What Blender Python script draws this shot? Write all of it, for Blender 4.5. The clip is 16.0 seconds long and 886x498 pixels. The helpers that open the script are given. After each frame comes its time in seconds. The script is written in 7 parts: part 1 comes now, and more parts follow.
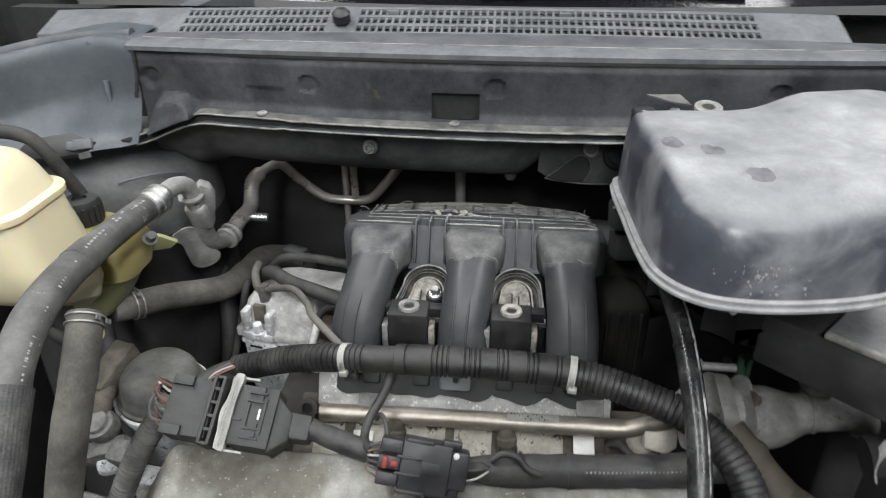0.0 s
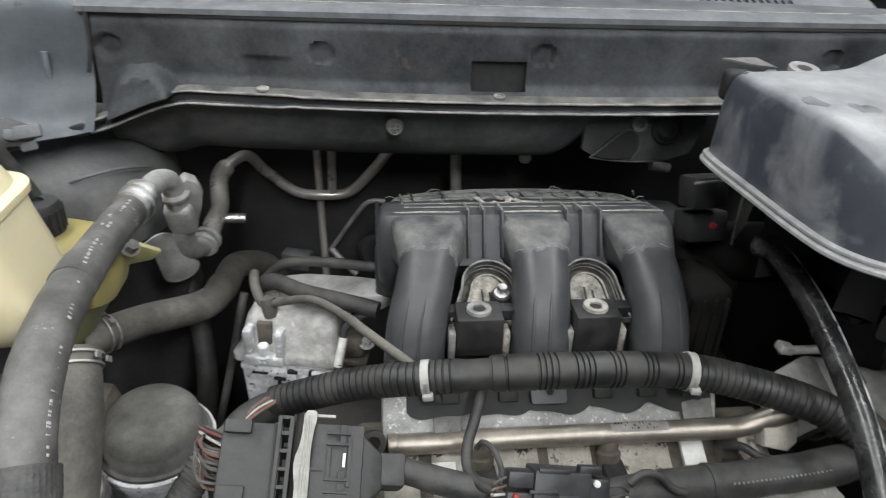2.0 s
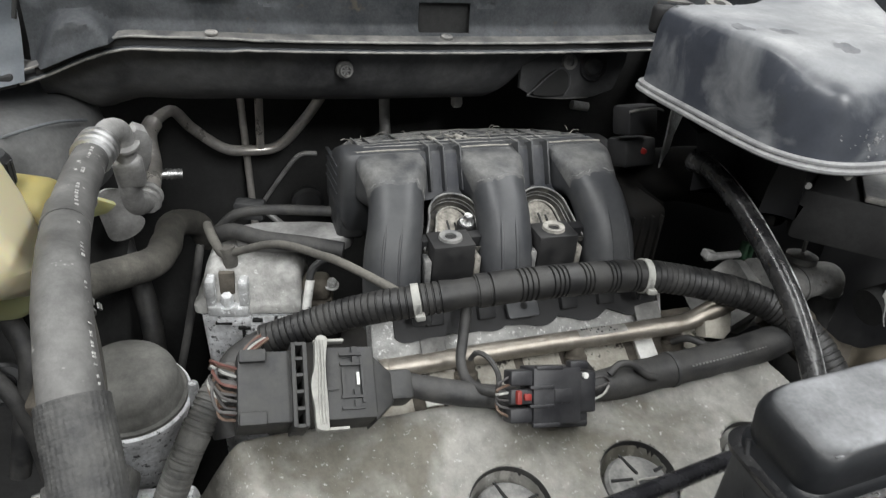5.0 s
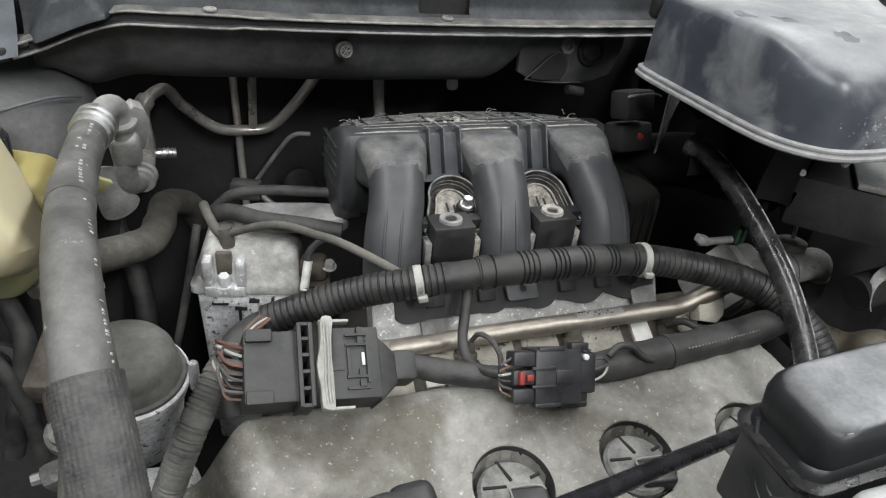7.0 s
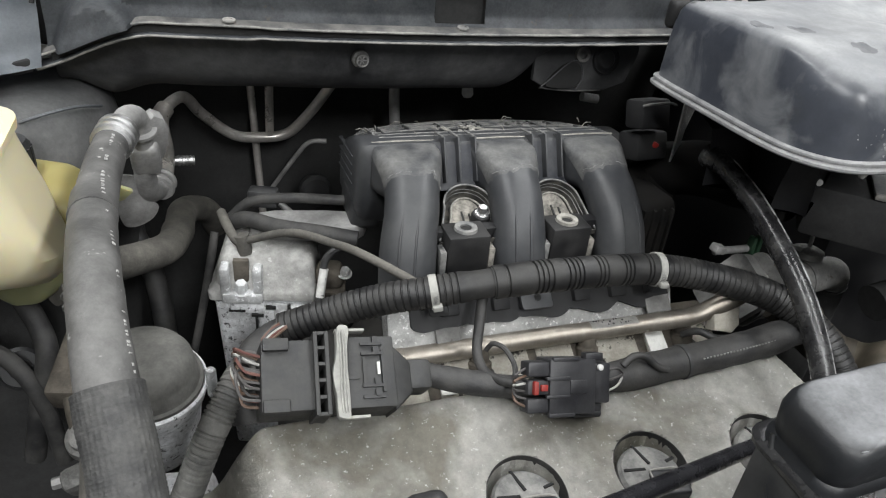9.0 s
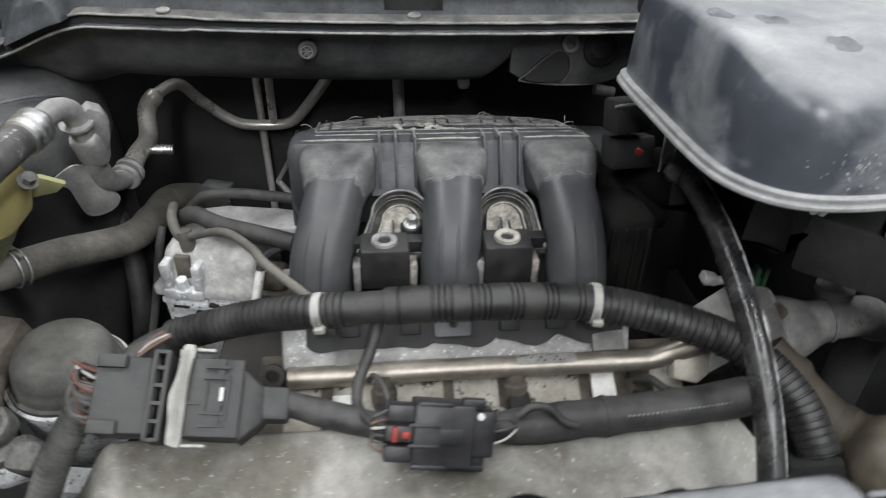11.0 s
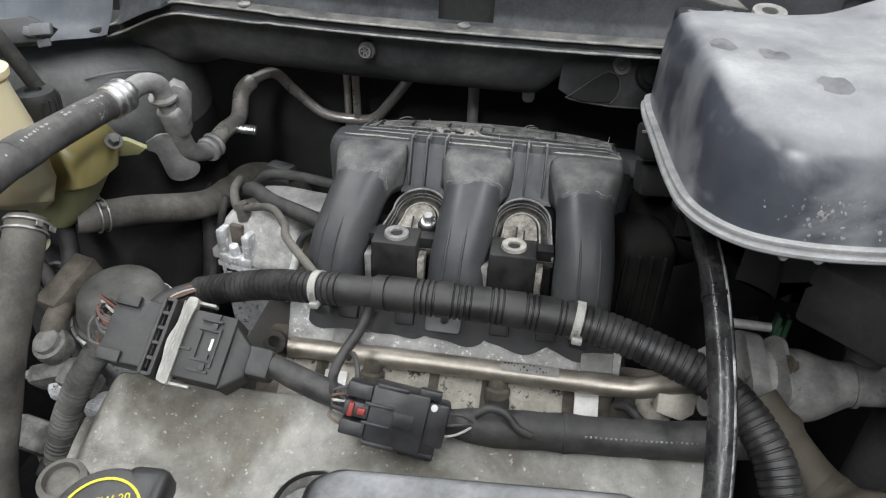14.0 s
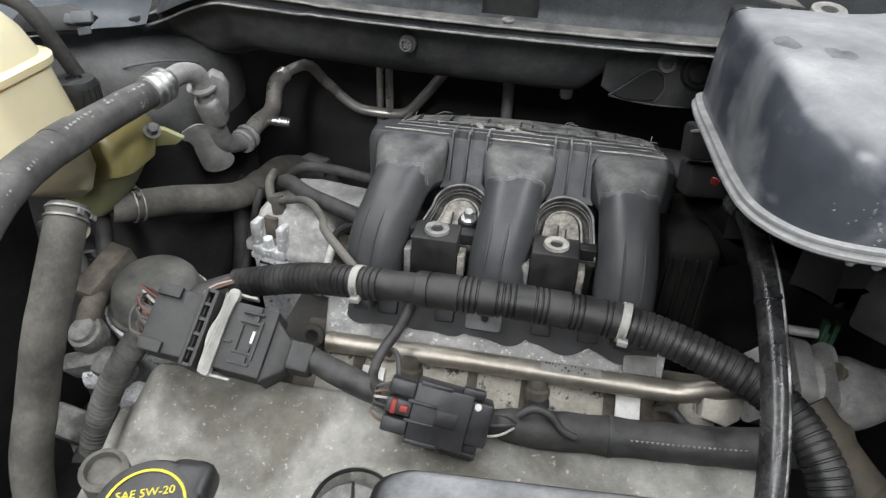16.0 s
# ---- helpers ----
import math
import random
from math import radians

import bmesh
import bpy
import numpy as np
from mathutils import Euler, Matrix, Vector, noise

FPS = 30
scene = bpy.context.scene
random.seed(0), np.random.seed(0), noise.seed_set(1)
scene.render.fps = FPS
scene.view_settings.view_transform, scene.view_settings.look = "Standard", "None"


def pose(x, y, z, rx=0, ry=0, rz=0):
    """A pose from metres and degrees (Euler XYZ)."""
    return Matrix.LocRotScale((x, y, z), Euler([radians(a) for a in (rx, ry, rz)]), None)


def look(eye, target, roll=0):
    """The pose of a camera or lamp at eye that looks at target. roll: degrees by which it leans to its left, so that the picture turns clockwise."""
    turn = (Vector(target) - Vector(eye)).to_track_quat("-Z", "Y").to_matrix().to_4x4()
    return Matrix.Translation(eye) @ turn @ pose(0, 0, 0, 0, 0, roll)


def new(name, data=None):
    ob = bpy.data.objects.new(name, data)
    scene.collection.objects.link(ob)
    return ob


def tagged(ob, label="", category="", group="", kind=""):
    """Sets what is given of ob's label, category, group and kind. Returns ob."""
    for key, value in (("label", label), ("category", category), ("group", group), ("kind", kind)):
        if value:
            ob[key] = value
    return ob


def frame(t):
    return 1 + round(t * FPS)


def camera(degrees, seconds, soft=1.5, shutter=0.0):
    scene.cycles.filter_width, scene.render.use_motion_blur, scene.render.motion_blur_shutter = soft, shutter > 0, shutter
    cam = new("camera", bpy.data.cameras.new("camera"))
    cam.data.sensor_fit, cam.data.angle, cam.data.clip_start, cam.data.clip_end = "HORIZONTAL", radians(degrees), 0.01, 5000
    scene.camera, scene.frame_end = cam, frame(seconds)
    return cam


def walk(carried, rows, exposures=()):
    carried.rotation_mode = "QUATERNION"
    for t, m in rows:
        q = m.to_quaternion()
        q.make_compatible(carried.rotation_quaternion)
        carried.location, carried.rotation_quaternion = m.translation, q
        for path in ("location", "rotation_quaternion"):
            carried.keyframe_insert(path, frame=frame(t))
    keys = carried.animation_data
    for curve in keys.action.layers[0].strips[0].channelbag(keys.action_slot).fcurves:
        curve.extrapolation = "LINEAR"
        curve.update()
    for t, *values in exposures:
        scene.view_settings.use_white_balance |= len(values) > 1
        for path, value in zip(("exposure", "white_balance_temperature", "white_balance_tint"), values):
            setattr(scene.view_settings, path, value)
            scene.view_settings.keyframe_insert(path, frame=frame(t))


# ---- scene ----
from mathutils import bvhtree

cam = camera(65.4, 16.0, soft=1.15, shutter=0.7)
PATH = [
    (0, (0.009, -0.033, 1.421), (-0.157, 1.708, 0.45), -0.2),
    (0.3, (-0.035, -0.050, 1.418), (-0.065, 1.705, 0.455), 0.3),
    (0.5, (-0.06, -0.056, 1.417), (-0.025, 1.691, 0.445), 0.1),
    (0.7, (-0.087, -0.074, 1.402), (0.026, 1.679, 0.444), 0.5),
    (1, (-0.119, -0.065, 1.389), (0.024, 1.663, 0.391), 0.5),
    (1.2, (-0.125, -0.034, 1.380), (-0.021, 1.698, 0.385), 0.3),
    (1.5, (-0.141, 0.026, 1.372), (-0.01, 1.756, 0.377), 1.6),
    (2, (-0.175, 0.057, 1.362), (0.044, 1.795, 0.396), 2.6),
    (2.2, (-0.202, 0.050, 1.354), (0.182, 1.768, 0.403), 2.5),
    (2.5, (-0.255, 0.046, 1.351), (0.304, 1.709, 0.39), 2.8),
    (3, (-0.288, 0.047, 1.342), (0.362, 1.666, 0.364), 4.3),
    (3.5, (-0.283, 0.043, 1.341), (0.332, 1.672, 0.355), 4.8),
    (4, (-0.268, 0.039, 1.345), (0.319, 1.669, 0.345), 4.5),
    (4.5, (-0.266, 0.034, 1.34), (0.31, 1.667, 0.338), 4.6),
    (5, (-0.269, 0.031, 1.34), (0.31, 1.655, 0.326), 4.7),
    (5.2, (-0.268, 0.028, 1.338), (0.333, 1.634, 0.308), 5.2),
    (7.5, (-0.291, 0.035, 1.338), (0.342, 1.616, 0.29), 6.4),
    (8, (-0.291, 0.034, 1.339), (0.321, 1.629, 0.298), 6.2),
    (10.3, (-0.276, 0.041, 1.351), (0.289, 1.62, 0.262), 5.5),
    (10.5, (-0.198, 0.045, 1.344), (0.178, 1.648, 0.209), 3.2),
    (10.7, (-0.146, 0.053, 1.351), (0.119, 1.683, 0.222), 2.2),
    (11, (-0.083, 0.065, 1.351), (0.094, 1.706, 0.221), 1.6),
    (11.5, (-0.023, 0.072, 1.343), (0.019, 1.721, 0.213), 2.3),
    (11.7, (-0.009, 0.057, 1.351), (0.044, 1.698, 0.209), 2.2),
    (12, (-0.01, 0.026, 1.355), (0.073, 1.661, 0.206), 3.4),
    (12.2, (-0.017, 0.014, 1.363), (0.044, 1.638, 0.198), 4.8),
    (12.4, (-0.008, 0.021, 1.366), (-0.035, 1.663, 0.225), 2.6),
    (12.5, (0.006, 0.033, 1.37), (-0.109, 1.68, 0.242), 0.8),
    (12.7, (0.016, 0.036, 1.371), (-0.110, 1.708, 0.280), 2.2),
    (13, (0.024, 0.045, 1.367), (-0.124, 1.708, 0.267), 1.9),
    (13.5, (0.025, 0.044, 1.364), (-0.173, 1.706, 0.27), 2.3),
    (14, (0.027, 0.042, 1.359), (-0.191, 1.69, 0.247), 2.1),
    (14.5, (0.022, 0.041, 1.356), (-0.21, 1.685, 0.24), 1.5),
    (15, (0.022, 0.051, 1.358), (-0.216, 1.7, 0.251), 2.0),
    (15.5, (0.015, 0.048, 1.353), (-0.231, 1.701, 0.254), 2.4),
    (16, (0.002, 0.044, 1.354), (-0.25, 1.681, 0.233), 2.7),
]

walk(cam, [(t, look(eye, target, roll)) for t, eye, target, roll in PATH],
     [(0, 0.03, 6550, 9.5), (1.5, 0.05, 6550, 9.5), (3, 0.0, 6600, 9), (8.2, 0.0, 6600, 9), (10.5, 0.04, 6500, 10), (16, 0.05, 6500, 10)])

# ---------------------------------------------------------------- light
world = bpy.data.worlds.new("world")
scene.world = world
world.use_nodes = True
world.node_tree.nodes["Background"].inputs[0].default_value = (0.75, 0.85, 1.0, 1)
world.node_tree.nodes["Background"].inputs[1].default_value = 0.085
scene.view_settings.exposure = 0.0


def tube_light(x, y, z, lx, ly, power):
    """An unseen area lamp below the workshop ceiling; no fitting is built."""
    lamp = bpy.data.lights.new("lamp", "AREA")
    lamp.shape, lamp.size, lamp.size_y, lamp.energy = "RECTANGLE", lx, ly, power
    lamp.color = (0.955, 0.97, 0.98)
    ob = new("lamp", lamp)
    ob.matrix_world = pose(x, y, z)
    return ob


# The last lamp is an added, stronger one that brightens front-facing surfaces
LAMPS = [(-1.1, -1.0), (1.1, -1.0), (-1.1, 0.9), (1.1, 0.9), (0.0, -2.6)]
for lx, ly in LAMPS:
    tube_light(lx, ly, 3.12, 0.35, 1.5, 106 if ly < -2 else 45)

# ---------------------------------------------------------------- materials


def nodes_of(name):
    m = bpy.data.materials.new(name)
    m.use_nodes = True
    nt = m.node_tree
    return m, nt, nt.nodes["Principled BSDF"]


def add(nt, kind, **kw):
    n = nt.nodes.new(kind)
    for k, v in kw.items():
        n.inputs[k].default_value = v
    return n


def surface(name, base, dust=None, amount=0.5, scale=18.0, rough=0.6, metal=0.0, bump=0.15, grain=420.0,
            top=0.0, speck=None, speck_at=0.55, speck_scale=260.0, rough2=None, sharp=0.16, coat=0.0, stain=None, stain_scale=9.0, stain_soft=0.035, top_from=0.25, mottle=130.0, blot=0.20, spec=0.5, stain_lean=0.0):
    """Paint, plastic, rubber or metal with dust in patches, a fine grain and small specks of wear."""
    m, nt, p = nodes_of(name)
    L = nt.links.new
    co = add(nt, "ShaderNodeTexCoord")
    big = add(nt, "ShaderNodeTexNoise", Scale=scale, Detail=7.0, Roughness=0.62)
    L(co.outputs["Object"], big.inputs["Vector"])
    fine = add(nt, "ShaderNodeTexNoise", Scale=grain, Detail=4.0, Roughness=0.65)
    L(co.outputs["Object"], fine.inputs["Vector"])
    colour = None
    ramp = nt.nodes.new("ShaderNodeValToRGB")
    ramp.color_ramp.elements[0].position = max(0.0, 0.5 - sharp + (0.5 - amount) * 0.5)
    ramp.color_ramp.elements[1].position = min(1.0, 0.5 + sharp + (0.5 - amount) * 0.5)
    mixed = nt.nodes.new("ShaderNodeMath")
    mixed.operation = "MULTIPLY_ADD"
    mixed.inputs[1].default_value = 0.22
    L(fine.outputs["Fac"], mixed.inputs[0])
    sub = nt.nodes.new("ShaderNodeMath")
    sub.operation = "SUBTRACT"
    sub.inputs[1].default_value = 0.11
    L(big.outputs["Fac"], sub.inputs[0])
    L(sub.outputs[0], mixed.inputs[2])
    L(mixed.outputs[0], ramp.inputs[0])
    fac = ramp.outputs["Color"]
    # Upward faces paler: settled dust, with some overhead light put into the colour
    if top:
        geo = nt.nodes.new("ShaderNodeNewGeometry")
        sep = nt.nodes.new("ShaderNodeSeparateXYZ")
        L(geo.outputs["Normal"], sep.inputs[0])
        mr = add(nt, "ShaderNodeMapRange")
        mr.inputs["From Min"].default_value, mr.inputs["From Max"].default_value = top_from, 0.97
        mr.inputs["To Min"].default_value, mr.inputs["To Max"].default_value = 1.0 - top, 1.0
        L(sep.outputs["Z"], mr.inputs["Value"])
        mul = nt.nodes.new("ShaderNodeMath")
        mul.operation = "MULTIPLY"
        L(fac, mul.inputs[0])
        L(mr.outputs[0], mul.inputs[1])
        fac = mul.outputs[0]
    mix = nt.nodes.new("ShaderNodeMix")
    mix.data_type = "RGBA"
    mix.inputs[6].default_value = (*base, 1)
    mix.inputs[7].default_value = (*(dust or [min(1, c * 1.5 + 0.01) for c in base]), 1)
    L(fac, mix.inputs[0])
    colour = mix.outputs[2]
    if stain:
        sn = add(nt, "ShaderNodeTexNoise", Scale=stain_scale, Detail=5.0, Roughness=0.55, Distortion=0.6)
        shift = add(nt, "ShaderNodeMapping")
        shift.inputs["Location"].default_value = (3.1, 1.7, 5.2)
        L(co.outputs["Object"], shift.inputs[0])
        L(shift.outputs[0], sn.inputs["Vector"])
        sr = nt.nodes.new("ShaderNodeValToRGB")
        sr.color_ramp.elements[0].position, sr.color_ramp.elements[1].position = 0.57 - stain_soft, 0.57 + stain_soft
        leant = nt.nodes.new("ShaderNodeSeparateXYZ")
        L(co.outputs["Object"], leant.inputs[0])
        tilt = nt.nodes.new("ShaderNodeMath")
        tilt.operation = "MULTIPLY_ADD"
        tilt.inputs[1].default_value = -stain_lean
        L(leant.outputs["X"], tilt.inputs[0])
        L(sn.outputs["Fac"], tilt.inputs[2])
        L(tilt.outputs[0], sr.inputs[0])
        sm = nt.nodes.new("ShaderNodeMix")
        sm.data_type = "RGBA"
        sm.inputs[7].default_value = (*stain, 1)
        L(sr.outputs[0], sm.inputs[0])
        L(colour, sm.inputs[6])
        colour = sm.outputs[2]
    if speck:
        sp = add(nt, "ShaderNodeTexNoise", Scale=speck_scale, Detail=3.0, Roughness=0.7)
        L(co.outputs["Object"], sp.inputs["Vector"])
        r2 = nt.nodes.new("ShaderNodeValToRGB")
        r2.color_ramp.elements[0].position, r2.color_ramp.elements[1].position = speck_at, speck_at + 0.08
        L(sp.outputs["Fac"], r2.inputs[0])
        m2 = nt.nodes.new("ShaderNodeMix")
        m2.data_type = "RGBA"
        m2.inputs[7].default_value = (*speck, 1)
        L(r2.outputs[0], m2.inputs[0])
        L(colour, m2.inputs[6])
        colour = m2.outputs[2]
    mid = add(nt, "ShaderNodeTexNoise", Scale=mottle, Detail=5.0, Roughness=0.7)
    L(co.outputs["Object"], mid.inputs["Vector"])
    mm = add(nt, "ShaderNodeMapRange")
    mm.inputs["From Min"].default_value, mm.inputs["From Max"].default_value = 0.25, 0.75
    mm.inputs["To Min"].default_value, mm.inputs["To Max"].default_value = 1.0 - blot, 1.0 + blot
    L(mid.outputs["Fac"], mm.inputs["Value"])
    mv = nt.nodes.new("ShaderNodeVectorMath")
    mv.operation = "SCALE"
    L(colour, mv.inputs[0])
    L(mm.outputs[0], mv.inputs["Scale"])
    L(mv.outputs[0], p.inputs["Base Color"])
    rr = add(nt, "ShaderNodeMapRange")
    rr.inputs["To Min"].default_value, rr.inputs["To Max"].default_value = rough, rough2 if rough2 is not None else min(1, rough + 0.25)
    L(fac, rr.inputs["Value"])
    L(rr.outputs[0], p.inputs["Roughness"])
    p.inputs["Metallic"].default_value = metal
    p.inputs["Specular IOR Level"].default_value = spec
    p.inputs["Coat Weight"].default_value = coat
    if bump:
        bp = add(nt, "ShaderNodeBump", Strength=bump, Distance=0.0012)
        L(fine.outputs["Fac"], bp.inputs["Height"])
        L(bp.outputs[0], p.inputs["Normal"])
    return m


M = {
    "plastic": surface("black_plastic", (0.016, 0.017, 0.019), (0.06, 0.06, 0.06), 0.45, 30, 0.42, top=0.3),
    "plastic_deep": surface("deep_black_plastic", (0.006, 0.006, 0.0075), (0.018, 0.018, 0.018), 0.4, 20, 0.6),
    "conn": surface("connector_plastic", (0.0144, 0.01512, 0.01656), (0.04464, 0.04392, 0.04176), 0.5, 45, 0.45),
    "conn_clean": surface("clean_connector_plastic", (0.01755, 0.01755, 0.02025), (0.0405, 0.0405, 0.0432), 0.4, 40, 0.38),
    "manifold": surface("manifold_plastic", (0.03024, 0.03226, 0.0373), (0.06048, 0.06149, 0.0625), 0.5, 16, 0.42, rough2=0.58, bump=0.06, sharp=0.24, blot=0.10),
    "recess_blue": surface("blue_black_plastic", (0.026, 0.029, 0.038), (0.055, 0.057, 0.062), 0.45, 40, 0.32),
    "manifold_cap": surface("dusty_manifold_plastic", (0.075, 0.078, 0.082), (0.24, 0.237, 0.228), 0.55, 60, 0.5, sharp=0.12),
    "manifold_head": surface("dull_dusty_plastic", (0.036, 0.0378, 0.0423), (0.135, 0.1341, 0.1305), 0.50, 38, 0.45, rough2=0.7, sharp=0.20, bump=0.2, mottle=160, blot=0.3),
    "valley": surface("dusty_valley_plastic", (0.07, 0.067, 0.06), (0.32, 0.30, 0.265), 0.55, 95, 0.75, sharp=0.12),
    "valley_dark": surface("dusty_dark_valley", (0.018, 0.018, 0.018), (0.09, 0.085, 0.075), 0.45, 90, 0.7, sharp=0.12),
    "rim_dust": surface("dust_rim_plastic", (0.16, 0.155, 0.14), (0.38, 0.365, 0.33), 0.5, 120, 0.8),
    # Pale top, dark walls: dust and fall of light share one mask
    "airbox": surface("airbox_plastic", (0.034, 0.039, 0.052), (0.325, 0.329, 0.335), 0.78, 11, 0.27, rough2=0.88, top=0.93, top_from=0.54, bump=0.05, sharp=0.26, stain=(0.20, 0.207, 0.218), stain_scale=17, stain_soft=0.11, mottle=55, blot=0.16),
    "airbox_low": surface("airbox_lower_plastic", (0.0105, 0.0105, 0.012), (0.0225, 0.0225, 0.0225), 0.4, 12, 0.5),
    "rubber": surface("hose_rubber", (0.05991, 0.05701, 0.05217), (0.145, 0.1372, 0.1208), 0.5, 26, 0.72, bump=0.2),
    "rubber_dark": surface("dark_hose_rubber", (0.018, 0.018, 0.019), (0.07, 0.068, 0.064), 0.42, 30, 0.6),
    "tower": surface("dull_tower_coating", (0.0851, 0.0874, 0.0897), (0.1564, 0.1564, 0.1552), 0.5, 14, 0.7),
    "loom": surface("corrugated_loom_plastic", (0.009126, 0.009126, 0.009828), (0.04212, 0.04072, 0.03861), 0.42, 30, 0.45, top=0.2),
    "tape": surface("loom_tape", (0.0187, 0.0187, 0.01955), (0.0595, 0.0578, 0.05525), 0.45, 40, 0.5, bump=0.3),
    "ac_hose": surface("refrigerant_hose_rubber", (0.05525, 0.0544, 0.05355), (0.1403, 0.1377, 0.1343), 0.5, 28, 0.5, speck=(0.45, 0.45, 0.43), speck_at=0.66, speck_scale=70),
    "sleeve": surface("woven_sleeve", (0.030, 0.030, 0.031), (0.088, 0.087, 0.084), 0.5, 60, 0.6, bump=0.3, mottle=220, blot=0.25),
    "cast": surface("cast_aluminium", (0.30, 0.30, 0.295), (0.5, 0.5, 0.49), 0.5, 40, 0.5, metal=0.35, speck=(0.78, 0.78, 0.77), speck_at=0.58, speck_scale=220, bump=0.5),
    "cast_white": surface("oxidised_aluminium", (0.30, 0.30, 0.30), (0.62, 0.63, 0.64), 0.55, 55, 0.55, metal=0.25, speck=(0.85, 0.86, 0.87), speck_at=0.56, speck_scale=150, bump=0.4),
    "cast_pitted": surface("pitted_aluminium", (0.58, 0.58, 0.59), (0.80, 0.81, 0.83), 0.6, 45, 0.55, metal=0.15, speck=(0.09, 0.09, 0.095), speck_at=0.585, speck_scale=170, bump=0.7, mottle=220, blot=0.3),
    "cast_tan": surface("dusty_tan_aluminium", (0.288, 0.284, 0.272), (0.432, 0.428, 0.416), 0.55, 35, 0.6, metal=0.15, speck=(0.62, 0.62, 0.61), speck_at=0.62, speck_scale=120, bump=0.5, mottle=90, blot=0.35),
    "head": surface("cylinder_head_casting", (0.22, 0.20, 0.17), (0.45, 0.43, 0.38), 0.55, 45, 0.6, metal=0.2, bump=0.4, speck=(0.05, 0.045, 0.04), speck_at=0.57, speck_scale=90),
    "cover": surface("magnesium_cover", (0.40, 0.392, 0.362), (0.61, 0.60, 0.565), 0.56, 13, 0.5, metal=0.12, speck=(0.76, 0.76, 0.74), speck_at=0.625, speck_scale=210, bump=0.6, mottle=90, blot=0.24, sharp=0.2, stain=(0.25, 0.236, 0.20), stain_scale=9.0, stain_soft=0.08, stain_lean=0.28),
    "cast_dirty": surface("grimy_cast_aluminium", (0.075, 0.074, 0.071), (0.24, 0.236, 0.226), 0.5, 42, 0.6, metal=0.2, bump=0.5, sharp=0.12, speck=(0.55, 0.55, 0.54), speck_at=0.68, speck_scale=110),
    # Albedo and specular near zero: shade under the lid is in this colour
    "throttle": surface("shaded_black_metal", (0.0035, 0.0035, 0.0035), (0.0100, 0.0090, 0.0080), 0.45, 30, 0.8, spec=0.15),
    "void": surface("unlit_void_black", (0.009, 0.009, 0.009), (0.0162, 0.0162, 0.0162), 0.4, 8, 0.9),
    "tag_grey": surface("worn_paper", (0.36, 0.35, 0.33), (0.50, 0.49, 0.47), 0.5, 120, 0.6),
    "lug_cream": surface("cream_casting", (0.34, 0.32, 0.275), (0.48, 0.455, 0.40), 0.5, 50, 0.6, metal=0.1, bump=0.3),
    "support_grey": surface("dusty_support_steel", (0.27, 0.275, 0.28), (0.42, 0.425, 0.43), 0.55, 20, 0.45, metal=0.1),
    "latch_pale": surface("pale_latch_steel", (0.30, 0.305, 0.31), (0.42, 0.425, 0.43), 0.5, 40, 0.4, metal=0.3),
    "bracket_black": surface("sooty_bracket_plastic", (0.008, 0.008, 0.0088), (0.0272, 0.0264, 0.0264), 0.48, 40, 0.5),
    # Darker than the beam: the air cleaner's shadow is put into the colour
    "bracket_shaded": surface("shaded_bracket_black", (0.014, 0.0145, 0.016), (0.050, 0.050, 0.051), 0.5, 24, 0.6),
    "grey_wrap": surface("dusty_grey_wrap", (0.055, 0.055, 0.053), (0.15, 0.147, 0.138), 0.5, 40, 0.65, bump=0.4),
    "cover_rim": surface("grimy_rim_casting", (0.17, 0.165, 0.150), (0.30, 0.292, 0.275), 0.5, 60, 0.55, metal=0.12, bump=0.4),
    "iron": surface("dirty_iron", (0.0504, 0.0432, 0.036), (0.15, 0.1332, 0.1104), 0.5, 40, 0.7, metal=0.3),
    "engine": surface("grimy_engine_metal", (0.016, 0.015, 0.014), (0.050, 0.047, 0.043), 0.45, 18, 0.75),
    "pipe": surface("aluminium_pipe", (0.56, 0.53, 0.49), (0.68, 0.65, 0.62), 0.5, 30, 0.25, metal=0.6, bump=0.1, rough2=0.45),
    "pipe_dull": surface("dull_aluminium_pipe", (0.24, 0.237, 0.232), (0.42, 0.415, 0.41), 0.5, 30, 0.5, metal=0.4),
    "rail": surface("nickel_rail", (0.29, 0.262, 0.225), (0.38, 0.35, 0.31), 0.5, 35, 0.40, metal=0.85, bump=0.08, rough2=0.52),
    "steel": surface("bright_steel", (0.6, 0.6, 0.6), (0.75, 0.75, 0.75), 0.5, 60, 0.3, metal=1.0, bump=0.1),
    "clamp": surface("spring_clamp_steel", (0.25, 0.25, 0.24), (0.42, 0.42, 0.41), 0.5, 90, 0.4, metal=0.6),
    "paint": surface("grey_body_paint", (0.15, 0.168, 0.192), (0.24, 0.2592, 0.2832), 0.5, 8, 0.38, rough2=0.6, mottle=40, blot=0.14),
    "cowl": surface("cowl_plastic", (0.0299, 0.0345, 0.0414), (0.1437, 0.1507, 0.161), 0.5, 12, 0.5, bump=0.15, speck=(0.14, 0.12, 0.1), speck_at=0.65, speck_scale=40),
    "cowl_low": surface("sooty_beam_plastic", (0.0264, 0.02695, 0.0297), (0.088, 0.088, 0.0891), 0.5, 16, 0.62),
    "flange": surface("dusty_flange", (0.075, 0.078, 0.08), (0.30, 0.29, 0.27), 0.55, 35, 0.55),
    "flange_top": surface("dusty_lip_plastic", (0.045, 0.046, 0.048), (0.16, 0.155, 0.145), 0.5, 40, 0.6),
    "seal": surface("rubber_seal", (0.055, 0.060, 0.068), (0.115, 0.12, 0.128), 0.45, 20, 0.6),
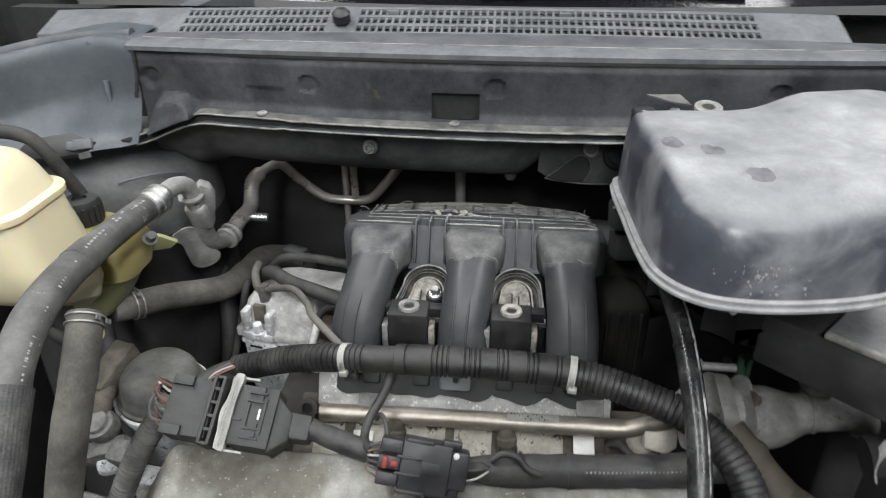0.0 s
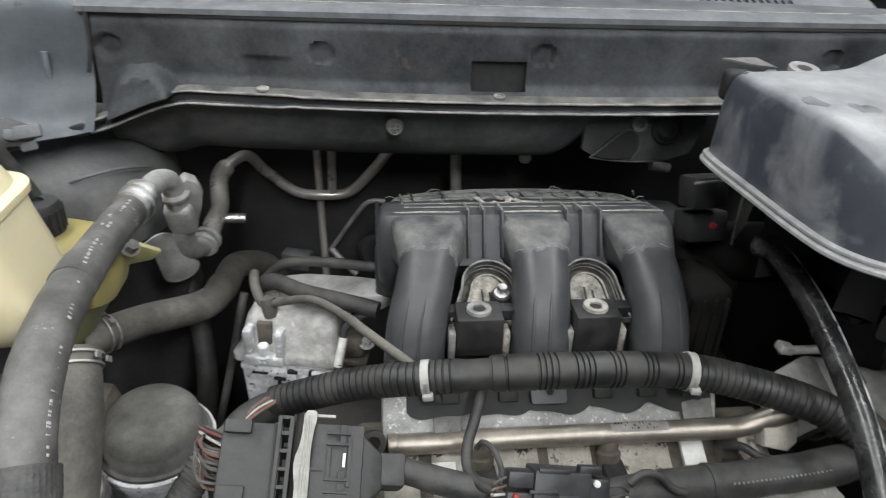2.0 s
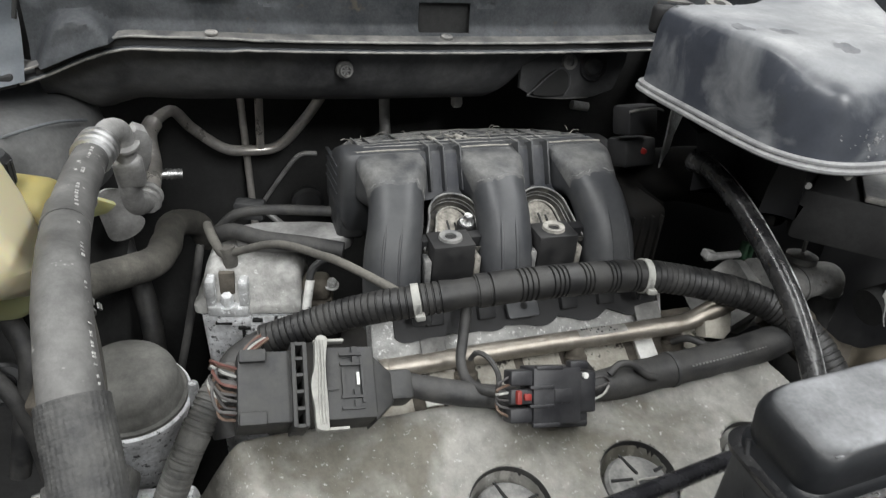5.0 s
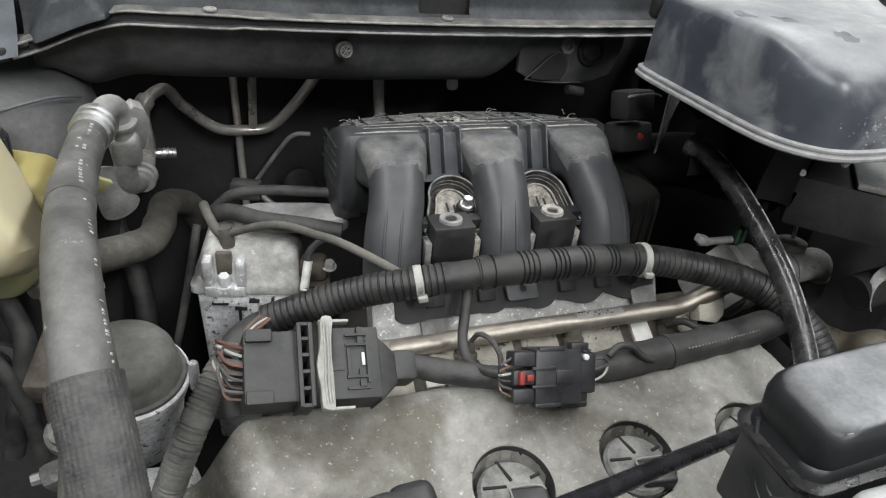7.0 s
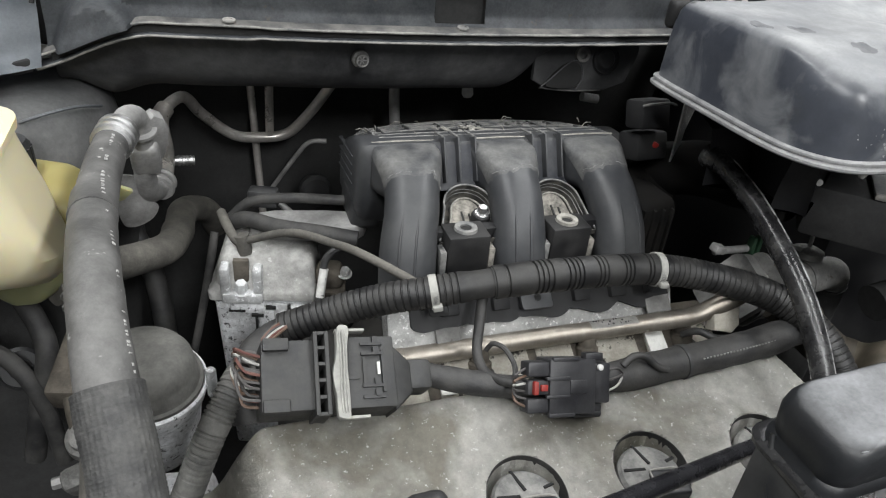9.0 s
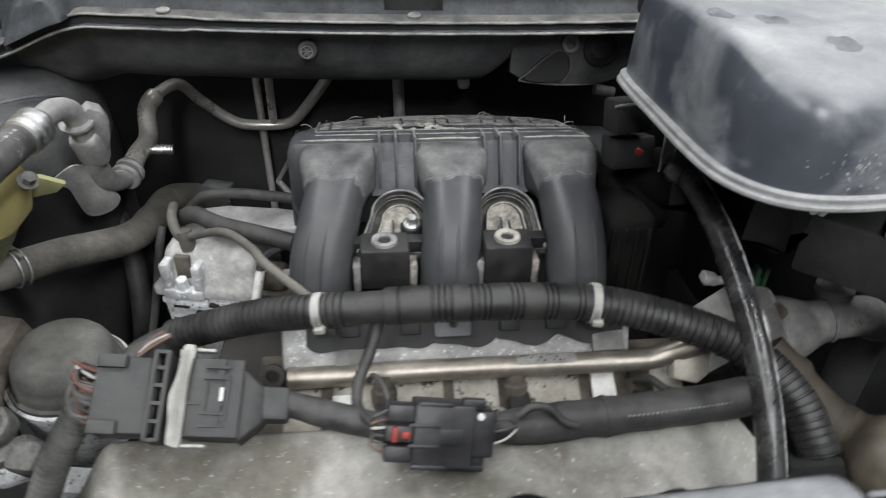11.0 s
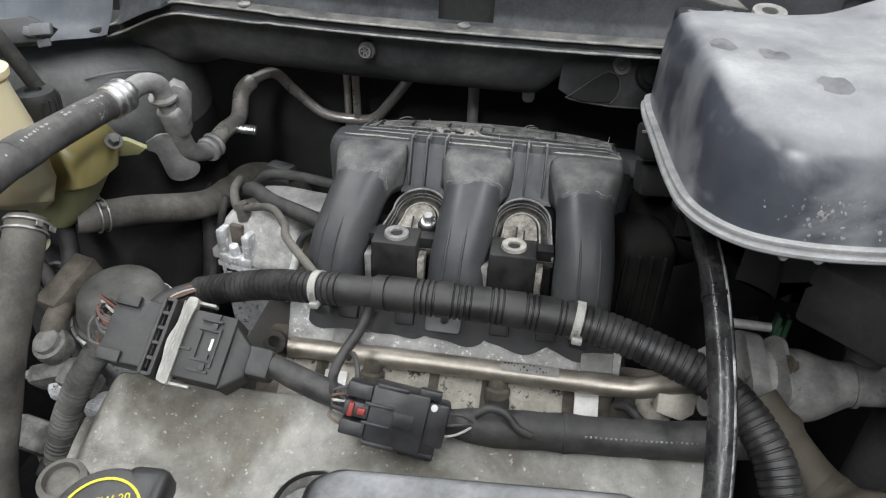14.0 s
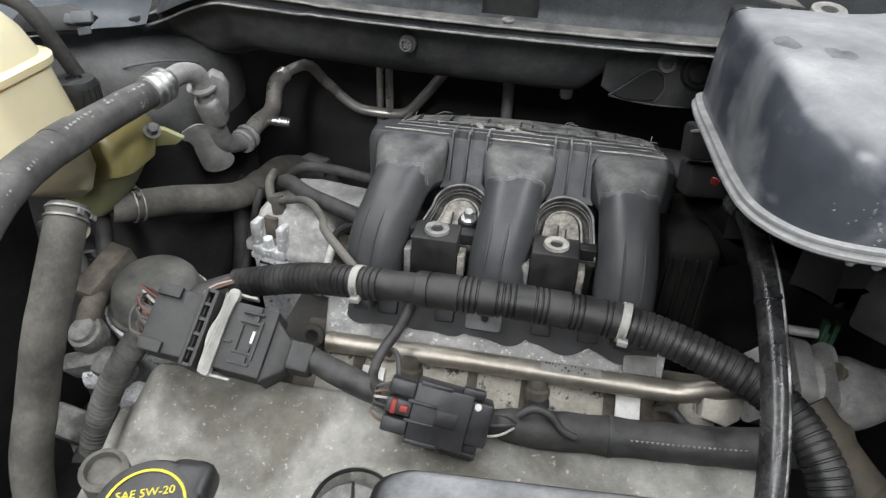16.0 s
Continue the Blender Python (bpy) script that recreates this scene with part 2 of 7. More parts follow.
    "grille": surface("grille_plastic", (0.085, 0.092, 0.102), (0.155, 0.162, 0.170), 0.5, 30, 0.6, blot=0.2),
    # Near-black of the bay shell; also painted-in shade for gaps, holes and pockets
    "dark": surface("bay_and_shade_black", (0.0189, 0.0189, 0.0189), (0.0459, 0.0459, 0.0459), 0.4, 8, 0.9),
    "white": surface("white_plastic", (0.60, 0.60, 0.58), (0.72, 0.715, 0.69), 0.5, 60, 0.5),
    "print_worn": surface("worn_hose_print", (0.22, 0.22, 0.215), (0.52, 0.515, 0.50), 0.5, 200, 0.6),
    "greywhite": surface("grey_lever_plastic", (0.24, 0.24, 0.225), (0.36, 0.355, 0.33), 0.5, 60, 0.5),
    "red": surface("red_plastic", (0.26, 0.018, 0.014), (0.17, 0.03, 0.024), 0.4, 60, 0.4),
    "green": surface("green_plastic", (0.012, 0.045, 0.02), (0.03, 0.07, 0.04), 0.4, 60, 0.5),
    "yellow": surface("yellow_print", (0.72, 0.62, 0.03), (0.62, 0.55, 0.05), 0.4, 60, 0.5),
    "coil_grey": surface("dusty_coil_plastic", (0.075, 0.075, 0.075), (0.225, 0.222, 0.21), 0.5, 60, 0.6),
    "cap": surface("oil_cap_plastic", (0.014, 0.014, 0.015), (0.05, 0.05, 0.05), 0.4, 40, 0.4),
    "w_red": surface("red_wire", (0.095, 0.034, 0.027), (0.14, 0.068, 0.055), 0.4, 60, 0.5),
    "w_tan": surface("tan_wire", (0.10, 0.062, 0.043), (0.16, 0.115, 0.09), 0.4, 60, 0.5),
    "w_white": surface("white_wire", (0.32, 0.32, 0.30), (0.42, 0.42, 0.4), 0.4, 60, 0.5),
    "w_dark": surface("dark_wire", (0.045, 0.042, 0.042), (0.10, 0.095, 0.092), 0.4, 60, 0.5),
    "glass": surface("tinted_windscreen", (0.01, 0.012, 0.014), (0.02, 0.022, 0.024), 0.4, 5, 0.06, bump=0),
    "orange": surface("orange_lacquer", (0.75, 0.12, 0.03), (0.6, 0.12, 0.04), 0.4, 20, 0.4),
    "concrete": surface("workshop_concrete", (0.22, 0.22, 0.21), (0.32, 0.32, 0.31), 0.5, 2, 0.8),
    "wall": surface("workshop_wall_paint", (0.45, 0.46, 0.47), (0.52, 0.53, 0.54), 0.5, 1.5, 0.8),
}


def tank_material(name, base, deep):
    m, nt, p = nodes_of(name)
    L = nt.links.new
    co = add(nt, "ShaderNodeTexCoord")
    n = add(nt, "ShaderNodeTexNoise", Scale=10.0, Detail=5.0)
    L(co.outputs["Object"], n.inputs["Vector"])
    mix = nt.nodes.new("ShaderNodeMix")
    mix.data_type = "RGBA"
    mix.inputs[6].default_value, mix.inputs[7].default_value = (*base, 1), (*deep, 1)
    L(n.outputs["Fac"], mix.inputs[0])
    L(mix.outputs[2], p.inputs["Base Color"])
    p.inputs["Roughness"].default_value = 0.38
    p.inputs["Subsurface Weight"].default_value = 0.35
    p.inputs["Subsurface Radius"].default_value = (0.03, 0.02, 0.008)
    p.inputs["Subsurface Scale"].default_value = 0.6
    return m


M["tank"] = tank_material("yellowed_tank_plastic", (0.72, 0.67, 0.49), (0.68, 0.60, 0.38))
M["tank_yellow"] = tank_material("yellow_tank_plastic", (0.35, 0.30, 0.12), (0.25, 0.22, 0.10))
M["tank_green"] = tank_material("murky_green_tank_plastic", (0.38, 0.38, 0.20), (0.24, 0.25, 0.14))
M["dome_rubber"] = surface("dusty_dome_rubber", (0.0695, 0.06845, 0.06423), (0.1474, 0.1443, 0.1348), 0.5, 26, 0.75)
M["yellow_dull"] = surface("dull_yellow_paint", (0.35, 0.24, 0.06), (0.25, 0.18, 0.08), 0.5, 90, 0.7)
M["seam_worn"] = surface("worn_tube_seam", (0.02, 0.02, 0.02), (0.34, 0.34, 0.34), 0.5, 40, 0.4, sharp=0.08)
M["plastic_gloss"] = surface("glossy_black_tube", (0.012, 0.012, 0.013), (0.05, 0.05, 0.05), 0.42, 50, 0.20, rough2=0.34, speck=(0.35, 0.35, 0.35), speck_at=0.70, speck_scale=60)
M["tube_gloss"] = surface("clean_glossy_black_tube", (0.010, 0.010, 0.012), (0.022, 0.022, 0.025), 0.42, 50, 0.22, rough2=0.32)
M["airbox_worn"] = surface("scuffed_lid_plastic", (0.009, 0.010, 0.012), (0.235, 0.24, 0.25), 0.64, 26, 0.40, rough2=0.75, bump=0.12, sharp=0.26, top=0.96, top_from=0.76)
M["outlet_grey"] = surface("dusty_grey_outlet", (0.105, 0.105, 0.103), (0.22, 0.216, 0.208), 0.5, 45, 0.6, bump=0.3, speck=(0.06, 0.05, 0.04), speck_at=0.63, speck_scale=70)
M["brown_hose"] = surface("brown_dusty_hose", (0.0156, 0.0126, 0.009), (0.0468, 0.039, 0.0276), 0.5, 28, 0.55)
M["pale_hose"] = surface("shiny_brown_rubber", (0.04675, 0.03995, 0.0306), (0.1105, 0.0952, 0.07225), 0.5, 16, 0.35)
M["airbox_scuff"] = surface("pale_scuff", (0.13, 0.135, 0.142), (0.34, 0.342, 0.345), 0.5, 90, 0.7)
M["bare"] = surface("bare_lid_plastic", (0.085, 0.088, 0.097), (0.165, 0.168, 0.176), 0.5, 60, 0.5)
# Raised albedo: the rim's glossy highlight is painted in
M["airbox_rim"] = surface("highlit_rim_plastic", (0.15, 0.153, 0.158), (0.38, 0.38, 0.38), 0.55, 40, 0.35, sharp=0.25)
M["box_top"] = surface("dusty_box_top", (0.09, 0.092, 0.095), (0.23, 0.23, 0.228), 0.5, 14, 0.6, mottle=60)
M["box_grey"] = surface("dark_grey_box", (0.0135, 0.0135, 0.01425), (0.045, 0.045, 0.045), 0.5, 14, 0.6)

# ---------------------------------------------------------------- building helpers
ORIGIN = {}


def thing(name, label, category, at, kind="", group=""):
    """An Empty at the base of a thing."""
    ob = new(name)
    ob.empty_display_size = 0.02
    ob.location = at
    ORIGIN[ob] = Vector(at)
    return tagged(ob, label, category, group, kind)


def finish(bm, angle=38):
    bmesh.ops.recalc_face_normals(bm, faces=bm.faces)
    lim = radians(angle)
    for f in bm.faces:
        f.smooth = True
    for e in bm.edges:
        if len(e.link_faces) == 2 and e.calc_face_angle(0) > lim:
            e.smooth = False


def part(name, bm, material, parent=None, label="", angle=38):
    """Links a bmesh, built in world places, as one mesh under a thing or a part."""
    finish(bm, angle)
    if parent is not None:
        bmesh.ops.translate(bm, verts=bm.verts, vec=-ORIGIN[parent])
    me = bpy.data.meshes.new(name)
    bm.to_mesh(me)
    bm.free()
    me.materials.append(M[material])
    ob = new(name, me)
    if parent is not None:
        ob.parent = parent
        ORIGIN[ob] = ORIGIN[parent]
    else:
        ORIGIN[ob] = Vector((0, 0, 0))
    if label:
        ob["label"] = label
    return ob


def V(*a):
    return Vector(a)


def frame_of(u, v):
    """Axes from a direction along and one roughly up."""
    u = Vector(u).normalized()
    n = u.cross(Vector(v)).normalized()
    v = n.cross(u).normalized()
    return Matrix((u, v, n)).transposed()


def box(bm, c, size, axes=None, bevel=0.0, seg=2, taper=None):
    """A box about c; axes: 3x3 matrix; taper: scale of its far end along the first axis."""
    r = bmesh.ops.create_cube(bm, size=1.0)
    vs = r["verts"]
    for v in vs:
        if taper and v.co.x > 0:
            v.co.y *= taper[0]
            v.co.z *= taper[1]
        v.co = Vector((v.co.x * size[0], v.co.y * size[1], v.co.z * size[2]))
    if bevel:
        es = list({e for v in vs for e in v.link_edges})
        out = bmesh.ops.bevel(bm, geom=es, offset=bevel, segments=seg, affect="EDGES", profile=0.5, clamp_overlap=True)
        vs = list({v for f in out["faces"] for v in f.verts} | {v for v in vs if v.is_valid})
    m = axes if axes is not None else Matrix.Identity(3)
    for v in vs:
        v.co = m @ v.co + Vector(c)
    return vs


def spline(points, n=10):
    P = [Vector(p) for p in points]
    if len(P) == 2:
        return [P[0].lerp(P[1], k / n) for k in range(n + 1)]
    P = [2 * P[0] - P[1]] + P + [2 * P[-1] - P[-2]]
    out = []
    for i in range(1, len(P) - 2):
        a, b, c, d = P[i - 1:i + 3]
        for k in range(n):
            t = k / n
            out.append(0.5 * (2 * b + (c - a) * t + (2 * a - 5 * b + 4 * c - d) * t * t + (3 * b - a - 3 * c + d) * t ** 3))
    out.append(P[-2])
    return out


def even(points, step):
    """Points at even steps along a polyline."""
    out = [points[0]]
    total = sum((b - a).length for a, b in zip(points, points[1:]))
    n = max(2, round(total / step))
    gap, want, s = total / n, total / n, 0.0
    for a, b in zip(points, points[1:]):
        d = (b - a).length
        while d > 1e-9 and s + d >= want - 1e-9 and len(out) < n:
            out.append(a.lerp(b, (want - s) / d))
            want += gap
        s += d
    out.append(points[-1])
    return out


def sweep(bm, path, section, up=(0, 0, 1), caps=True):
    """Carries a closed section along a path. section(i, s): list of (a, b) offsets sideways and upwards."""
    rings, s = [], 0.0
    t0 = (path[1] - path[0]).normalized()
    side = t0.cross(Vector(up))
    if side.length < 1e-4:
        side = t0.cross(Vector((1, 0, 0)))
    side.normalize()
    for i, p in enumerate(path):
        a, b = path[max(0, i - 1)], path[min(len(path) - 1, i + 1)]
        t = (b - a).normalized()
        side = (side - t * side.dot(t)).normalized()
        nrm = side.cross(t)
        if i:
            s += (p - path[i - 1]).length
        rings.append([bm.verts.new(p + side * x + nrm * y) for x, y in section(i, s)])
    for r0, r1 in zip(rings, rings[1:]):
        n = len(r0)
        for k in range(n):
            bm.faces.new((r0[k], r0[(k + 1) % n], r1[(k + 1) % n], r1[k]))
    if caps:
        bm.faces.new(rings[0][::-1])
        bm.faces.new(rings[-1])
    return rings


def ring(r, n=16, flat=1.0):
    return [(r * math.cos(2 * math.pi * k / n), r * flat * math.sin(2 * math.pi * k / n)) for k in range(n)]


def tube(bm, points, r, n=16, step=0.004, smooth=True, wob=0.0):
    """A round hose; r: a radius or a function of the share of the way."""
    path = even(spline(points) if smooth else [Vector(p) for p in points], step)
    last = len(path) - 1

    def section(i, s):
        rad = r(i / last) if callable(r) else r
        if wob:
            rad *= 1 + wob * noise.noise(path[i] * 60)
        return ring(rad, n)
    return sweep(bm, path, section)


def lathe(bm, profile, at, axis=(0, 0, 1), n=32, cap=True):
    """A turned shape. profile: (radius, height along the axis)."""
    ax = Vector(axis).normalized()
    u = ax.cross(Vector((0, 1, 0)) if abs(ax.y) < 0.9 else Vector((1, 0, 0))).normalized()
    w = ax.cross(u)
    rings = []
    for r, h in profile:
        rings.append([bm.verts.new(Vector(at) + ax * h + (u * math.cos(2 * math.pi * k / n) + w * math.sin(2 * math.pi * k / n)) * max(r, 1e-5)) for k in range(n)])
    for a, b in zip(rings, rings[1:]):
        for k in range(n):
            bm.faces.new((a[k], a[(k + 1) % n], b[(k + 1) % n], b[k]))
    if cap:
        bm.faces.new(rings[0][::-1])
        bm.faces.new(rings[-1])
    return rings


def plate(bm, outline, o, axes, thick, bevel=0.0):
    """A flat plate: outline in (u, v) metres about o, thick along the third axis."""
    bot = [bm.verts.new(Vector(o) + axes @ Vector((u, v, -thick))) for u, v in outline]
    top = [bm.verts.new(Vector(o) + axes @ Vector((u, v, 0))) for u, v in outline]
    n = len(outline)
    faces = [bm.faces.new(top), bm.faces.new(bot[::-1])]
    for k in range(n):
        faces.append(bm.faces.new((bot[k], bot[(k + 1) % n], top[(k + 1) % n], top[k])))
    if bevel:
        es = [e for e in faces[0].edges]
        bmesh.ops.bevel(bm, geom=es, offset=bevel, segments=2, affect="EDGES", profile=0.5)


def hexbolt(bm, at, axis, r, h, washer=0.0):
    if washer:
        lathe(bm, [(washer, 0), (washer, 0.0012)], at, axis, 20)
    lathe(bm, [(r, 0), (r, h * 0.85), (r * 0.85, h)], at, axis, 6)


def arc2(cx, cy, r, a0, a1, n):
    return [(cx + r * math.cos(radians(a0 + (a1 - a0) * k / n)), cy + r * math.sin(radians(a0 + (a1 - a0) * k / n))) for k in range(n + 1)]


def grid(bm, xs, ys, z):
    rows = [[bm.verts.new((x, y, z(x, y))) for x in xs] for y in ys]
    for a, b in zip(rows, rows[1:]):
        for k in range(len(xs) - 1):
            bm.faces.new((a[k], a[k + 1], b[k + 1], b[k]))
    return rows


def span(a, b, n):
    return [a + (b - a) * k / n for k in range(n + 1)]


def smooth01(x):
    x = min(1.0, max(0.0, x))
    return x * x * (3 - 2 * x)


# ---------------------------------------------------------------- the workshop round the car
def slab(name, lo, hi, material, label, category):
    bm = bmesh.new()
    box(bm, [(a + b) / 2 for a, b in zip(lo, hi)], [b - a for a, b in zip(lo, hi)])
    return tagged(part(name, bm, material), label, category, kind="structure")


slab("floor", (-5, -5, -0.1), (5, 5, 0), "concrete", "grey concrete workshop floor under the car", "floor")
slab("ceiling", (-5, -5, 3.3), (5, 5, 3.4), "wall", "plain pale workshop ceiling", "ceiling")
slab("wall_north", (-5.1, 5, 0), (5.1, 5.1, 3.3), "wall", "plain pale workshop wall beyond the car", "wall")
slab("wall_south", (-5.1, -5.1, 0), (5.1, -5, 3.3), "wall", "plain pale workshop wall behind the camera", "wall")
slab("wall_west", (-5.1, -5, 0), (-5, 5, 3.3), "wall", "plain pale workshop wall beside the car", "wall")
slab("wall_east", (5, -5, 0), (5.1, 5, 3.3), "wall", "plain pale workshop wall beside the car", "wall")

t = thing("orange_rack", "orange steel rack standing far behind the car", "rack", (-3.0, 3.6, 0.0))
for dx in (-0.38, 0.38):
    bm = bmesh.new()
    box(bm, (-3.0 + dx, 3.6, 0.36), (0.06, 0.4, 0.72), None, 0.005)
    part("upright", bm, "engine", t)
for z in (0.25, 0.70):
    bm = bmesh.new()
    box(bm, (-3.0, 3.6, z), (0.72, 0.42, 0.10), None, 0.005)
    part("beam", bm, "orange", t)

slab("car_door", (-0.90, 1.22, 0.30), (-0.84, 2.3, 1.09), "paint", "grey painted car door behind the wing", "car door")
t = thing("door_mirror", "dark door mirror on the car behind the wing", "mirror", (-0.93, 1.32, 1.05))
bm = bmesh.new()
box(bm, (-0.935, 1.33, 1.165), (0.15, 0.09, 0.17), frame_of((1, 0.1, 0.25), (0, 1, 0)), 0.03, 4)
part("housing", bm, "plastic_deep", t)
bm = bmesh.new()
box(bm, (-0.86, 1.34, 1.06), (0.05, 0.06, 0.10), frame_of((1, 0.1, -0.3), (0, 1, 0)), 0.012)
part("foot", bm, "plastic_deep", t)

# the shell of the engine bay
slab("bay_firewall", (-0.75, 1.0, 0.40), (0.75, 1.03, 1.235), "dark", "black firewall at the back of the engine bay", "firewall")
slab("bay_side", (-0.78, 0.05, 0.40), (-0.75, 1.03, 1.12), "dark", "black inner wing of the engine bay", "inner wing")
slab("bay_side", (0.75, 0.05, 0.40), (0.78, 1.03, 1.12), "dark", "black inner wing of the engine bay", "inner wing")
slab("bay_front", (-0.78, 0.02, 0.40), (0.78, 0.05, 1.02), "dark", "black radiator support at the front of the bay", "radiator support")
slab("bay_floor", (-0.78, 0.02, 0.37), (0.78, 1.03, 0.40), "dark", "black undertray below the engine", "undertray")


# ---------------------------------------------------------------- cowl
def yc(x):
    """How far back the cowl's face stands: it bows with the windscreen."""
    return 0.705 + 0.22 * (x - 0.03) ** 2


def zlip(x):
    return 1.170 - 0.040 * smooth01((-0.335 - x) / 0.13)


def along(x0, x1, n):
    return span(x0, x1, n)


def strip(bm, xs, profile, bow=0.22, drop=0.0):
    """A closed profile (y from the cowl's face, z) carried along the cowl, which bows back and drops towards its ends."""
    rows = [[bm.verts.new((x, 0.705 + bow * (x - 0.03) ** 2 + a, z - drop * (x - 0.03) ** 2)) for a, z in (profile(x) if callable(profile) else profile)] for x in xs]
    n = len(rows[0])
    for r0, r1 in zip(rows, rows[1:]):
        for k in range(n):
            bm.faces.new((r0[k], r0[(k + 1) % n], r1[(k + 1) % n], r1[k]))
    bm.faces.new(rows[0])
    bm.faces.new(rows[-1][::-1])


def make_cowl():
    c = thing("cowl_panel", "dusty dark grey plastic cowl panel below the windscreen", "cowl", (0, 0.72, 1.17))
    # face with the notch, round dimples and a shallow square recess
    bm = bmesh.new()
    xs = sorted(set([round(v, 5) for v in span(-0.43, 0.66, 272)] + [-0.0735, -0.0205]))
    zs = sorted(set([round(v, 5) for v in span(1.168, 1.237, 30)] + [1.1755, 1.2035]))

    def dent(x, z):
        d = 0.0
        for cx, cz, r in ((-0.415, 1.206, 0.014), (-0.215, 1.207, 0.012), (-0.004, 1.209, 0.012), (0.30, 1.207, 0.012)):
            q = math.hypot(x - cx, z - cz) / r
            d += 0.006 * (1 - smooth01((q - 0.75) / 0.25))
        if -0.292 < x < -0.242 and z < 1.203:
            d += 0.003 * smooth01((x + 0.292) / 0.006) * smooth01((-0.242 - x) / 0.006) * smooth01((1.203 - z) / 0.006)
        q = math.hypot((x + 0.388) / 0.036, (z - 1.168) / 0.022)
        d -= 0.022 * smooth01((1.08 - q) / 0.28)
        d += 0.0012 * noise.noise(Vector((x * 14, z * 25, 0.3)))
        # the face rolls forward at its foot and back at its head
        d -= 0.010 * smooth01((1.182 - z) / 0.014)
        d += 0.004 * smooth01((z - 1.228) / 0.009)
        return d
    vert = {}
    for i, x in enumerate(xs):
        for k, z in enumerate(zs):
            vert[i, k] = bm.verts.new((x, yc(x) + dent(x, z), z + (zlip(x) - 1.170) * smooth01((1.2 - z) / 0.03) - 0.025 * (x - 0.03) ** 2 * smooth01((z - 1.19) / 0.03)))
    for i in range(len(xs) - 1):
        for k in range(len(zs) - 1):
            mx, mz = (xs[i] + xs[i + 1]) / 2, (zs[k] + zs[k + 1]) / 2
            if -0.0735 < mx < -0.0205 and 1.1755 < mz < 1.2035:
                continue
            bm.faces.new((vert[i, k], vert[i + 1, k], vert[i + 1, k + 1], vert[i, k + 1]))
    bmesh.ops.solidify(bm, geom=list(bm.faces), thickness=0.003)
    part("face", bm, "cowl", c)
    # Solid near-black block: the notch's inner shade as colour
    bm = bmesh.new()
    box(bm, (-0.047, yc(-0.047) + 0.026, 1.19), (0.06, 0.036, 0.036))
    part("notch_shade", bm, "dark", c, "black block standing for the shade behind the notch")
    # folded seam at the end of the face
    bm = bmesh.new()
    tube(bm, [(-0.4305, yc(-0.43) - 0.001, 1.238), (-0.431, yc(-0.43) - 0.003, 1.205), (-0.436, yc(-0.43) - 0.006, 1.178)], 0.0022, 8)
    part("seam", bm, "dark", c)
    # chipped dark line, rubber strips and the shelf above the face
    bm = bmesh.new()
    strip(bm, along(-0.43, 0.68, 40), [(0.0015, 1.236), (0.012, 1.236), (0.012, 1.2395), (0.0015, 1.2395)], 0.22, 0.025)
    part("gap", bm, "dark", c)
    bm = bmesh.new()
    strip(bm, along(-0.44, 0.70, 60), [(0.003, 1.2395), (0.036, 1.2395), (0.036, 1.2470), (0.030, 1.2485), (0.008, 1.2462), (0.003, 1.2445)], 0.19, 0.028)
    part("shelf", bm, "grille", c)
    bm = bmesh.new()
    tube(bm, [(x, 0.737 + 0.19 * (x - 0.03) ** 2, 1.2485 - 0.028 * (x - 0.03) ** 2) for x in along(-0.43, 0.69, 24)], 0.0009, 6)
    part("worn_edge", bm, "flange", c)
    bm = bmesh.new()
    strip(bm, along(-0.50, 0.72, 60), [(0.041, 1.2400), (0.092, 1.2400)] + [(0.0665 + 0.0255 * math.cos(radians(a)), 1.2465 + 0.0055 * math.sin(radians(a))) for a in range(0, 181, 15)], 0.09, 0.042)
    part("seal", bm, "seal", c, "thick grey rubber bonnet seal")
    bm = bmesh.new()
    strip(bm, along(-0.44, 0.70, 60), [(0.030, 1.232), (0.075, 1.232), (0.075, 1.2400), (0.030, 1.2400)], 0.12, 0.036)
    part("groove", bm, "dark", c)
    # lip: two folded flanges with thin worn edges
    xs = along(-0.46, 0.21, 100)

    def front(x):
        return -0.020 - 0.004 * smooth01((x + 0.25) / 0.02) + 0.0008 * noise.noise(Vector((x * 40, 0, 0)))

    def low(x):
        return zlip(x) - 0.0088 - 0.002 * smooth01((-0.24 - x) / 0.012)
    bm = bmesh.new()
    strip(bm, xs, lambda x: [(0.004, zlip(x) - 0.003), (0.004, zlip(x) + 0.002), (-0.010, zlip(x) + 0.003), (front(x), zlip(x) + 0.0006), (front(x), zlip(x) - 0.0006), (-0.008, zlip(x) - 0.001)])
    part("upper_flange", bm, "flange_top", c)
    bm = bmesh.new()
    strip(bm, [x for x in xs if x > -0.445], lambda x: [(0.004, low(x) - 0.002), (0.004, low(x) + 0.001), (front(x) + 0.001, low(x) + 0.0012), (front(x) - 0.003, low(x) + 0.0008), (front(x) - 0.003, low(x) - 0.0006)])
    part("lower_flange", bm, "cowl", c)
    for nm, fz, off, x0 in (("upper_edge", zlip, 0.0, -0.46), ("lower_edge", low, -0.003, -0.44)):
        bm = bmesh.new()
        tube(bm, [(x, yc(x) + front(x) + off, fz(x)) for x in xs if x > x0], 0.0012, 8, wob=0.25)
        part(nm, bm, "flange", c, "pale worn edge of the flange")
    # Near-black filler between the flanges paints in the shade of the gap
    bm = bmesh.new()
    strip(bm, [x for x in xs if x > -0.43], lambda x: [(0.002, low(x) + 0.0015), (0.002, zlip(x) - 0.001), (front(x) + 0.005, zlip(x) - 0.001), (front(x) + 0.005, low(x) + 0.0015)])
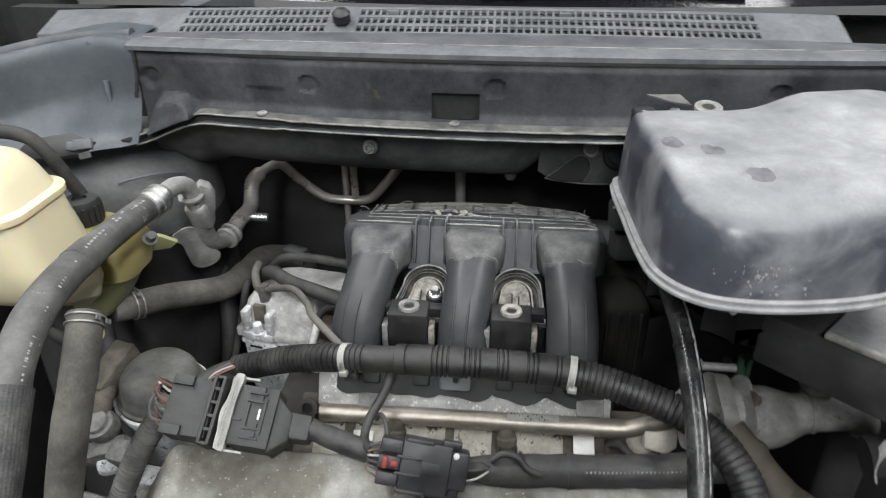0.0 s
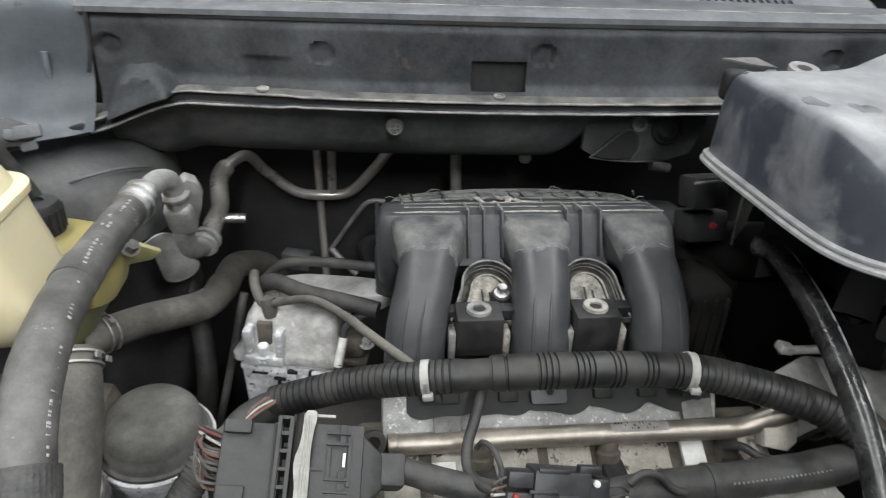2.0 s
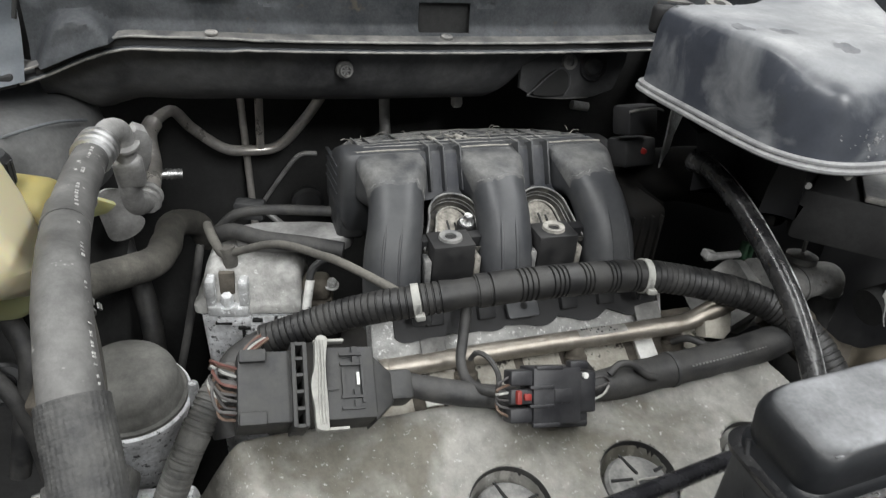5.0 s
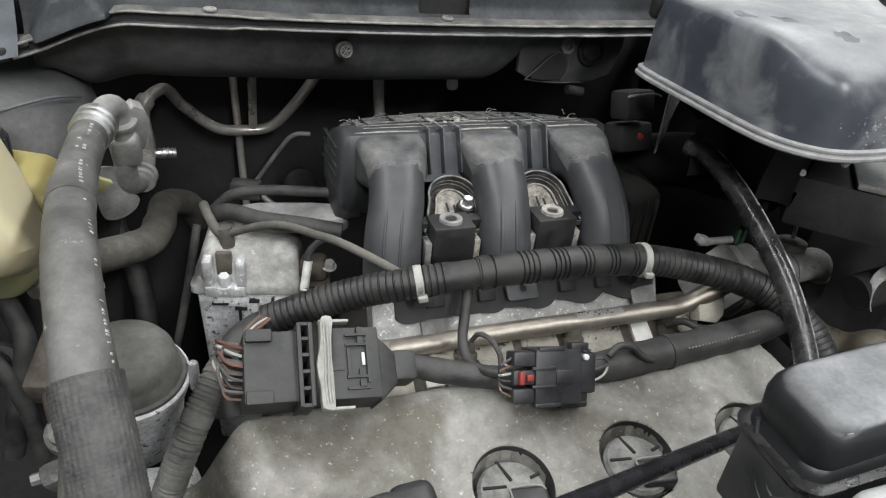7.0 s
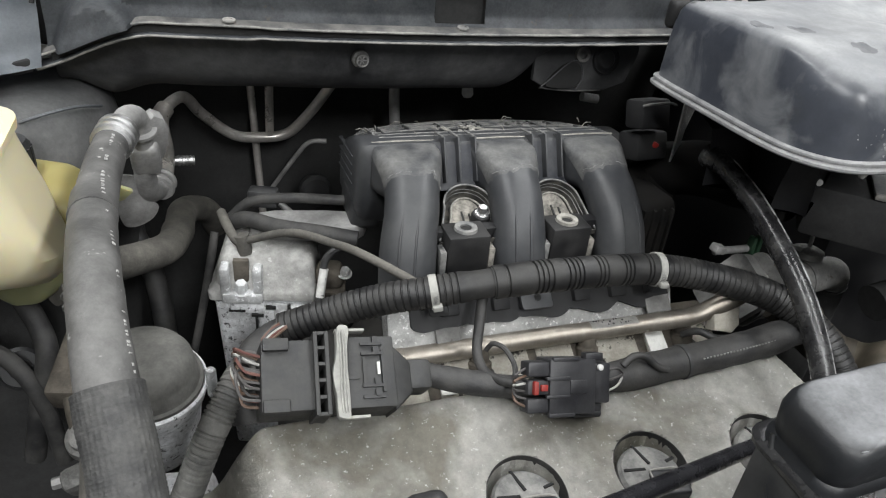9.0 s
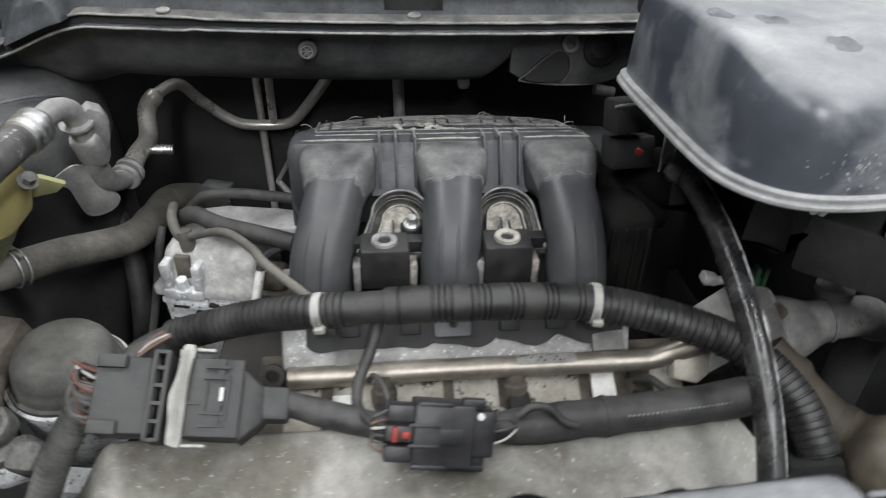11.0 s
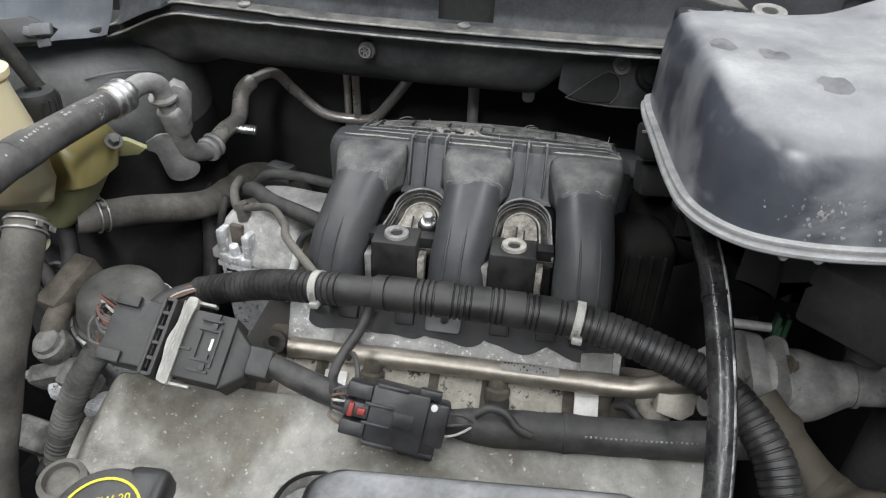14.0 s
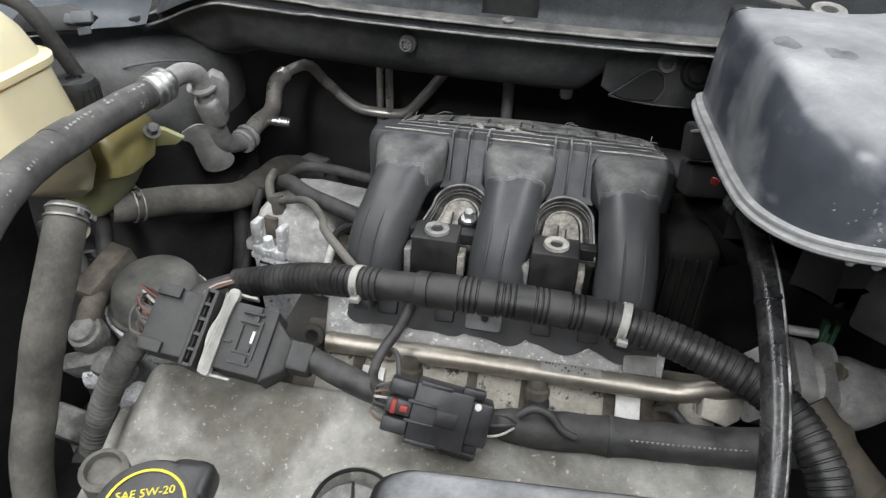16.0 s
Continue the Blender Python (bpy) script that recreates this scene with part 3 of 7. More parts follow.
    part("lip_gap", bm, "dark", c)
    bm = bmesh.new()
    box(bm, (-0.452, yc(-0.452) - 0.022, zlip(-0.452) - 0.006), (0.020, 0.014, 0.012), frame_of((1, -0.1, 0.25), (0, 1, 0)), 0.003)
    part("end_plug", bm, "plastic_deep", c)
    for x in (-0.047, -0.27):
        bm = bmesh.new()
        lathe(bm, [(0.006, 0), (0.006, 0.0015), (0.0035, 0.002), (0.003, 0.0012)], (x, yc(x) - 0.013, zlip(x) + 0.003), (0, -0.12, 1), 16)
        part("rivet", bm, "flange", c)
    # grille: three bands of slots in a sloping strip
    GB, GD = 0.07, 0.040
    for x0, x1 in ((-0.405, -0.215), (-0.178, 0.30)):
        g0, g1 = Vector((0.097, 1.2475)), Vector((0.150, 1.2665))
        # Strip behind the slots, near-black in place of the shade there
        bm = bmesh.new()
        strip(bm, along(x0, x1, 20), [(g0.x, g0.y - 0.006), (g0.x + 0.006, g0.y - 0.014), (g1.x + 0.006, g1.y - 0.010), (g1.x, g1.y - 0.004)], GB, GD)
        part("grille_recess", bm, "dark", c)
        bm = bmesh.new()
        for k in range(4):
            p = g0.lerp(g1, k / 3)
            strip(bm, along(x0, x1, 20), [(p.x - 0.0032, p.y - 0.004), (p.x + 0.0032, p.y - 0.002), (p.x + 0.0032, p.y + 0.0012), (p.x - 0.0032, p.y - 0.0006)], GB, GD)
        n = round((x1 - x0) / 0.0088)
        for k in range(n + 1):
            x = x0 + (x1 - x0) * k / n
            y, dz = 0.705 + GB * (x - 0.03) ** 2, -GD * (x - 0.03) ** 2
            w = 0.0015
            vs = [bm.verts.new((x + a * w, y + q.x, q.y + h + dz)) for a in (-1, 1) for q, h in ((g0, -0.003), (g1, -0.003), (g1, 0), (g0, 0))]
            for f in ((0, 1, 2, 3), (7, 6, 5, 4), (0, 4, 5, 1), (1, 5, 6, 2), (2, 6, 7, 3), (3, 7, 4, 0)):
                bm.faces.new([vs[j] for j in f])
        for x in ((-0.135, 0.075) if x0 > -0.2 else ()):
            p = g0.lerp(g1, 0.8)
            box(bm, (x, 0.705 + GB * (x - 0.03) ** 2 + p.x, p.y), (0.014, 0.008, 0.004))
        tagged(part("grille", bm, "grille", c, "grey plastic air grille"), kind="stuff")
    for x0, x1 in ((-0.60, -0.405), (-0.215, -0.178), (0.30, 0.40)):
        bm = bmesh.new()
        strip(bm, along(x0, x1, 12), [(0.094, 1.238), (0.155, 1.255), (0.155, 1.268), (0.097, 1.248)], GB, GD)
        part("blank_panel", bm, "grille", c)
    bm = bmesh.new()
    lathe(bm, [(0.011, -0.004), (0.011, 0.006), (0.007, 0.010), (0.0, 0.011)], (-0.196, 0.824, 1.260), (0, -0.35, 1), 18)
    part("wiper_boss", bm, "plastic", c)
    return c


make_cowl()

bm = bmesh.new()
rows = []
for x in span(-0.62, 0.72, 30):
    rows.append([bm.verts.new((x, yc(x) + 0.162 + 0.55 * s, 1.268 + 0.44 * s)) for s in span(0, 1, 6)])
for a, b in zip(rows, rows[1:]):
    for k in range(6):
        bm.faces.new((a[k], b[k], b[k + 1], a[k + 1]))
bmesh.ops.solidify(bm, geom=list(bm.faces), thickness=0.005)
tagged(part("windscreen", bm, "glass"), "dark tinted windscreen glass above the cowl", "windscreen", kind="structure")

bm = bmesh.new()
tube(bm, [(-0.03, 0.875, 1.281), (0.08, 0.878, 1.283), (0.2, 0.885, 1.284), (0.30, 0.89, 1.284)], 0.004, 8)
tagged(part("wiper_arm", bm, "plastic"), "black wiper arm lying on the windscreen", "wiper")


def make_beam():
    b = thing("cowl_beam", "sooty black plastic beam under the cowl lip", "beam", (-0.15, 0.76, 1.06))
    bm = bmesh.new()
    xs = span(-0.43, 0.085, 70)

    def profile(x):
        e = 1 - 0.75 * smooth01((x - 0.02) / 0.065) - 0.5 * smooth01((-0.38 - x) / 0.05)
        pts = []
        for y, z in ((0.0, 1.160), (0.004, 1.135), (0.010, 1.118), (0.022, 1.103), (0.045, 1.090), (0.085, 1.078), (0.125, 1.074), (0.125, 1.160)):
            z = 1.160 - (1.160 - z) * e + 0.0012 * noise.noise(Vector((x * 16, y * 30, z * 20))) + min(0, zlip(x) - 1.170)
            pts.append((y + 0.004, z))
        return pts
    strip(bm, xs, profile)
    part("shell", bm, "cowl_low", b)
    bm = bmesh.new()
    at, ax = (-0.146, yc(-0.146) - 0.001, 1.137), (0, -1, 0.12)
    lathe(bm, [(0.0090, -0.004), (0.0085, 0.001), (0.0062, 0.003), (0.0060, 0.009), (0.0047, 0.009), (0.0043, 0.003), (0.0, 0.003)], at, ax, 24)
    bolt = part("plug", bm, "outlet_grey", b, "grey push-in plug with a cross head")
    bm = bmesh.new()
    for a in (0, 60, 120):
        m = frame_of((math.cos(radians(a)), 0, math.sin(radians(a))), (0, 1, 0))
        box(bm, (-0.146, yc(-0.146) - 0.0075, 1.138), (0.0086, 0.0012, 0.0010), m)
    part("cross", bm, "pipe_dull", bolt)
    bm = bmesh.new()
    lathe(bm, [(0.004, 0), (0.007, -0.004), (0.0075, -0.012), (0.005, -0.016), (0, -0.017)], (0.018, 0.833, 1.067), (0, 0.3, 1), 18)
    part("stud", bm, "white", b, "pale round stud")
    # bracket with openings at the end of the beam
    y = 0.7205
    bm = bmesh.new()
    ax = frame_of((1, 0.0, 0), (0, 0.16, 1))
    plate(bm, [(0.048, -0.046), (0.062, -0.054), (0.10, -0.058), (0.14, -0.058), (0.165, -0.050), (0.178, -0.02), (0.18, 0.0), (0.05, 0.0)], (0, y, 1.158), ax, 0.006, 0.001)
    bk = part("end_bracket", bm, "bracket_shaded", b)
    # No hole is cut: a black plate paints in the dark of one
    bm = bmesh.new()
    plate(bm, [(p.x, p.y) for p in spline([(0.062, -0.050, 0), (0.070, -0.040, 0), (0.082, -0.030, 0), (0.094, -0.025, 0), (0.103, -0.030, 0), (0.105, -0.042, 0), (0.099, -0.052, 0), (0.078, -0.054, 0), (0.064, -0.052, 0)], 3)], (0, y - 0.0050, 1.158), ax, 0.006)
    part("opening", bm, "void", bk, "black plate standing for a shaded opening with a worn edge")
    bm = bmesh.new()
    tube(bm, [(u, y - 0.005 + v * 0.16, 1.158 + v) for u, v in ((0.056, -0.0515), (0.068, -0.042), (0.081, -0.031), (0.094, -0.0235), (0.104, -0.028), (0.107, -0.042), (0.100, -0.054))], 0.0008, 6)
    part("opening_edge", bm, "cowl_low", bk)
    bm = bmesh.new()
    lathe(bm, [(0.0, 0.001), (0.0045, 0.001), (0.005, 0.004), (0.0085, 0.004), (0.0095, -0.002)], (0.106, y - 0.003, 1.140), (0, -1, 0.15), 22)
    part("collar", bm, "flange_top", bk)
    bm = bmesh.new()
    lathe(bm, [(0.0115, 0.001), (0.0145, 0.001), (0.0158, 0.004), (0.017, 0.003), (0.018, -0.004)], (0.137, y - 0.003, 1.134), (0, -1, 0.15), 26)
    gr = part("grommet", bm, "plastic_deep", bk, "black rubber grommet ring")
    bm = bmesh.new()
    lathe(bm, [(0.0, 0.004), (0.0085, 0.0045), (0.0105, 0.003), (0.0116, 0.0)], (0.137, y - 0.003, 1.134), (0, -1, 0.15), 26)
    part("grommet_disc", bm, "bracket_shaded", gr)
    bm = bmesh.new()
    tube(bm, [(0.058, y - 0.006, 1.1035), (0.080, y - 0.0075, 1.1010), (0.105, y - 0.0075, 1.0995), (0.135, y - 0.0070, 1.1000)], 0.0011, 8)
    part("lower_lip", bm, "flange_top", bk, "worn pale lower lip")
    bm = bmesh.new()
    tube(bm, [(0.165, 0.80, 1.060), (0.188, 0.80, 1.056)], 0.006, 12)
    part("stub", bm, "pipe_dull", b)
    return b


make_beam()


# ---------------------------------------------------------------- wing side: painted panel, strut tower, apron
def make_wing():
    w = thing("wing_panel", "blue-grey painted inner wing panel beside the cowl", "body panel", (-0.55, 0.72, 1.13))
    bm = bmesh.new()
    prof = [(0.075, 1.247), (0.03, 1.243), (0.006, 1.237), (0.003, 1.205), (0.001, 1.190), (-0.008, 1.180), (-0.016, 1.172), (-0.024, 1.165), (-0.030, 1.158)]
    prof = [(p.x, p.y) for p in spline([(a, b, 0) for a, b in prof], 4)]
    rows = []
    for x in span(-0.78, -0.434, 50):
        d = -0.16 * smooth01((-0.50 - x) / 0.25)
        dz = -0.045 * smooth01((-0.47 - x) / 0.30)
        row = []
        for a, z in prof:
            bump = 0.007 * smooth01(1.2 - math.hypot((x + 0.49) / 0.05, (z - 1.182) / 0.012))
            z2 = z + dz + 0.002 * noise.noise(Vector((x * 18, z * 30, 1))) + (zlip(x) - 1.170) * 0.9 * smooth01((1.21 - z) / 0.04)
            row.append(bm.verts.new((x, yc(x) + a * (1 + 1.6 * smooth01((-0.44 - x) / 0.09) * (a < 0)) + d - bump, z2)))
        rows.append(row)
    for a, b in zip(rows, rows[1:]):
        for k in range(len(prof) - 1):
            bm.faces.new((a[k], b[k], b[k + 1], a[k + 1]))
    bmesh.ops.solidify(bm, geom=list(bm.faces), thickness=-0.002)
    part("skin", bm, "paint", w)
    bm = bmesh.new()
    tube(bm, [(-0.45, 0.792, 1.2405), (-0.53, 0.790, 1.234), (-0.60, 0.772, 1.222), (-0.70, 0.735, 1.198), (-0.80, 0.70, 1.17)], 0.0095, 12)
    part("wing_seal", bm, "seal", w, "grey rubber seal along the wing")
    bm = bmesh.new()
    tube(bm, [(-0.478, yc(-0.45) + 0.004, 1.165), (-0.478, yc(-0.45) + 0.002, 1.180), (-0.478, yc(-0.45) + 0.003, 1.194)], 0.003, 8)
    part("tab", bm, "paint", w)
    for c, sz, a in (((-0.468, 0.668, 1.146), (0.022, 0.012, 0.007), 0.1), ((-0.484, 0.672, 1.141), (0.012, 0.010, 0.010), -0.2), ((-0.472, 0.672, 1.131), (0.014, 0.008, 0.003), 0.2)):
        bm = bmesh.new()
        box(bm, c, sz, frame_of((1, 0.2, a), (0, 0.5, 1)), 0.002)
        part("clip", bm, "grille", w, "grey plastic clip")
    bm = bmesh.new()
    plate(bm, [(-0.04, 0.0), (-0.028, 0.012), (0.02, 0.016), (0.045, 0.004), (0.03, -0.012), (-0.03, -0.014)], (-0.508, 0.672, 1.140), frame_of((1, 0.15, 0.06), (0, 0.55, 0.8)), 0.010, 0.003)
    part("hinge_leaf", bm, "plastic", w)
    return w


make_wing()

bm = bmesh.new()
prof = [(0.0, 0.0), (0.06, 0.0), (0.10, -0.004), (0.122, -0.016), (0.135, -0.045), (0.142, -0.11), (0.150, -0.30), (0.150, -0.60)]
prof = [(p.x, p.y) for p in spline([(a, b, 0) for a, b in prof], 5)]
lathe(bm, prof, (-0.522, 0.80, 1.104), (0.03, -0.02, 1), 64, cap=False)
for v in bm.verts:
    v.co.x = -0.525 + (v.co.x + 0.525) * 1.0
    v.co.z += 0.004 * noise.noise(v.co * 12)
# Lower skirt in near-black: shade down the tower is put into its colour
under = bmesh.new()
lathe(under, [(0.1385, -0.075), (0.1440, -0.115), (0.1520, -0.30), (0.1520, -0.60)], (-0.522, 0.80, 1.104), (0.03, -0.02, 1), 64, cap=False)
tower = tagged(part("strut_tower", bm, "tower"), "dull dark grey strut tower at the side of the bay", "strut tower", kind="structure")
bm = bmesh.new()
tube(bm, [(-0.465, 0.700, 1.0815), (-0.44, 0.700, 1.090), (-0.415, 0.72, 1.090), (-0.395, 0.75, 1.080)], 0.0016, 6)
part("weld_seam", bm, "grille", tower)
part("shaded_skirt", under, "dark", tower, "black skirt standing for the shade on the lower tower")

bm = bmesh.new()
tube(bm, [(-0.60, 0.62, 1.165), (-0.54, 0.615, 1.178), (-0.495, 0.612, 1.176), (-0.478, 0.615, 1.160), (-0.465, 0.622, 1.125), (-0.452, 0.63, 1.085)], 0.0075, 12)
tagged(part("washer_hose", bm, "rubber_dark"), "dark rubber hose draped over the reservoir", "hose")


# ---------------------------------------------------------------- firewall pipes
def make_pipes():
    p = thing("refrigerant_pipe", "bent aluminium refrigerant pipe on the firewall", "pipe", (-0.27, 0.9, 0.96))
    bm = bmesh.new()
    tube(bm, [(-0.351, 0.745, 0.990), (-0.347, 0.775, 1.000), (-0.349, 0.828, 0.997), (-0.351, 0.861, 1.024), (-0.326, 0.899, 1.034), (-0.306, 0.922, 1.003), (-0.270, 0.930, 0.970),
              (-0.236, 0.938, 0.961), (-0.198, 0.938, 0.965), (-0.169, 0.926, 0.998), (-0.142, 0.924, 1.035), (-0.12, 0.924, 1.075)],
         lambda f: 0.0105 if f < 0.3 else 0.0070, 14)
    part("body", bm, "pipe", p)
    bm = bmesh.new()
    tube(bm, [(-0.347, 0.80, 0.994), (-0.333, 0.802, 0.994)], 0.0052, 12)
    tube(bm, [(-0.334, 0.802, 0.994), (-0.317, 0.805, 0.992)], lambda f: 0.0062 if (int(f * 8) % 2 == 0) else 0.0052, 12, step=0.0005)
    part("service_port", bm, "steel", p, "bright threaded service port")
    bm = bmesh.new()
    tube(bm, [(-0.220, 0.925, 1.075), (-0.220, 0.930, 1.03), (-0.221, 0.937, 0.965)], 0.0055, 12)
    tube(bm, [(-0.243, 0.965, 1.06), (-0.241, 0.960, 1.0), (-0.236, 0.945, 0.86), (-0.234, 0.94, 0.80)], 0.0050, 12)
    part("riser", bm, "pipe", p)
    bm = bmesh.new()
    tube(bm, [(-0.150, 0.90, 0.968), (-0.172, 0.905, 0.965), (-0.190, 0.915, 0.940), (-0.226, 0.945, 0.872)], 0.0032, 10)
    tube(bm, [(-0.226, 0.945, 0.872), (-0.214, 0.935, 0.862), (-0.190, 0.92, 0.843)], 0.0045, 10)
    part("thin_line", bm, "pipe_dull", p)
    bm = bmesh.new()
    tube(bm, [(-0.055, 0.915, 1.06), (-0.055, 0.915, 1.02), (-0.053, 0.90, 0.95)], 0.0075, 12)
    part("down_pipe", bm, "pipe_dull", p)
    bm = bmesh.new()
    lathe(bm, [(0.022, -0.01), (0.022, 0.01), (0.017, 0.014), (0.0, 0.014)], (-0.165, 0.90, 0.895), (0, -1, 0.3), 24)
    part("round_fitting", bm, "plastic_deep", p)
    return p


make_pipes()


def make_ac_hose():
    h = thing("refrigerant_hose", "thick grey rubber refrigerant hose with crimped ferrule", "hose", (-0.37, 0.45, 1.08))
    pts = [(-0.372, 0.622, 1.099), (-0.373, 0.545, 1.104), (-0.370, 0.465, 1.109), (-0.364, 0.402, 1.107), (-0.3585, 0.357, 1.092), (-0.354, 0.329, 1.0725)]
    bm = bmesh.new()
    tube(bm, pts, lambda f: 0.0135 + 0.0025 * f, 24, wob=0.03)
    body = part("rubber_hose", bm, "ac_hose", h)
    bm = bmesh.new()
    line = [(-0.3552, 0.3365, 1.0790), (-0.3525, 0.322, 1.0665), (-0.349, 0.304, 1.050), (-0.343, 0.262, 1.005), (-0.34, 0.235, 0.95), (-0.34, 0.22, 0.85)]
    def braid(i, s):
        out = []
        for k in range(128):
            a = 2 * math.pi * k / 128
            lift = max(math.sin(18 * a + s * 1300), math.sin(18 * a - s * 1300)) if (math.floor((18 * a + s * 1300) / math.pi) + math.floor((18 * a - s * 1300) / math.pi)) % 2 else 0.2
            r = 0.0181 + 0.0006 * lift + 0.0005 * noise.noise(Vector((s * 40, math.cos(a), math.sin(a))))
            out.append((r * math.cos(a), r * math.sin(a)))
        return out
    sweep(bm, even(spline(line), 0.0009), braid)
    part("woven_sleeve", bm, "sleeve", h, "black woven protective sleeve")
    bm = bmesh.new()
    tube(bm, [(-0.3725, 0.497, 1.107), (-0.3715, 0.482, 1.108), (-0.3705, 0.468, 1.109)], 0.0153, 24)
    part("band", bm, "ac_hose", h)
    # printed marks along the hose, unreadable
    path = even(spline(pts), 0.002)
    bm = bmesh.new()
    rnd = random.Random(4)
    k = 14
    while k < len(path) - 6:
        p, t = path[k], (path[k + 1] - path[k - 1]).normalized()
        f = k / (len(path) - 1)
        side = t.cross(Vector((0, 0, 1))).normalized()
        nrm = side.cross(t)
        a = radians(68 - 38 * smooth01((f - 0.35) / 0.4))
        out = nrm * math.sin(a) - side * math.cos(a)
        m = frame_of(t, out.cross(t))
        box(bm, p + out * (0.0135 + 0.0025 * f + 0.0002), (rnd.choice((0.0007, 0.0012, 0.0016)), rnd.choice((0.0016, 0.0024)), 0.0005), m)
        k += rnd.choice((1, 1, 2, 2, 3, 12))
    tagged(part("print", bm, "print_worn", body, "worn grey unreadable printed bars"), kind="stuff")
    # ferrule and the bent pipe end
    bm = bmesh.new()
    ax = (Vector((-0.366, 0.640, 1.103)) - Vector((-0.372, 0.610, 1.100))).normalized()
    lathe(bm, [(0.012, -0.002), (0.0165, 0.0), (0.0165, 0.005), (0.0145, 0.006), (0.0145, 0.008), (0.0168, 0.009), (0.0168, 0.013), (0.0145, 0.014), (0.0145, 0.016), (0.0168, 0.017),
               (0.0168, 0.022), (0.0125, 0.024), (0.011, 0.030), (0.0, 0.030)], (-0.372, 0.607, 1.100), ax, 26)
    part("ferrule", bm, "steel", h, "bright crimped aluminium ferrule")
    bm = bmesh.new()
    tube(bm, [(-0.367, 0.634, 1.103), (-0.362, 0.655, 1.104), (-0.357, 0.672, 1.096), (-0.356, 0.680, 1.078), (-0.357, 0.687, 1.058), (-0.360, 0.704, 1.022), (-0.360, 0.715, 1.003),
              (-0.357, 0.730, 0.993), (-0.351, 0.748, 0.990)], 0.0105, 16)
    part("bent_end", bm, "pipe_dull", h)
    bm = bmesh.new()
    lathe(bm, [(0.0115, 0), (0.0150, 0.001), (0.0150, 0.004), (0.0118, 0.005)], (-0.3565, 0.678, 1.080), (0, -0.3, 0.95), 22)
    part("collar", bm, "pipe_dull", h)
    bm = bmesh.new()
    m = frame_of((0, 0.42, -0.9), (1, 0, 0))
    box(bm, (-0.356, 0.690, 1.052), (0.040, 0.027, 0.022), m, 0.007, 3)
    ax = frame_of((0.93, 0.3, 0.15), (-0.1, -0.35, 1))
    plate(bm, [(-0.012, -0.020), (0.010, -0.022), (0.016, -0.006), (0.021, 0.010), (0.018, 0.024), (0.010, 0.031), (0.002, 0.026), (-0.006, 0.008), (-0.014, 0.0)], (-0.350, 0.682, 1.066), ax, 0.012, 0.003)
    part("block", bm, "pipe_dull", h, "grey aluminium clamp block")
    for k in range(2):
        bm = bmesh.new()
        c = Vector((-0.352, 0.744, 0.991)) + Vector((0.002, 0.010, 0.002)) * k
        lathe(bm, [(0.010, -0.0035), (0.0145, -0.0035), (0.0158, 0.0), (0.0145, 0.0035), (0.010, 0.0035)], c, (0.2, 0.95, 0.15), 22)
        part("coupling_ring", bm, "pipe_dull", h)
    bm = bmesh.new()
    ax = frame_of((0.86, 0.35, 0), (0, -0.18, 1))
    loop = [(-0.030, 0.010), (-0.012, 0.020), (0.006, 0.012), (0.010, -0.012), (0.022, -0.026), (0.016, -0.040), (0.000, -0.046), (-0.013, -0.042), (-0.018, -0.022), (-0.022, -0.004), (-0.030, 0.0)]
    loop = [(p.x, p.y) for p in spline([(u, v, 0) for u, v in loop + loop[:1]], 4)][:-1]
    plate(bm, loop,
          (-0.372, 0.706, 1.008), ax, 0.0022, 0.0006)
    part("support_plate", bm, "pipe_dull", h, "thin pale aluminium support plate")
    return h


make_ac_hose()


# ---------------------------------------------------------------- reservoirs
def loft(bm, sections, cap=True):
    rings = [[bm.verts.new(p) for p in s] for s in sections]
    n = len(rings[0])
    for a, b in zip(rings, rings[1:]):
        for k in range(n):
            bm.faces.new((a[k], a[(k + 1) % n], b[(k + 1) % n], b[k]))
    if cap:
        bm.faces.new(rings[0][::-1])
        bm.faces.new(rings[-1])


def rrect(x0, x1, y0, y1, r, n=5):
    """Outline of a rounded rectangle."""
    out = []
    for cx, cy, a in ((x1 - r, y1 - r, 0), (x0 + r, y1 - r, 90), (x0 + r, y0 + r, 180), (x1 - r, y0 + r, 270)):
        out += arc2(cx, cy, r, a, a + 90, n)
    return out


def make_reservoir():
    t = thing("coolant_reservoir", "yellowed translucent plastic coolant reservoir", "reservoir", (-0.44, 0.52, 1.03))
    bm = bmesh.new()
    levels = [(1.030, -0.400, 0.016, 0.02), (1.040, -0.386, 0.010, 0.03), (1.060, -0.380, 0.004, 0.03), (1.100, -0.391, 0.0, 0.03), (1.130, -0.400, 0.0, 0.03), (1.142, -0.403, 0.0, 0.03),
              (1.144, -0.400, -0.003, 0.03), (1.150, -0.400, -0.003, 0.03), (1.152, -0.408, 0.002, 0.03), (1.170, -0.417, 0.004, 0.03), (1.184, -0.427, 0.010, 0.03), (1.191, -0.438, 0.02, 0.03), (1.193, -0.460, 0.035, 0.02)]
    secs = []
    for z, x1, ins, r in levels:
        f = min(1.0, (z - 1.030) / 0.070)
        x1 -= 0.020 + 0.002 * (1 - f)
        # the underside rises towards the outlet
        secs.append([(x, y, z - 0.002 if f >= 1 else (0.997 + 0.60 * (0.572 - y)) * (1 - f) + 1.098 * f) for x, y in rrect(-0.60 + ins, x1, 0.462 + ins, 0.572 - ins, r, 6)])
    loft(bm, secs)
    for v in bm.verts:
        v.co += Vector((1, 1, 0)) * 0.0015 * noise.noise(v.co * 25)
    part("tank", bm, "tank", t)
    bm = bmesh.new()
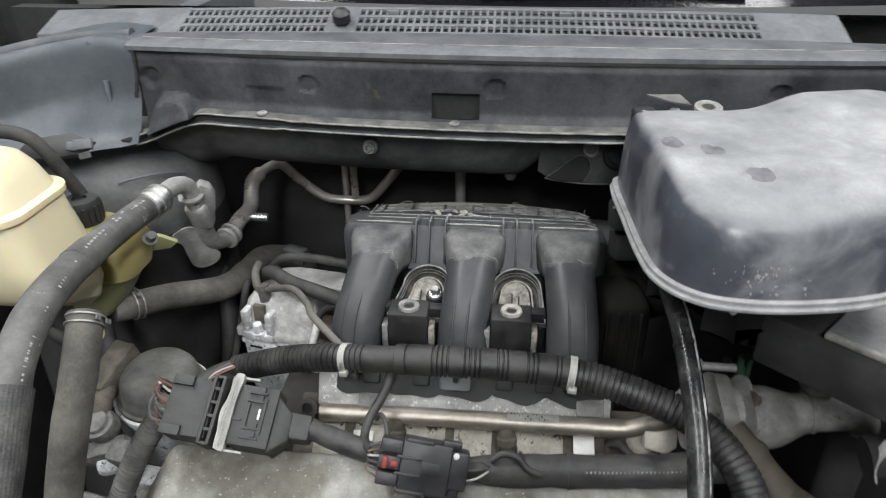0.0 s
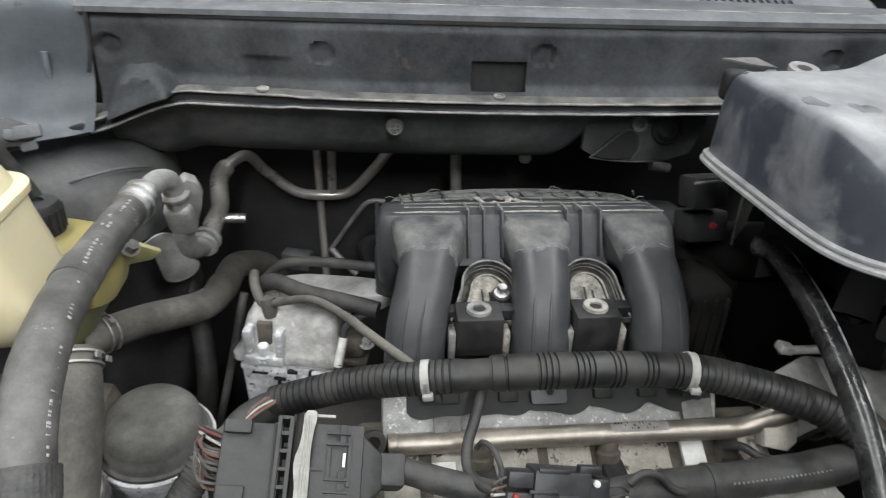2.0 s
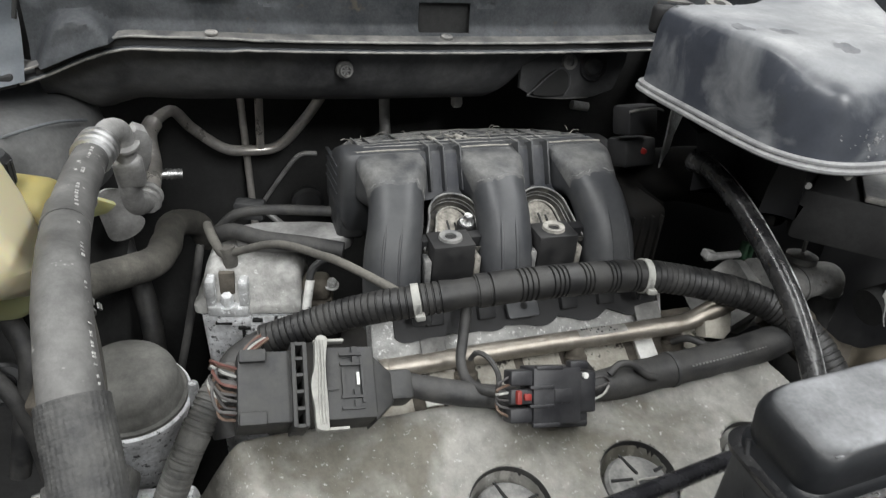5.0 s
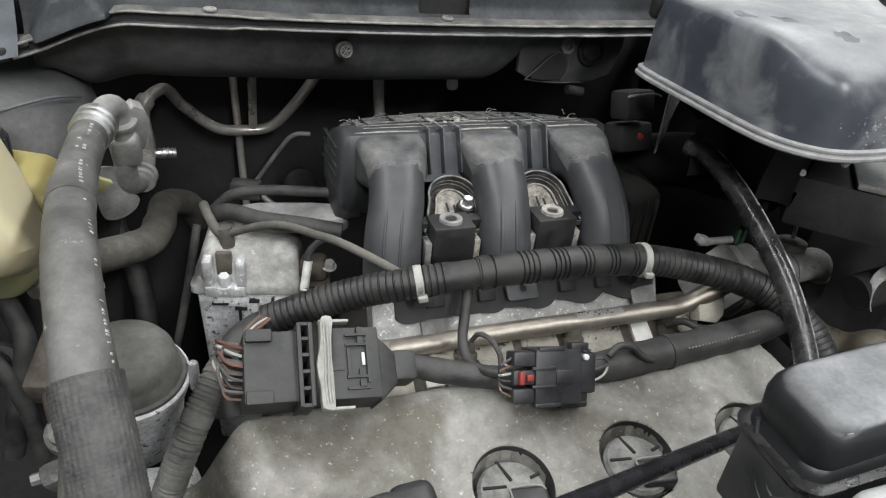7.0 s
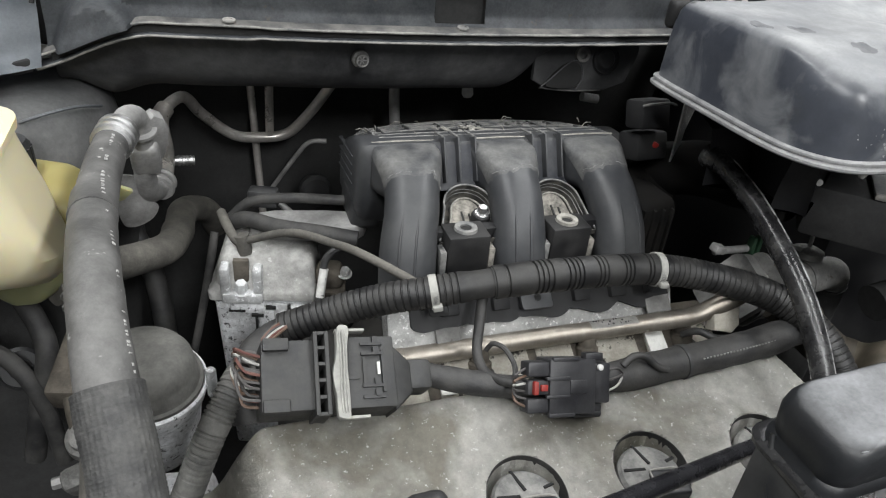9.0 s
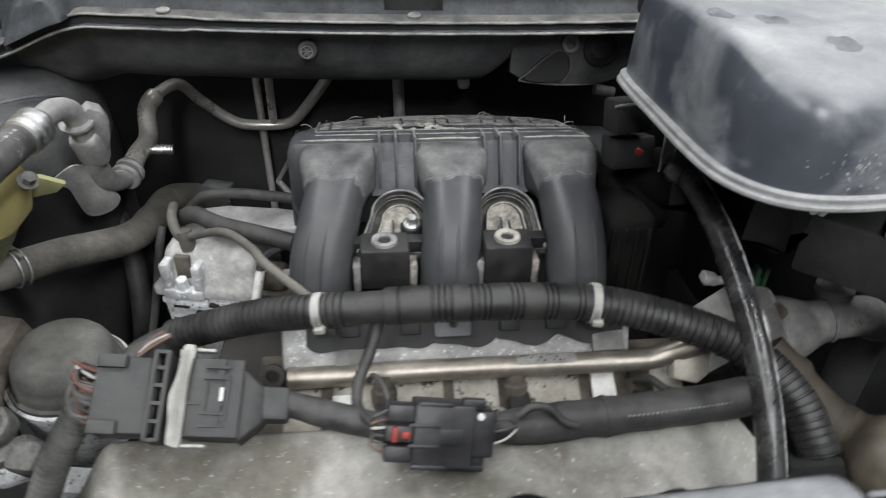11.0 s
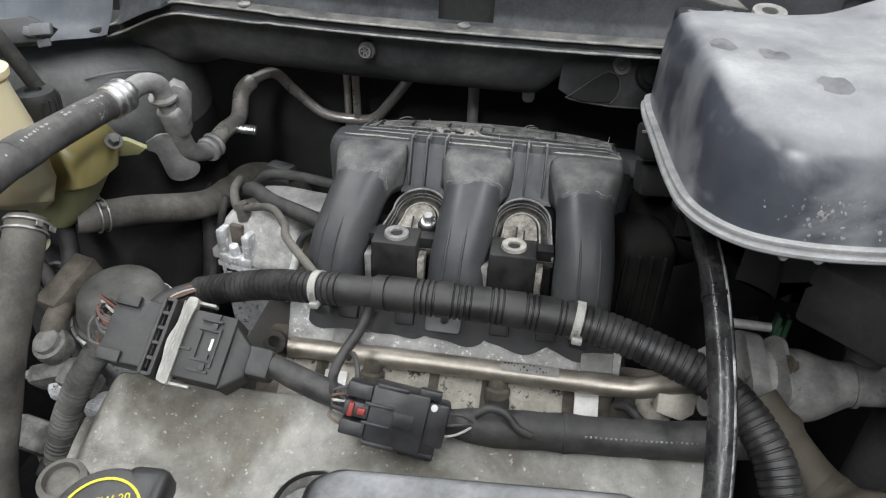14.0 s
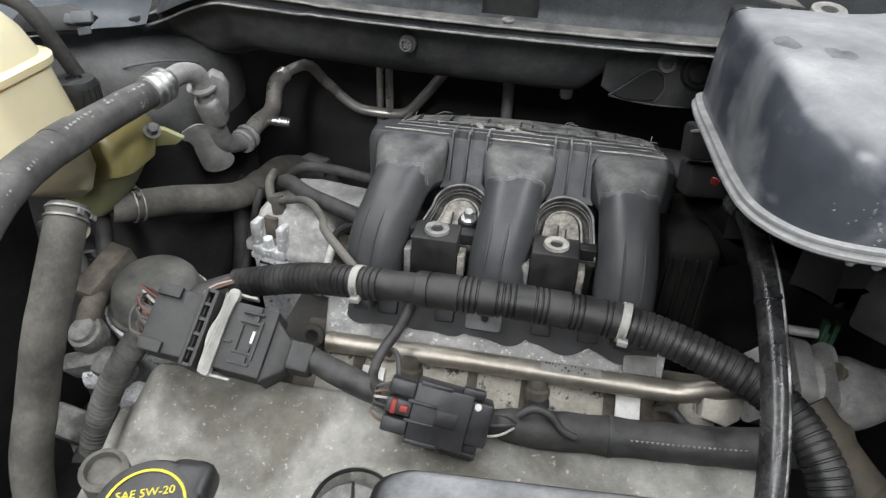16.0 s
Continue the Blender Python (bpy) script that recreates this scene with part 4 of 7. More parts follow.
    lathe(bm, [(0.014, 0.0), (0.014, 0.02), (0.012, 0.022)], (-0.385, 0.478, 1.022), (0.05, -0.25, 1), 20)
    part("outlet", bm, "tank", t)
    return t


make_reservoir()


def make_steering_reservoir():
    t = thing("steering_reservoir", "yellow-green plastic power steering reservoir with black cap", "reservoir", (-0.44, 0.65, 0.95))
    bm = bmesh.new()
    secs = []
    for z, x0, x1, y0, y1, r in ((0.962, -0.474, -0.442, 0.590, 0.620, 0.012), (0.972, -0.482, -0.430, 0.584, 0.628, 0.018), (0.994, -0.490, -0.415, 0.580, 0.636, 0.020), (1.020, -0.496, -0.400, 0.577, 0.642, 0.022)):
        secs.append([(x, y, z) for x, y in rrect(x0, x1, y0, y1, r, 5)])
    loft(bm, secs)
    part("lower_tank", bm, "tank_green", t, "murky green translucent lower tank")
    bm = bmesh.new()
    secs = []
    for z, x1, y1, y0 in ((1.018, -0.400, 0.644, 0.575), (1.022, -0.394, 0.646, 0.572), (1.045, -0.388, 0.648, 0.572), (1.058, -0.392, 0.648, 0.573), (1.070, -0.404, 0.644, 0.577), (1.077, -0.422, 0.638, 0.584)):
        secs.append([(x, y, z) for x, y in rrect(-0.505, x1, y0, y1, 0.022, 5)])
    loft(bm, secs)
    part("tank", bm, "tank_yellow", t)
    bm = bmesh.new()
    lathe(bm, [(0.020, -0.004), (0.0205, 0.0), (0.0205, 0.021), (0.018, 0.026), (0.008, 0.027), (0.008, 0.024), (0.0, 0.024)], (-0.452, 0.613, 1.078), (0, 0, 1), 28)
    cap = part("cap", bm, "plastic", t, "black ribbed screw cap")
    for k in range(20):
        a = 2 * math.pi * k / 20
        bm = bmesh.new()
        box(bm, (-0.452 + 0.0206 * math.cos(a), 0.613 + 0.0206 * math.sin(a), 1.089), (0.0018, 0.0030, 0.019), frame_of((math.cos(a), math.sin(a), 0), (0, 0, 1)).to_3x3() @ Matrix(((1, 0, 0), (0, 0, 1), (0, -1, 0))), 0.0)
        part("grip_rib", bm, "plastic", cap)
    bm = bmesh.new()
    ax = frame_of((0.9, 0.42, -0.1), (0, -0.2, 1))
    plate(bm, [(-0.03, 0.012), (0.012, 0.008), (0.030, -0.002), (0.022, -0.010), (-0.03, -0.016)], (-0.392, 0.628, 1.044), ax, 0.006, 0.001)
    part("tab", bm, "tank_green", t)
    bm = bmesh.new()
    hexbolt(bm, (-0.384, 0.618, 1.056), (0.5, -0.5, 0.6), 0.0058, 0.011, 0.0085)
    part("bolt", bm, "coil_grey", t)
    return t


make_steering_reservoir()


def spring_clamp(bm, at, axis, r, w=0.008):
    """A band clamp with two ears."""
    ax = Vector(axis).normalized()
    for s in (-1, 1):
        lathe(bm, [(r, s * w / 2 - 0.0011), (r + 0.0016, s * w / 2 - 0.0008), (r + 0.0016, s * w / 2 + 0.0008), (r, s * w / 2 + 0.0011)], at, ax, 28, cap=False)
    u = ax.cross(Vector((0, 1, 0))).normalized()
    up = u.cross(ax)
    for s in (-1, 1):
        m = frame_of(ax, up)
        box(bm, Vector(at) + (u * 0.8 - up * 0.3 * s).normalized() * (r + 0.004), (w * 0.55, 0.006, 0.0016), m)


def hose_thing(name, label, points, r, material, clamps=(), n=22, wob=0.03, category="hose"):
    t = thing(name, label, category, points[0])
    bm = bmesh.new()
    tube(bm, points, r, n, wob=wob)
    part("hose", bm, material, t)
    for at, ax, rr in clamps:
        bm = bmesh.new()
        spring_clamp(bm, at, ax, rr)
        part("spring_clamp", bm, "clamp", t, "bright steel spring clamp")
    return t


hose_thing("heater_hose", "dusty grey rubber heater hose with a steel clamp",
           [(-0.438, 0.602, 0.969), (-0.425, 0.613, 0.966), (-0.395, 0.649, 0.957), (-0.352, 0.705, 0.937), (-0.340, 0.755, 0.930), (-0.335, 0.815, 0.922), (-0.312, 0.872, 0.890), (-0.30, 0.90, 0.85)],
           lambda f: 0.0165 + 0.0012 * math.exp(-((f - 0.5) / 0.03) ** 2), "rubber", [((-0.421, 0.617, 0.965), (0.6, 0.75, -0.15), 0.0168)])
hose_thing("reservoir_hose", "dusty grey rubber hose hanging from the coolant reservoir",
           [(-0.385, 0.482, 1.046), (-0.377, 0.442, 1.013), (-0.378, 0.408, 0.970), (-0.386, 0.385, 0.914), (-0.390, 0.36, 0.86), (-0.39, 0.34, 0.78)], 0.0165, "rubber",
           [((-0.3835, 0.476, 1.041), (0.12, -0.75, -0.6), 0.0168)])


hose_thing("vacuum_line", "thin dark vacuum line hanging beside the accessory housing",
           [(-0.300, 0.668, 0.975), (-0.305, 0.660, 0.954), (-0.314, 0.655, 0.914), (-0.325, 0.650, 0.870), (-0.338, 0.645, 0.82), (-0.35, 0.64, 0.76)], 0.0042, "rubber_dark", n=12)
hose_thing("drain_hose", "dark drain hose low behind the engine mount",
           [(-0.40, 0.80, 0.93), (-0.375, 0.76, 0.88), (-0.365, 0.72, 0.82), (-0.37, 0.68, 0.74)], 0.012, "rubber_dark", n=16)


t = thing("bypass_hoses", "pair of dark rubber hoses looping low beside the engine mount", "hose", (-0.47, 0.58, 0.80))
for pts, r in (([(-0.50, 0.66, 0.975), (-0.468, 0.618, 0.948), (-0.451, 0.588, 0.915), (-0.462, 0.576, 0.870), (-0.48, 0.57, 0.80)], 0.0095), ([(-0.53, 0.60, 0.935), (-0.482, 0.582, 0.912), (-0.459, 0.566, 0.868), (-0.453, 0.56, 0.80)], 0.0075)):
    bm = bmesh.new()
    tube(bm, pts, r, 16, wob=0.03)
    part("hose", bm, "rubber_dark", t)
bm = bmesh.new()
lathe(bm, [(0.012, -0.010), (0.019, -0.006), (0.020, 0.002), (0.017, 0.005), (0.0165, 0.002), (0.010, 0.002), (0.009, 0.006), (0.0, 0.006)], (-0.478, 0.594, 0.890), (0.3, -0.8, 0.45), 26)
part("union", bm, "plastic", t, "black ringed hose union")


# ---------------------------------------------------------------- engine
def make_block():
    b = thing("engine_block", "grimy dark engine block below the covers", "engine", (-0.05, 0.45, 0.45))
    bm = bmesh.new()
    box(bm, (-0.05, 0.55, 0.66), (0.40, 0.26, 0.44), None, 0.02)
    box(bm, (-0.05, 0.28, 0.62), (0.42, 0.30, 0.40), None, 0.02)
    part("casting", bm, "engine", b)
    # head and lower intake below the fuel rail
    bm = bmesh.new()
    m = frame_of((1, 0, 0), (0, 0.86, 0.5))
    box(bm, (-0.01, 0.450, 0.902), (0.35, 0.13, 0.05), m, 0.004)
    hd = part("cylinder_head", bm, "iron", b, "pale oxidised cylinder head casting")
    for x, w in ((-0.150, 0.030), (-0.108, 0.036), (-0.058, 0.044), (-0.010, 0.038), (0.052, 0.050), (0.092, 0.014), (0.150, 0.030)):
        bm = bmesh.new()
        box(bm, (x, 0.450, 0.9265), (w, 0.075, 0.010), m, 0.003)
        part("web", bm, "head", hd)
    for x in (-0.10, -0.045, 0.005, 0.052):
        bm = bmesh.new()
        lathe(bm, [(0.012, -0.01), (0.012, 0.010), (0.008, 0.013), (0.007, 0.008), (0, 0.008)], (x, 0.440, 0.918), (0, -0.4, 0.9), 20)
        part("port_boss", bm, "head", hd)
    bm = bmesh.new()
    m = frame_of((1, 0, 0), (0, 0.45, 0.9))
    box(bm, (-0.022, 0.492, 0.962), (0.286, 0.042, 0.022), m, 0.003)
    part("intake_flange", bm, "cast", b, "frosty cast aluminium intake flange")
    bm = bmesh.new()
    ax = frame_of((1, 0, 0), (0, 0.5, 0.87))
    plate(bm, [(-0.016, -0.012), (0.004, -0.017), (0.013, -0.010), (0.015, 0.008), (0.010, 0.018), (-0.008, 0.010), (-0.016, 0.004)], (0.163, 0.449, 0.967), ax, 0.014, 0.0025)
    part("end_lug", bm, "lug_cream", b, "pale casting lug")
    # drain eye beside the cover
    bm = bmesh.new()
    lathe(bm, [(0.010, 0), (0.010, 0.004), (0.0055, 0.004), (0.0055, 0)], (-0.172, 0.468, 0.957), (0, -0.8, 0.5), 22)
    part("eyelet", bm, "engine", b)
    return b


make_block()


def make_manifold():
    t = thing("intake_manifold", "dusty black plastic intake manifold with three curved runners", "intake manifold", (-0.02, 0.56, 0.97))
    XR = (-0.119, -0.019, 0.080)
    FAN = (-0.016, -0.006, 0.005)
    # plenum: crowned at the back, rounded at its ends
    def back(x, y):
        q = (x + 0.018) / 0.14
        return 0.65 + (y - 0.65) * (0.88 - 0.22 * q * q) if y > 0.65 else y

    def top(y):
        return 1.0812 - (y - 0.627) * 0.232
    bm = bmesh.new()
    secs = []
    for x, ins, dz in ((-0.1650, 0.012, 0.008), (-0.1640, 0.006, 0.004), (-0.1610, 0.002, 0.001), (-0.156, 0.0, 0.0), (-0.140, 0.0, 0.0), (-0.08, 0.0, 0.0), (-0.02, 0.0, 0.0), (0.04, 0.0, 0.0), (0.100, 0.0, 0.0), (0.110, 0.002, 0.001), (0.120, 0.006, 0.004), (0.126, 0.016, 0.012)):
        secs.append([(x, back(x, y), z) for y, z in ((0.640 + ins, 0.990 + ins), (0.624 + ins, 1.02), (0.622 + ins, 1.074 - ins), (0.627 + ins, 1.081 - ins - dz), (0.650, 1.0800 - ins - dz), (0.700, 1.068 - ins - dz), (0.750 - ins, 1.052 - ins - dz), (0.765 - ins, 1.035), (0.765 - ins, 0.99 + ins))])
    loft(bm, secs)
    part("plenum", bm, "manifold", t)
    # ribs on the plenum's top: long thin fins, short cross fins
    rnd = random.Random(2)
    for k, y in enumerate(span(0.646, 0.752, 7)):
        bm = bmesh.new()
        h = 0.0036 + 0.0012 * (k % 2)
        rows = []
        for x in span(-0.150 + 0.004 * (k == 0), 0.112, 36):
            yy, zz = back(x, y), top(y) - 0.006 * smooth01((-0.138 - x) / 0.014) - 0.004 * smooth01((x - 0.10) / 0.014)
            zz += 0.0005 * noise.noise(Vector((x * 60, k, 0)))
            rows.append([(x, yy - 0.0010, zz - 0.004), (x, yy - 0.0010, zz + h), (x, yy + 0.0010, zz + h), (x, yy + 0.0010, zz - 0.004)])
        loft(bm, rows)
        part("long_rib", bm, "manifold_cap", t)
    m = frame_of((0, 1, -0.232), (0, 0.232, 1))
    for x in span(-0.144, 0.104, 15):
        bm = bmesh.new()
        x += rnd.uniform(-0.004, 0.004)
        y0, y1 = rnd.choice(((0.646, 0.735), (0.646, 0.690), (0.675, 0.735))) if abs(x + 0.02) > 0.01 else (0.646, 0.735)
        y0, y1 = back(x, y0), back(x, y1)
        box(bm, (x, (y0 + y1) / 2, top((y0 + y1) / 2) + 0.0006), (y1 - y0, 0.0044, 0.0016), m)
        part("cross_rib", bm, "manifold_cap" if rnd.random() < 0.35 else "manifold", t)
    bm = bmesh.new()
    for k in range(14):
        x, y = rnd.gauss(-0.02, 0.055), rnd.uniform(0.648, 0.730)
        a = rnd.uniform(0, 3.1)
        l = rnd.uniform(0.5, 1.3)
        y = back(x, y)
        tube(bm, [(x, y, top(y) + 0.004), (x + 0.008 * l * math.cos(a), y + 0.008 * l * math.sin(a), top(y) + 0.0062), (x + 0.016 * l * math.cos(a), y + 0.012 * l * math.sin(a), top(y) + 0.0045)], 0.0004, 5)
    for k in range(9):
        a = rnd.uniform(0, 3.1)
        plate(bm, [(rnd.uniform(0.004, 0.013) * math.cos(q), rnd.uniform(0.002, 0.005) * math.sin(q)) for q in span(0, 5.5, 6)], (-0.032 + rnd.gauss(0, 0.014), 0.672 + rnd.gauss(0, 0.008), top(0.672) + 0.0062), frame_of((math.cos(a), math.sin(a), 0), (-math.sin(a), math.cos(a), 0.1)), 0.0008)
    tagged(part("debris", bm, "rim_dust", t, "dry leaf bits and flash on top"), kind="stuff")
    bm = bmesh.new()
    lathe(bm, [(0.034, -0.02), (0.034, 0.012), (0.030, 0.020), (0.016, 0.023), (0.014, 0.020), (0.0, 0.020)], (0.126, 0.676, 1.034), (1, 0, -0.05), 32)
    part("end_dome", bm, "plastic_deep", t, "black round end cover")

    def sec(w, h, r):
        loop = [Vector((a, b, 0)) for a, b in rrect(-w, w, -h, h, r, 8)]
        return [(p.x, p.y) for p in even(loop + loop[:1], (4 * (w + h) - 1.717 * r) / 56)[:-1]][:54]
    def width(f):
        """Half the width of a runner: a broad head that narrows over the bend."""
        return 0.0330 - 0.0078 * smooth01((f - 0.12) / 0.24) + 0.0010 * smooth01((f - 0.5) / 0.2)

    def corner(f):
        """Rounding of a runner's edges: square where it leaves the plenum."""
        return 0.0075 + 0.0130 * smooth01((f - 0.10) / 0.24)
    for i, x in enumerate(XR):
        # runner
        bm = bmesh.new()
        f = FAN[i]
        path = even(spline([(x, 0.640, 1.0575), (x, 0.612, 1.0575), (x + 0.12 * f, 0.588, 1.0535), (x + 0.45 * f, 0.565, 1.0395), (x + 0.85 * f, 0.547, 1.017), (x + 1.05 * f, 0.534, 0.985), (x + 1.1 * f, 0.524, 0.955)]), 0.002)
        last = len(path) - 1
        rings = sweep(bm, path, lambda k, s: sec(width(k / last), 0.0225, corner(k / last)), up=(0, 0, 1))
        skin = [[v.co.copy() for v in r] for r in rings]
        run = part("runner", bm, "manifold", t)
        # columns of the skin on the upper, outer side, from edge to edge
        cols = sorted((j for j, (a, h) in enumerate(sec(0.03, 0.0225, 0.0205)) if h > -0.004), key=lambda j: math.atan2(sec(0.03, 0.0225, 0.0205)[j][1] + 0.02, sec(0.03, 0.0225, 0.0205)[j][0]))
        # moulded ridges down the lower part
        for side in ((0.36, 0.56) if i < 2 else (0.42, 0.62)):
            bm = bmesh.new()
            j = cols[int(side * (len(cols) - 1))]
            line = [skin[k][j] for k in range(int(last * 0.50), last, 3)]
            tube(bm, line, lambda q: 0.0011 * smooth01(q * 6) + 0.0001, 6)
            part("moulded_ridge", bm, "manifold", run)
        # dusty cap over the head of the runner, with an uneven edge
        bm = bmesh.new()
        rows = []
        for j in cols:
            p0 = skin[10][j]
            q = p0 * 1.0
            cut = 0.325 + 0.050 * noise.noise(Vector((q.x * 34, q.z * 30, i * 3.0))) + 0.016 * noise.noise(Vector((q.x * 190, q.z * 150, i))) + 0.010 * noise.noise(Vector((q.x * 700, q.z * 600, i + 4)))
            row = []
            for s in span(0, cut, 16):
                g = s * last
                k = min(last - 1, int(g))
                p = skin[k][j].lerp(skin[k + 1][j], g - k)
                c = path[k].lerp(path[k + 1], g - k)
                row.append(bm.verts.new(p + (p - c).normalized() * (0.0005 if s < cut - 0.001 else 0.0)))
            rows.append(row)
        for a, c in zip(rows, rows[1:]):
            for k in range(16):
                bm.faces.new((a[k], c[k], c[k + 1], a[k + 1]))
        edge = [row[14].co.lerp(row[16].co, 0.6) for row in rows]
        cap = part("cap", bm, "manifold_head", run, "dusty moulded cap")
        # thin pale fringe where the dust ends
        bm = bmesh.new()
        for k in range(2, len(edge) - 3):
            if noise.noise(edge[k] * 90) > -0.15:
                tube(bm, [edge[k], edge[k].lerp(edge[k + 1], 0.5), edge[k + 1]], 0.0004 + 0.0005 * abs(noise.noise(edge[k] * 240)), 5, smooth=False)
        if bm.verts:
            tagged(part("dust_fringe", bm, "manifold_cap", cap, "pale ragged dust line"), kind="stuff")
        else:
            bm.free()
        # Pale bead on the plenum lip: a lit edge put in as colour
        bm = bmesh.new()
        tube(bm, [(x - 0.031, 0.634, 1.0800), (x - 0.01, 0.633, 1.0812), (x + 0.01, 0.633, 1.0812), (x + 0.031, 0.634, 1.0800)], 0.0010, 6)
        part("ridge", bm, "rim_dust", run, "pale ridge line drawn as a lit edge")
    for i, (xm, right) in enumerate(((-0.0655, False), (0.0275, True))):
        # upper recess with upright ribs
        bm = bmesh.new()
        m = frame_of((1, 0, 0), (0, 0.45, 0.89))
        box(bm, (xm, 0.617, 1.058), (0.048, 0.044, 0.006), m)
        part("recess", bm, "recess_blue", t)
        for dx in (-0.0165, -0.002, 0.0150):
            bm = bmesh.new()
            box(bm, (xm + dx, 0.617, 1.066), (0.0022, 0.044, 0.018), m, 0.0008)
            part("rib", bm, "manifold", t)
            bm = bmesh.new()
            tube(bm, [(xm + dx, 0.6225, 1.0880), (xm + dx, 0.632, 1.0862), (xm + dx, 0.650, 1.0825)], 0.0011, 6)
            part("rib_top", bm, "manifold_cap", t)
        # valley: deep arch between the runners, pale rims, dusty island with two slots
        ax = frame_of((1, 0, 0), (0, 0.89, 0.456))
        o = Vector((xm, 0.5735, 1.0350))
        fl, fr = FAN[i] * 0.8, FAN[i + 1] * 0.8

        def arch(r, low, d, inn=0.0):
            left = [(-r + fl * q, 0.002 - (0.002 - low) * q, d) for q in (1.0, 0.66, 0.33)]
            rgt = [(r + fr * q, 0.002 - (0.002 - low) * q, d) for q in (0.33, 0.66, 1.0)]
            return left + [(u, v, d) for u, v in arc2(0, 0.003, r, 180, 0, 14)] + rgt

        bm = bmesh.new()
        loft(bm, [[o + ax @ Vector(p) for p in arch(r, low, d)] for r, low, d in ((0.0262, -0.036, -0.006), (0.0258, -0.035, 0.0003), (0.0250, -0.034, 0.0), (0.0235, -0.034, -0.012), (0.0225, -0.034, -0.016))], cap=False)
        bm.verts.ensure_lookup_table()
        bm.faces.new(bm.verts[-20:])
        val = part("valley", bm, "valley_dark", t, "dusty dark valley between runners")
        for r, d, w in ((0.0252, 0.0002, 0.0010), (0.0243, -0.006, 0.0005), (0.0236, -0.0105, 0.0005)):
            bm = bmesh.new()
            tube(bm, [o + ax @ Vector(p) for p in arch(r, -0.033, d)], w, 8, step=0.003)
            part("arch_rim", bm, "manifold_cap", val)
        bm = bmesh.new()
        out = [(p[0] * 0.96, p[1]) for p in arch(0.0150, -0.034, 0)]
        plate(bm, out[::-1], o + ax @ Vector((-0.001, 0.001, -0.0105)), ax, 0.006, 0.0012)
        isl = part("island", bm, "valley", val, "pale dust-caked island")
        bm = bmesh.new()
        tube(bm, [o + ax @ Vector((p[0], p[1], -0.0098)) for p in arch(0.0160, -0.033, 0)], 0.0009, 8, step=0.003)
        part("island_rim", bm, "rim_dust", isl)
        for dx, l in ((-0.003, 0.020), (0.004, 0.014)):
            bm = bmesh.new()
            box(bm, o + ax @ Vector((dx + fl * 0.3, -0.008, -0.0072)), (0.0016, l, 0.0012), ax)
            part("slot", bm, "dark", isl)
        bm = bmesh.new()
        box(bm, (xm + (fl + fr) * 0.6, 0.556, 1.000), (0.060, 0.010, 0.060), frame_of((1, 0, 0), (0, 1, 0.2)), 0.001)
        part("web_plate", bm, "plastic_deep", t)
        # mounting block with brass bush
        cx = xm - 0.015 if not right else xm - 0.005
        bm = bmesh.new()
        m = frame_of((1, 0, 0), (0, 1, 0))
        box(bm, (cx, 0.5415, 1.013), (0.040, 0.030, 0.038), m, 0.002)
        blk = part("mount_block", bm, "bracket_black", t)
        bm = bmesh.new()
        lathe(bm, [(0.0055, -0.006), (0.0055, 0.0015), (0.0075, 0.0025), (0.0105, 0.0022), (0.0112, -0.001)], (cx, 0.542, 1.0325), (0, 0, 1), 30, cap=False)
        part("bush", bm, "rim_dust" if right else "manifold_cap", blk, "worn metal bush in the block")
        bm = bmesh.new()
        lathe(bm, [(0.0056, 0), (0.0, 0)], (cx, 0.542, 1.0300), (0, 0, 1), 18)
        part("hole", bm, "dark", blk)
        for s in (-1, 1):
            bm = bmesh.new()
            box(bm, (cx + s * 0.0235, 0.536, 1.004), (0.006, 0.016, 0.026), None, 0.001)
            part("side_lug", bm, "valley" if s > 0 else "manifold_cap", blk)
    bm = bmesh.new()
    lathe(bm, [(0.0100, -0.025), (0.0095, -0.003), (0.0085, 0.0)], (-0.0565, 0.566, 1.033), (0, -0.25, 1), 20)
    part("screw_post", bm, "bracket_black", t)
    bm = bmesh.new()
    hexbolt(bm, (-0.0565, 0.566, 1.033), (0, -0.25, 1), 0.0048, 0.009, 0.0068)
    part("screw", bm, "steel", t, "bright hexagon screw")
    # fins down the end of the plenum, flange of the runners
    for z in (1.060, 1.050, 1.040, 1.030):
        bm = bmesh.new()
        box(bm, (-0.1640, 0.684, z - 0.004), (0.0040, 0.072, 0.0016), frame_of((1, 0, 0), (0, 1, -0.12)), 0.0008)
        part("end_fin", bm, "manifold", t)
    bm = bmesh.new()
    box(bm, (-0.152, 0.668, 1.000), (0.030, 0.060, 0.036), None, 0.006, 3)
    part("end_corner", bm, "plastic", t)
    bm = bmesh.new()
    m = frame_of((1, 0, 0), (0, 0.4, 0.9))
    box(bm, (-0.02, 0.502, 0.975), (0.262, 0.03, 0.012), m, 0.002)
    part("gasket_flange", bm, "plastic", t)
    bm = bmesh.new()
    ax = frame_of((1, 0, 0), (0, 0.62, 0.78))
    out = [(-0.130, 0.014)] + [(x, -0.007 - 0.007 * abs(math.sin((x + 0.13) * 62)) ** 0.6 - 0.002 * math.sin(x * 140)) for x in span(-0.130, 0.128, 90)] + [(0.128, 0.014)]
    plate(bm, out, (-0.015, 0.485, 0.982), ax, 0.004, 0.0)
    part("gasket_edge", bm, "plastic_deep", t, "black scalloped gasket edge")
    for x in (-0.110, -0.062, 0.018, 0.056, 0.094):
        bm = bmesh.new()
        box(bm, (x, 0.486, 0.986), (0.016, 0.012, 0.010), ax, 0.0015)
        part("clip", bm, "plastic_deep", t)
    bm = bmesh.new()
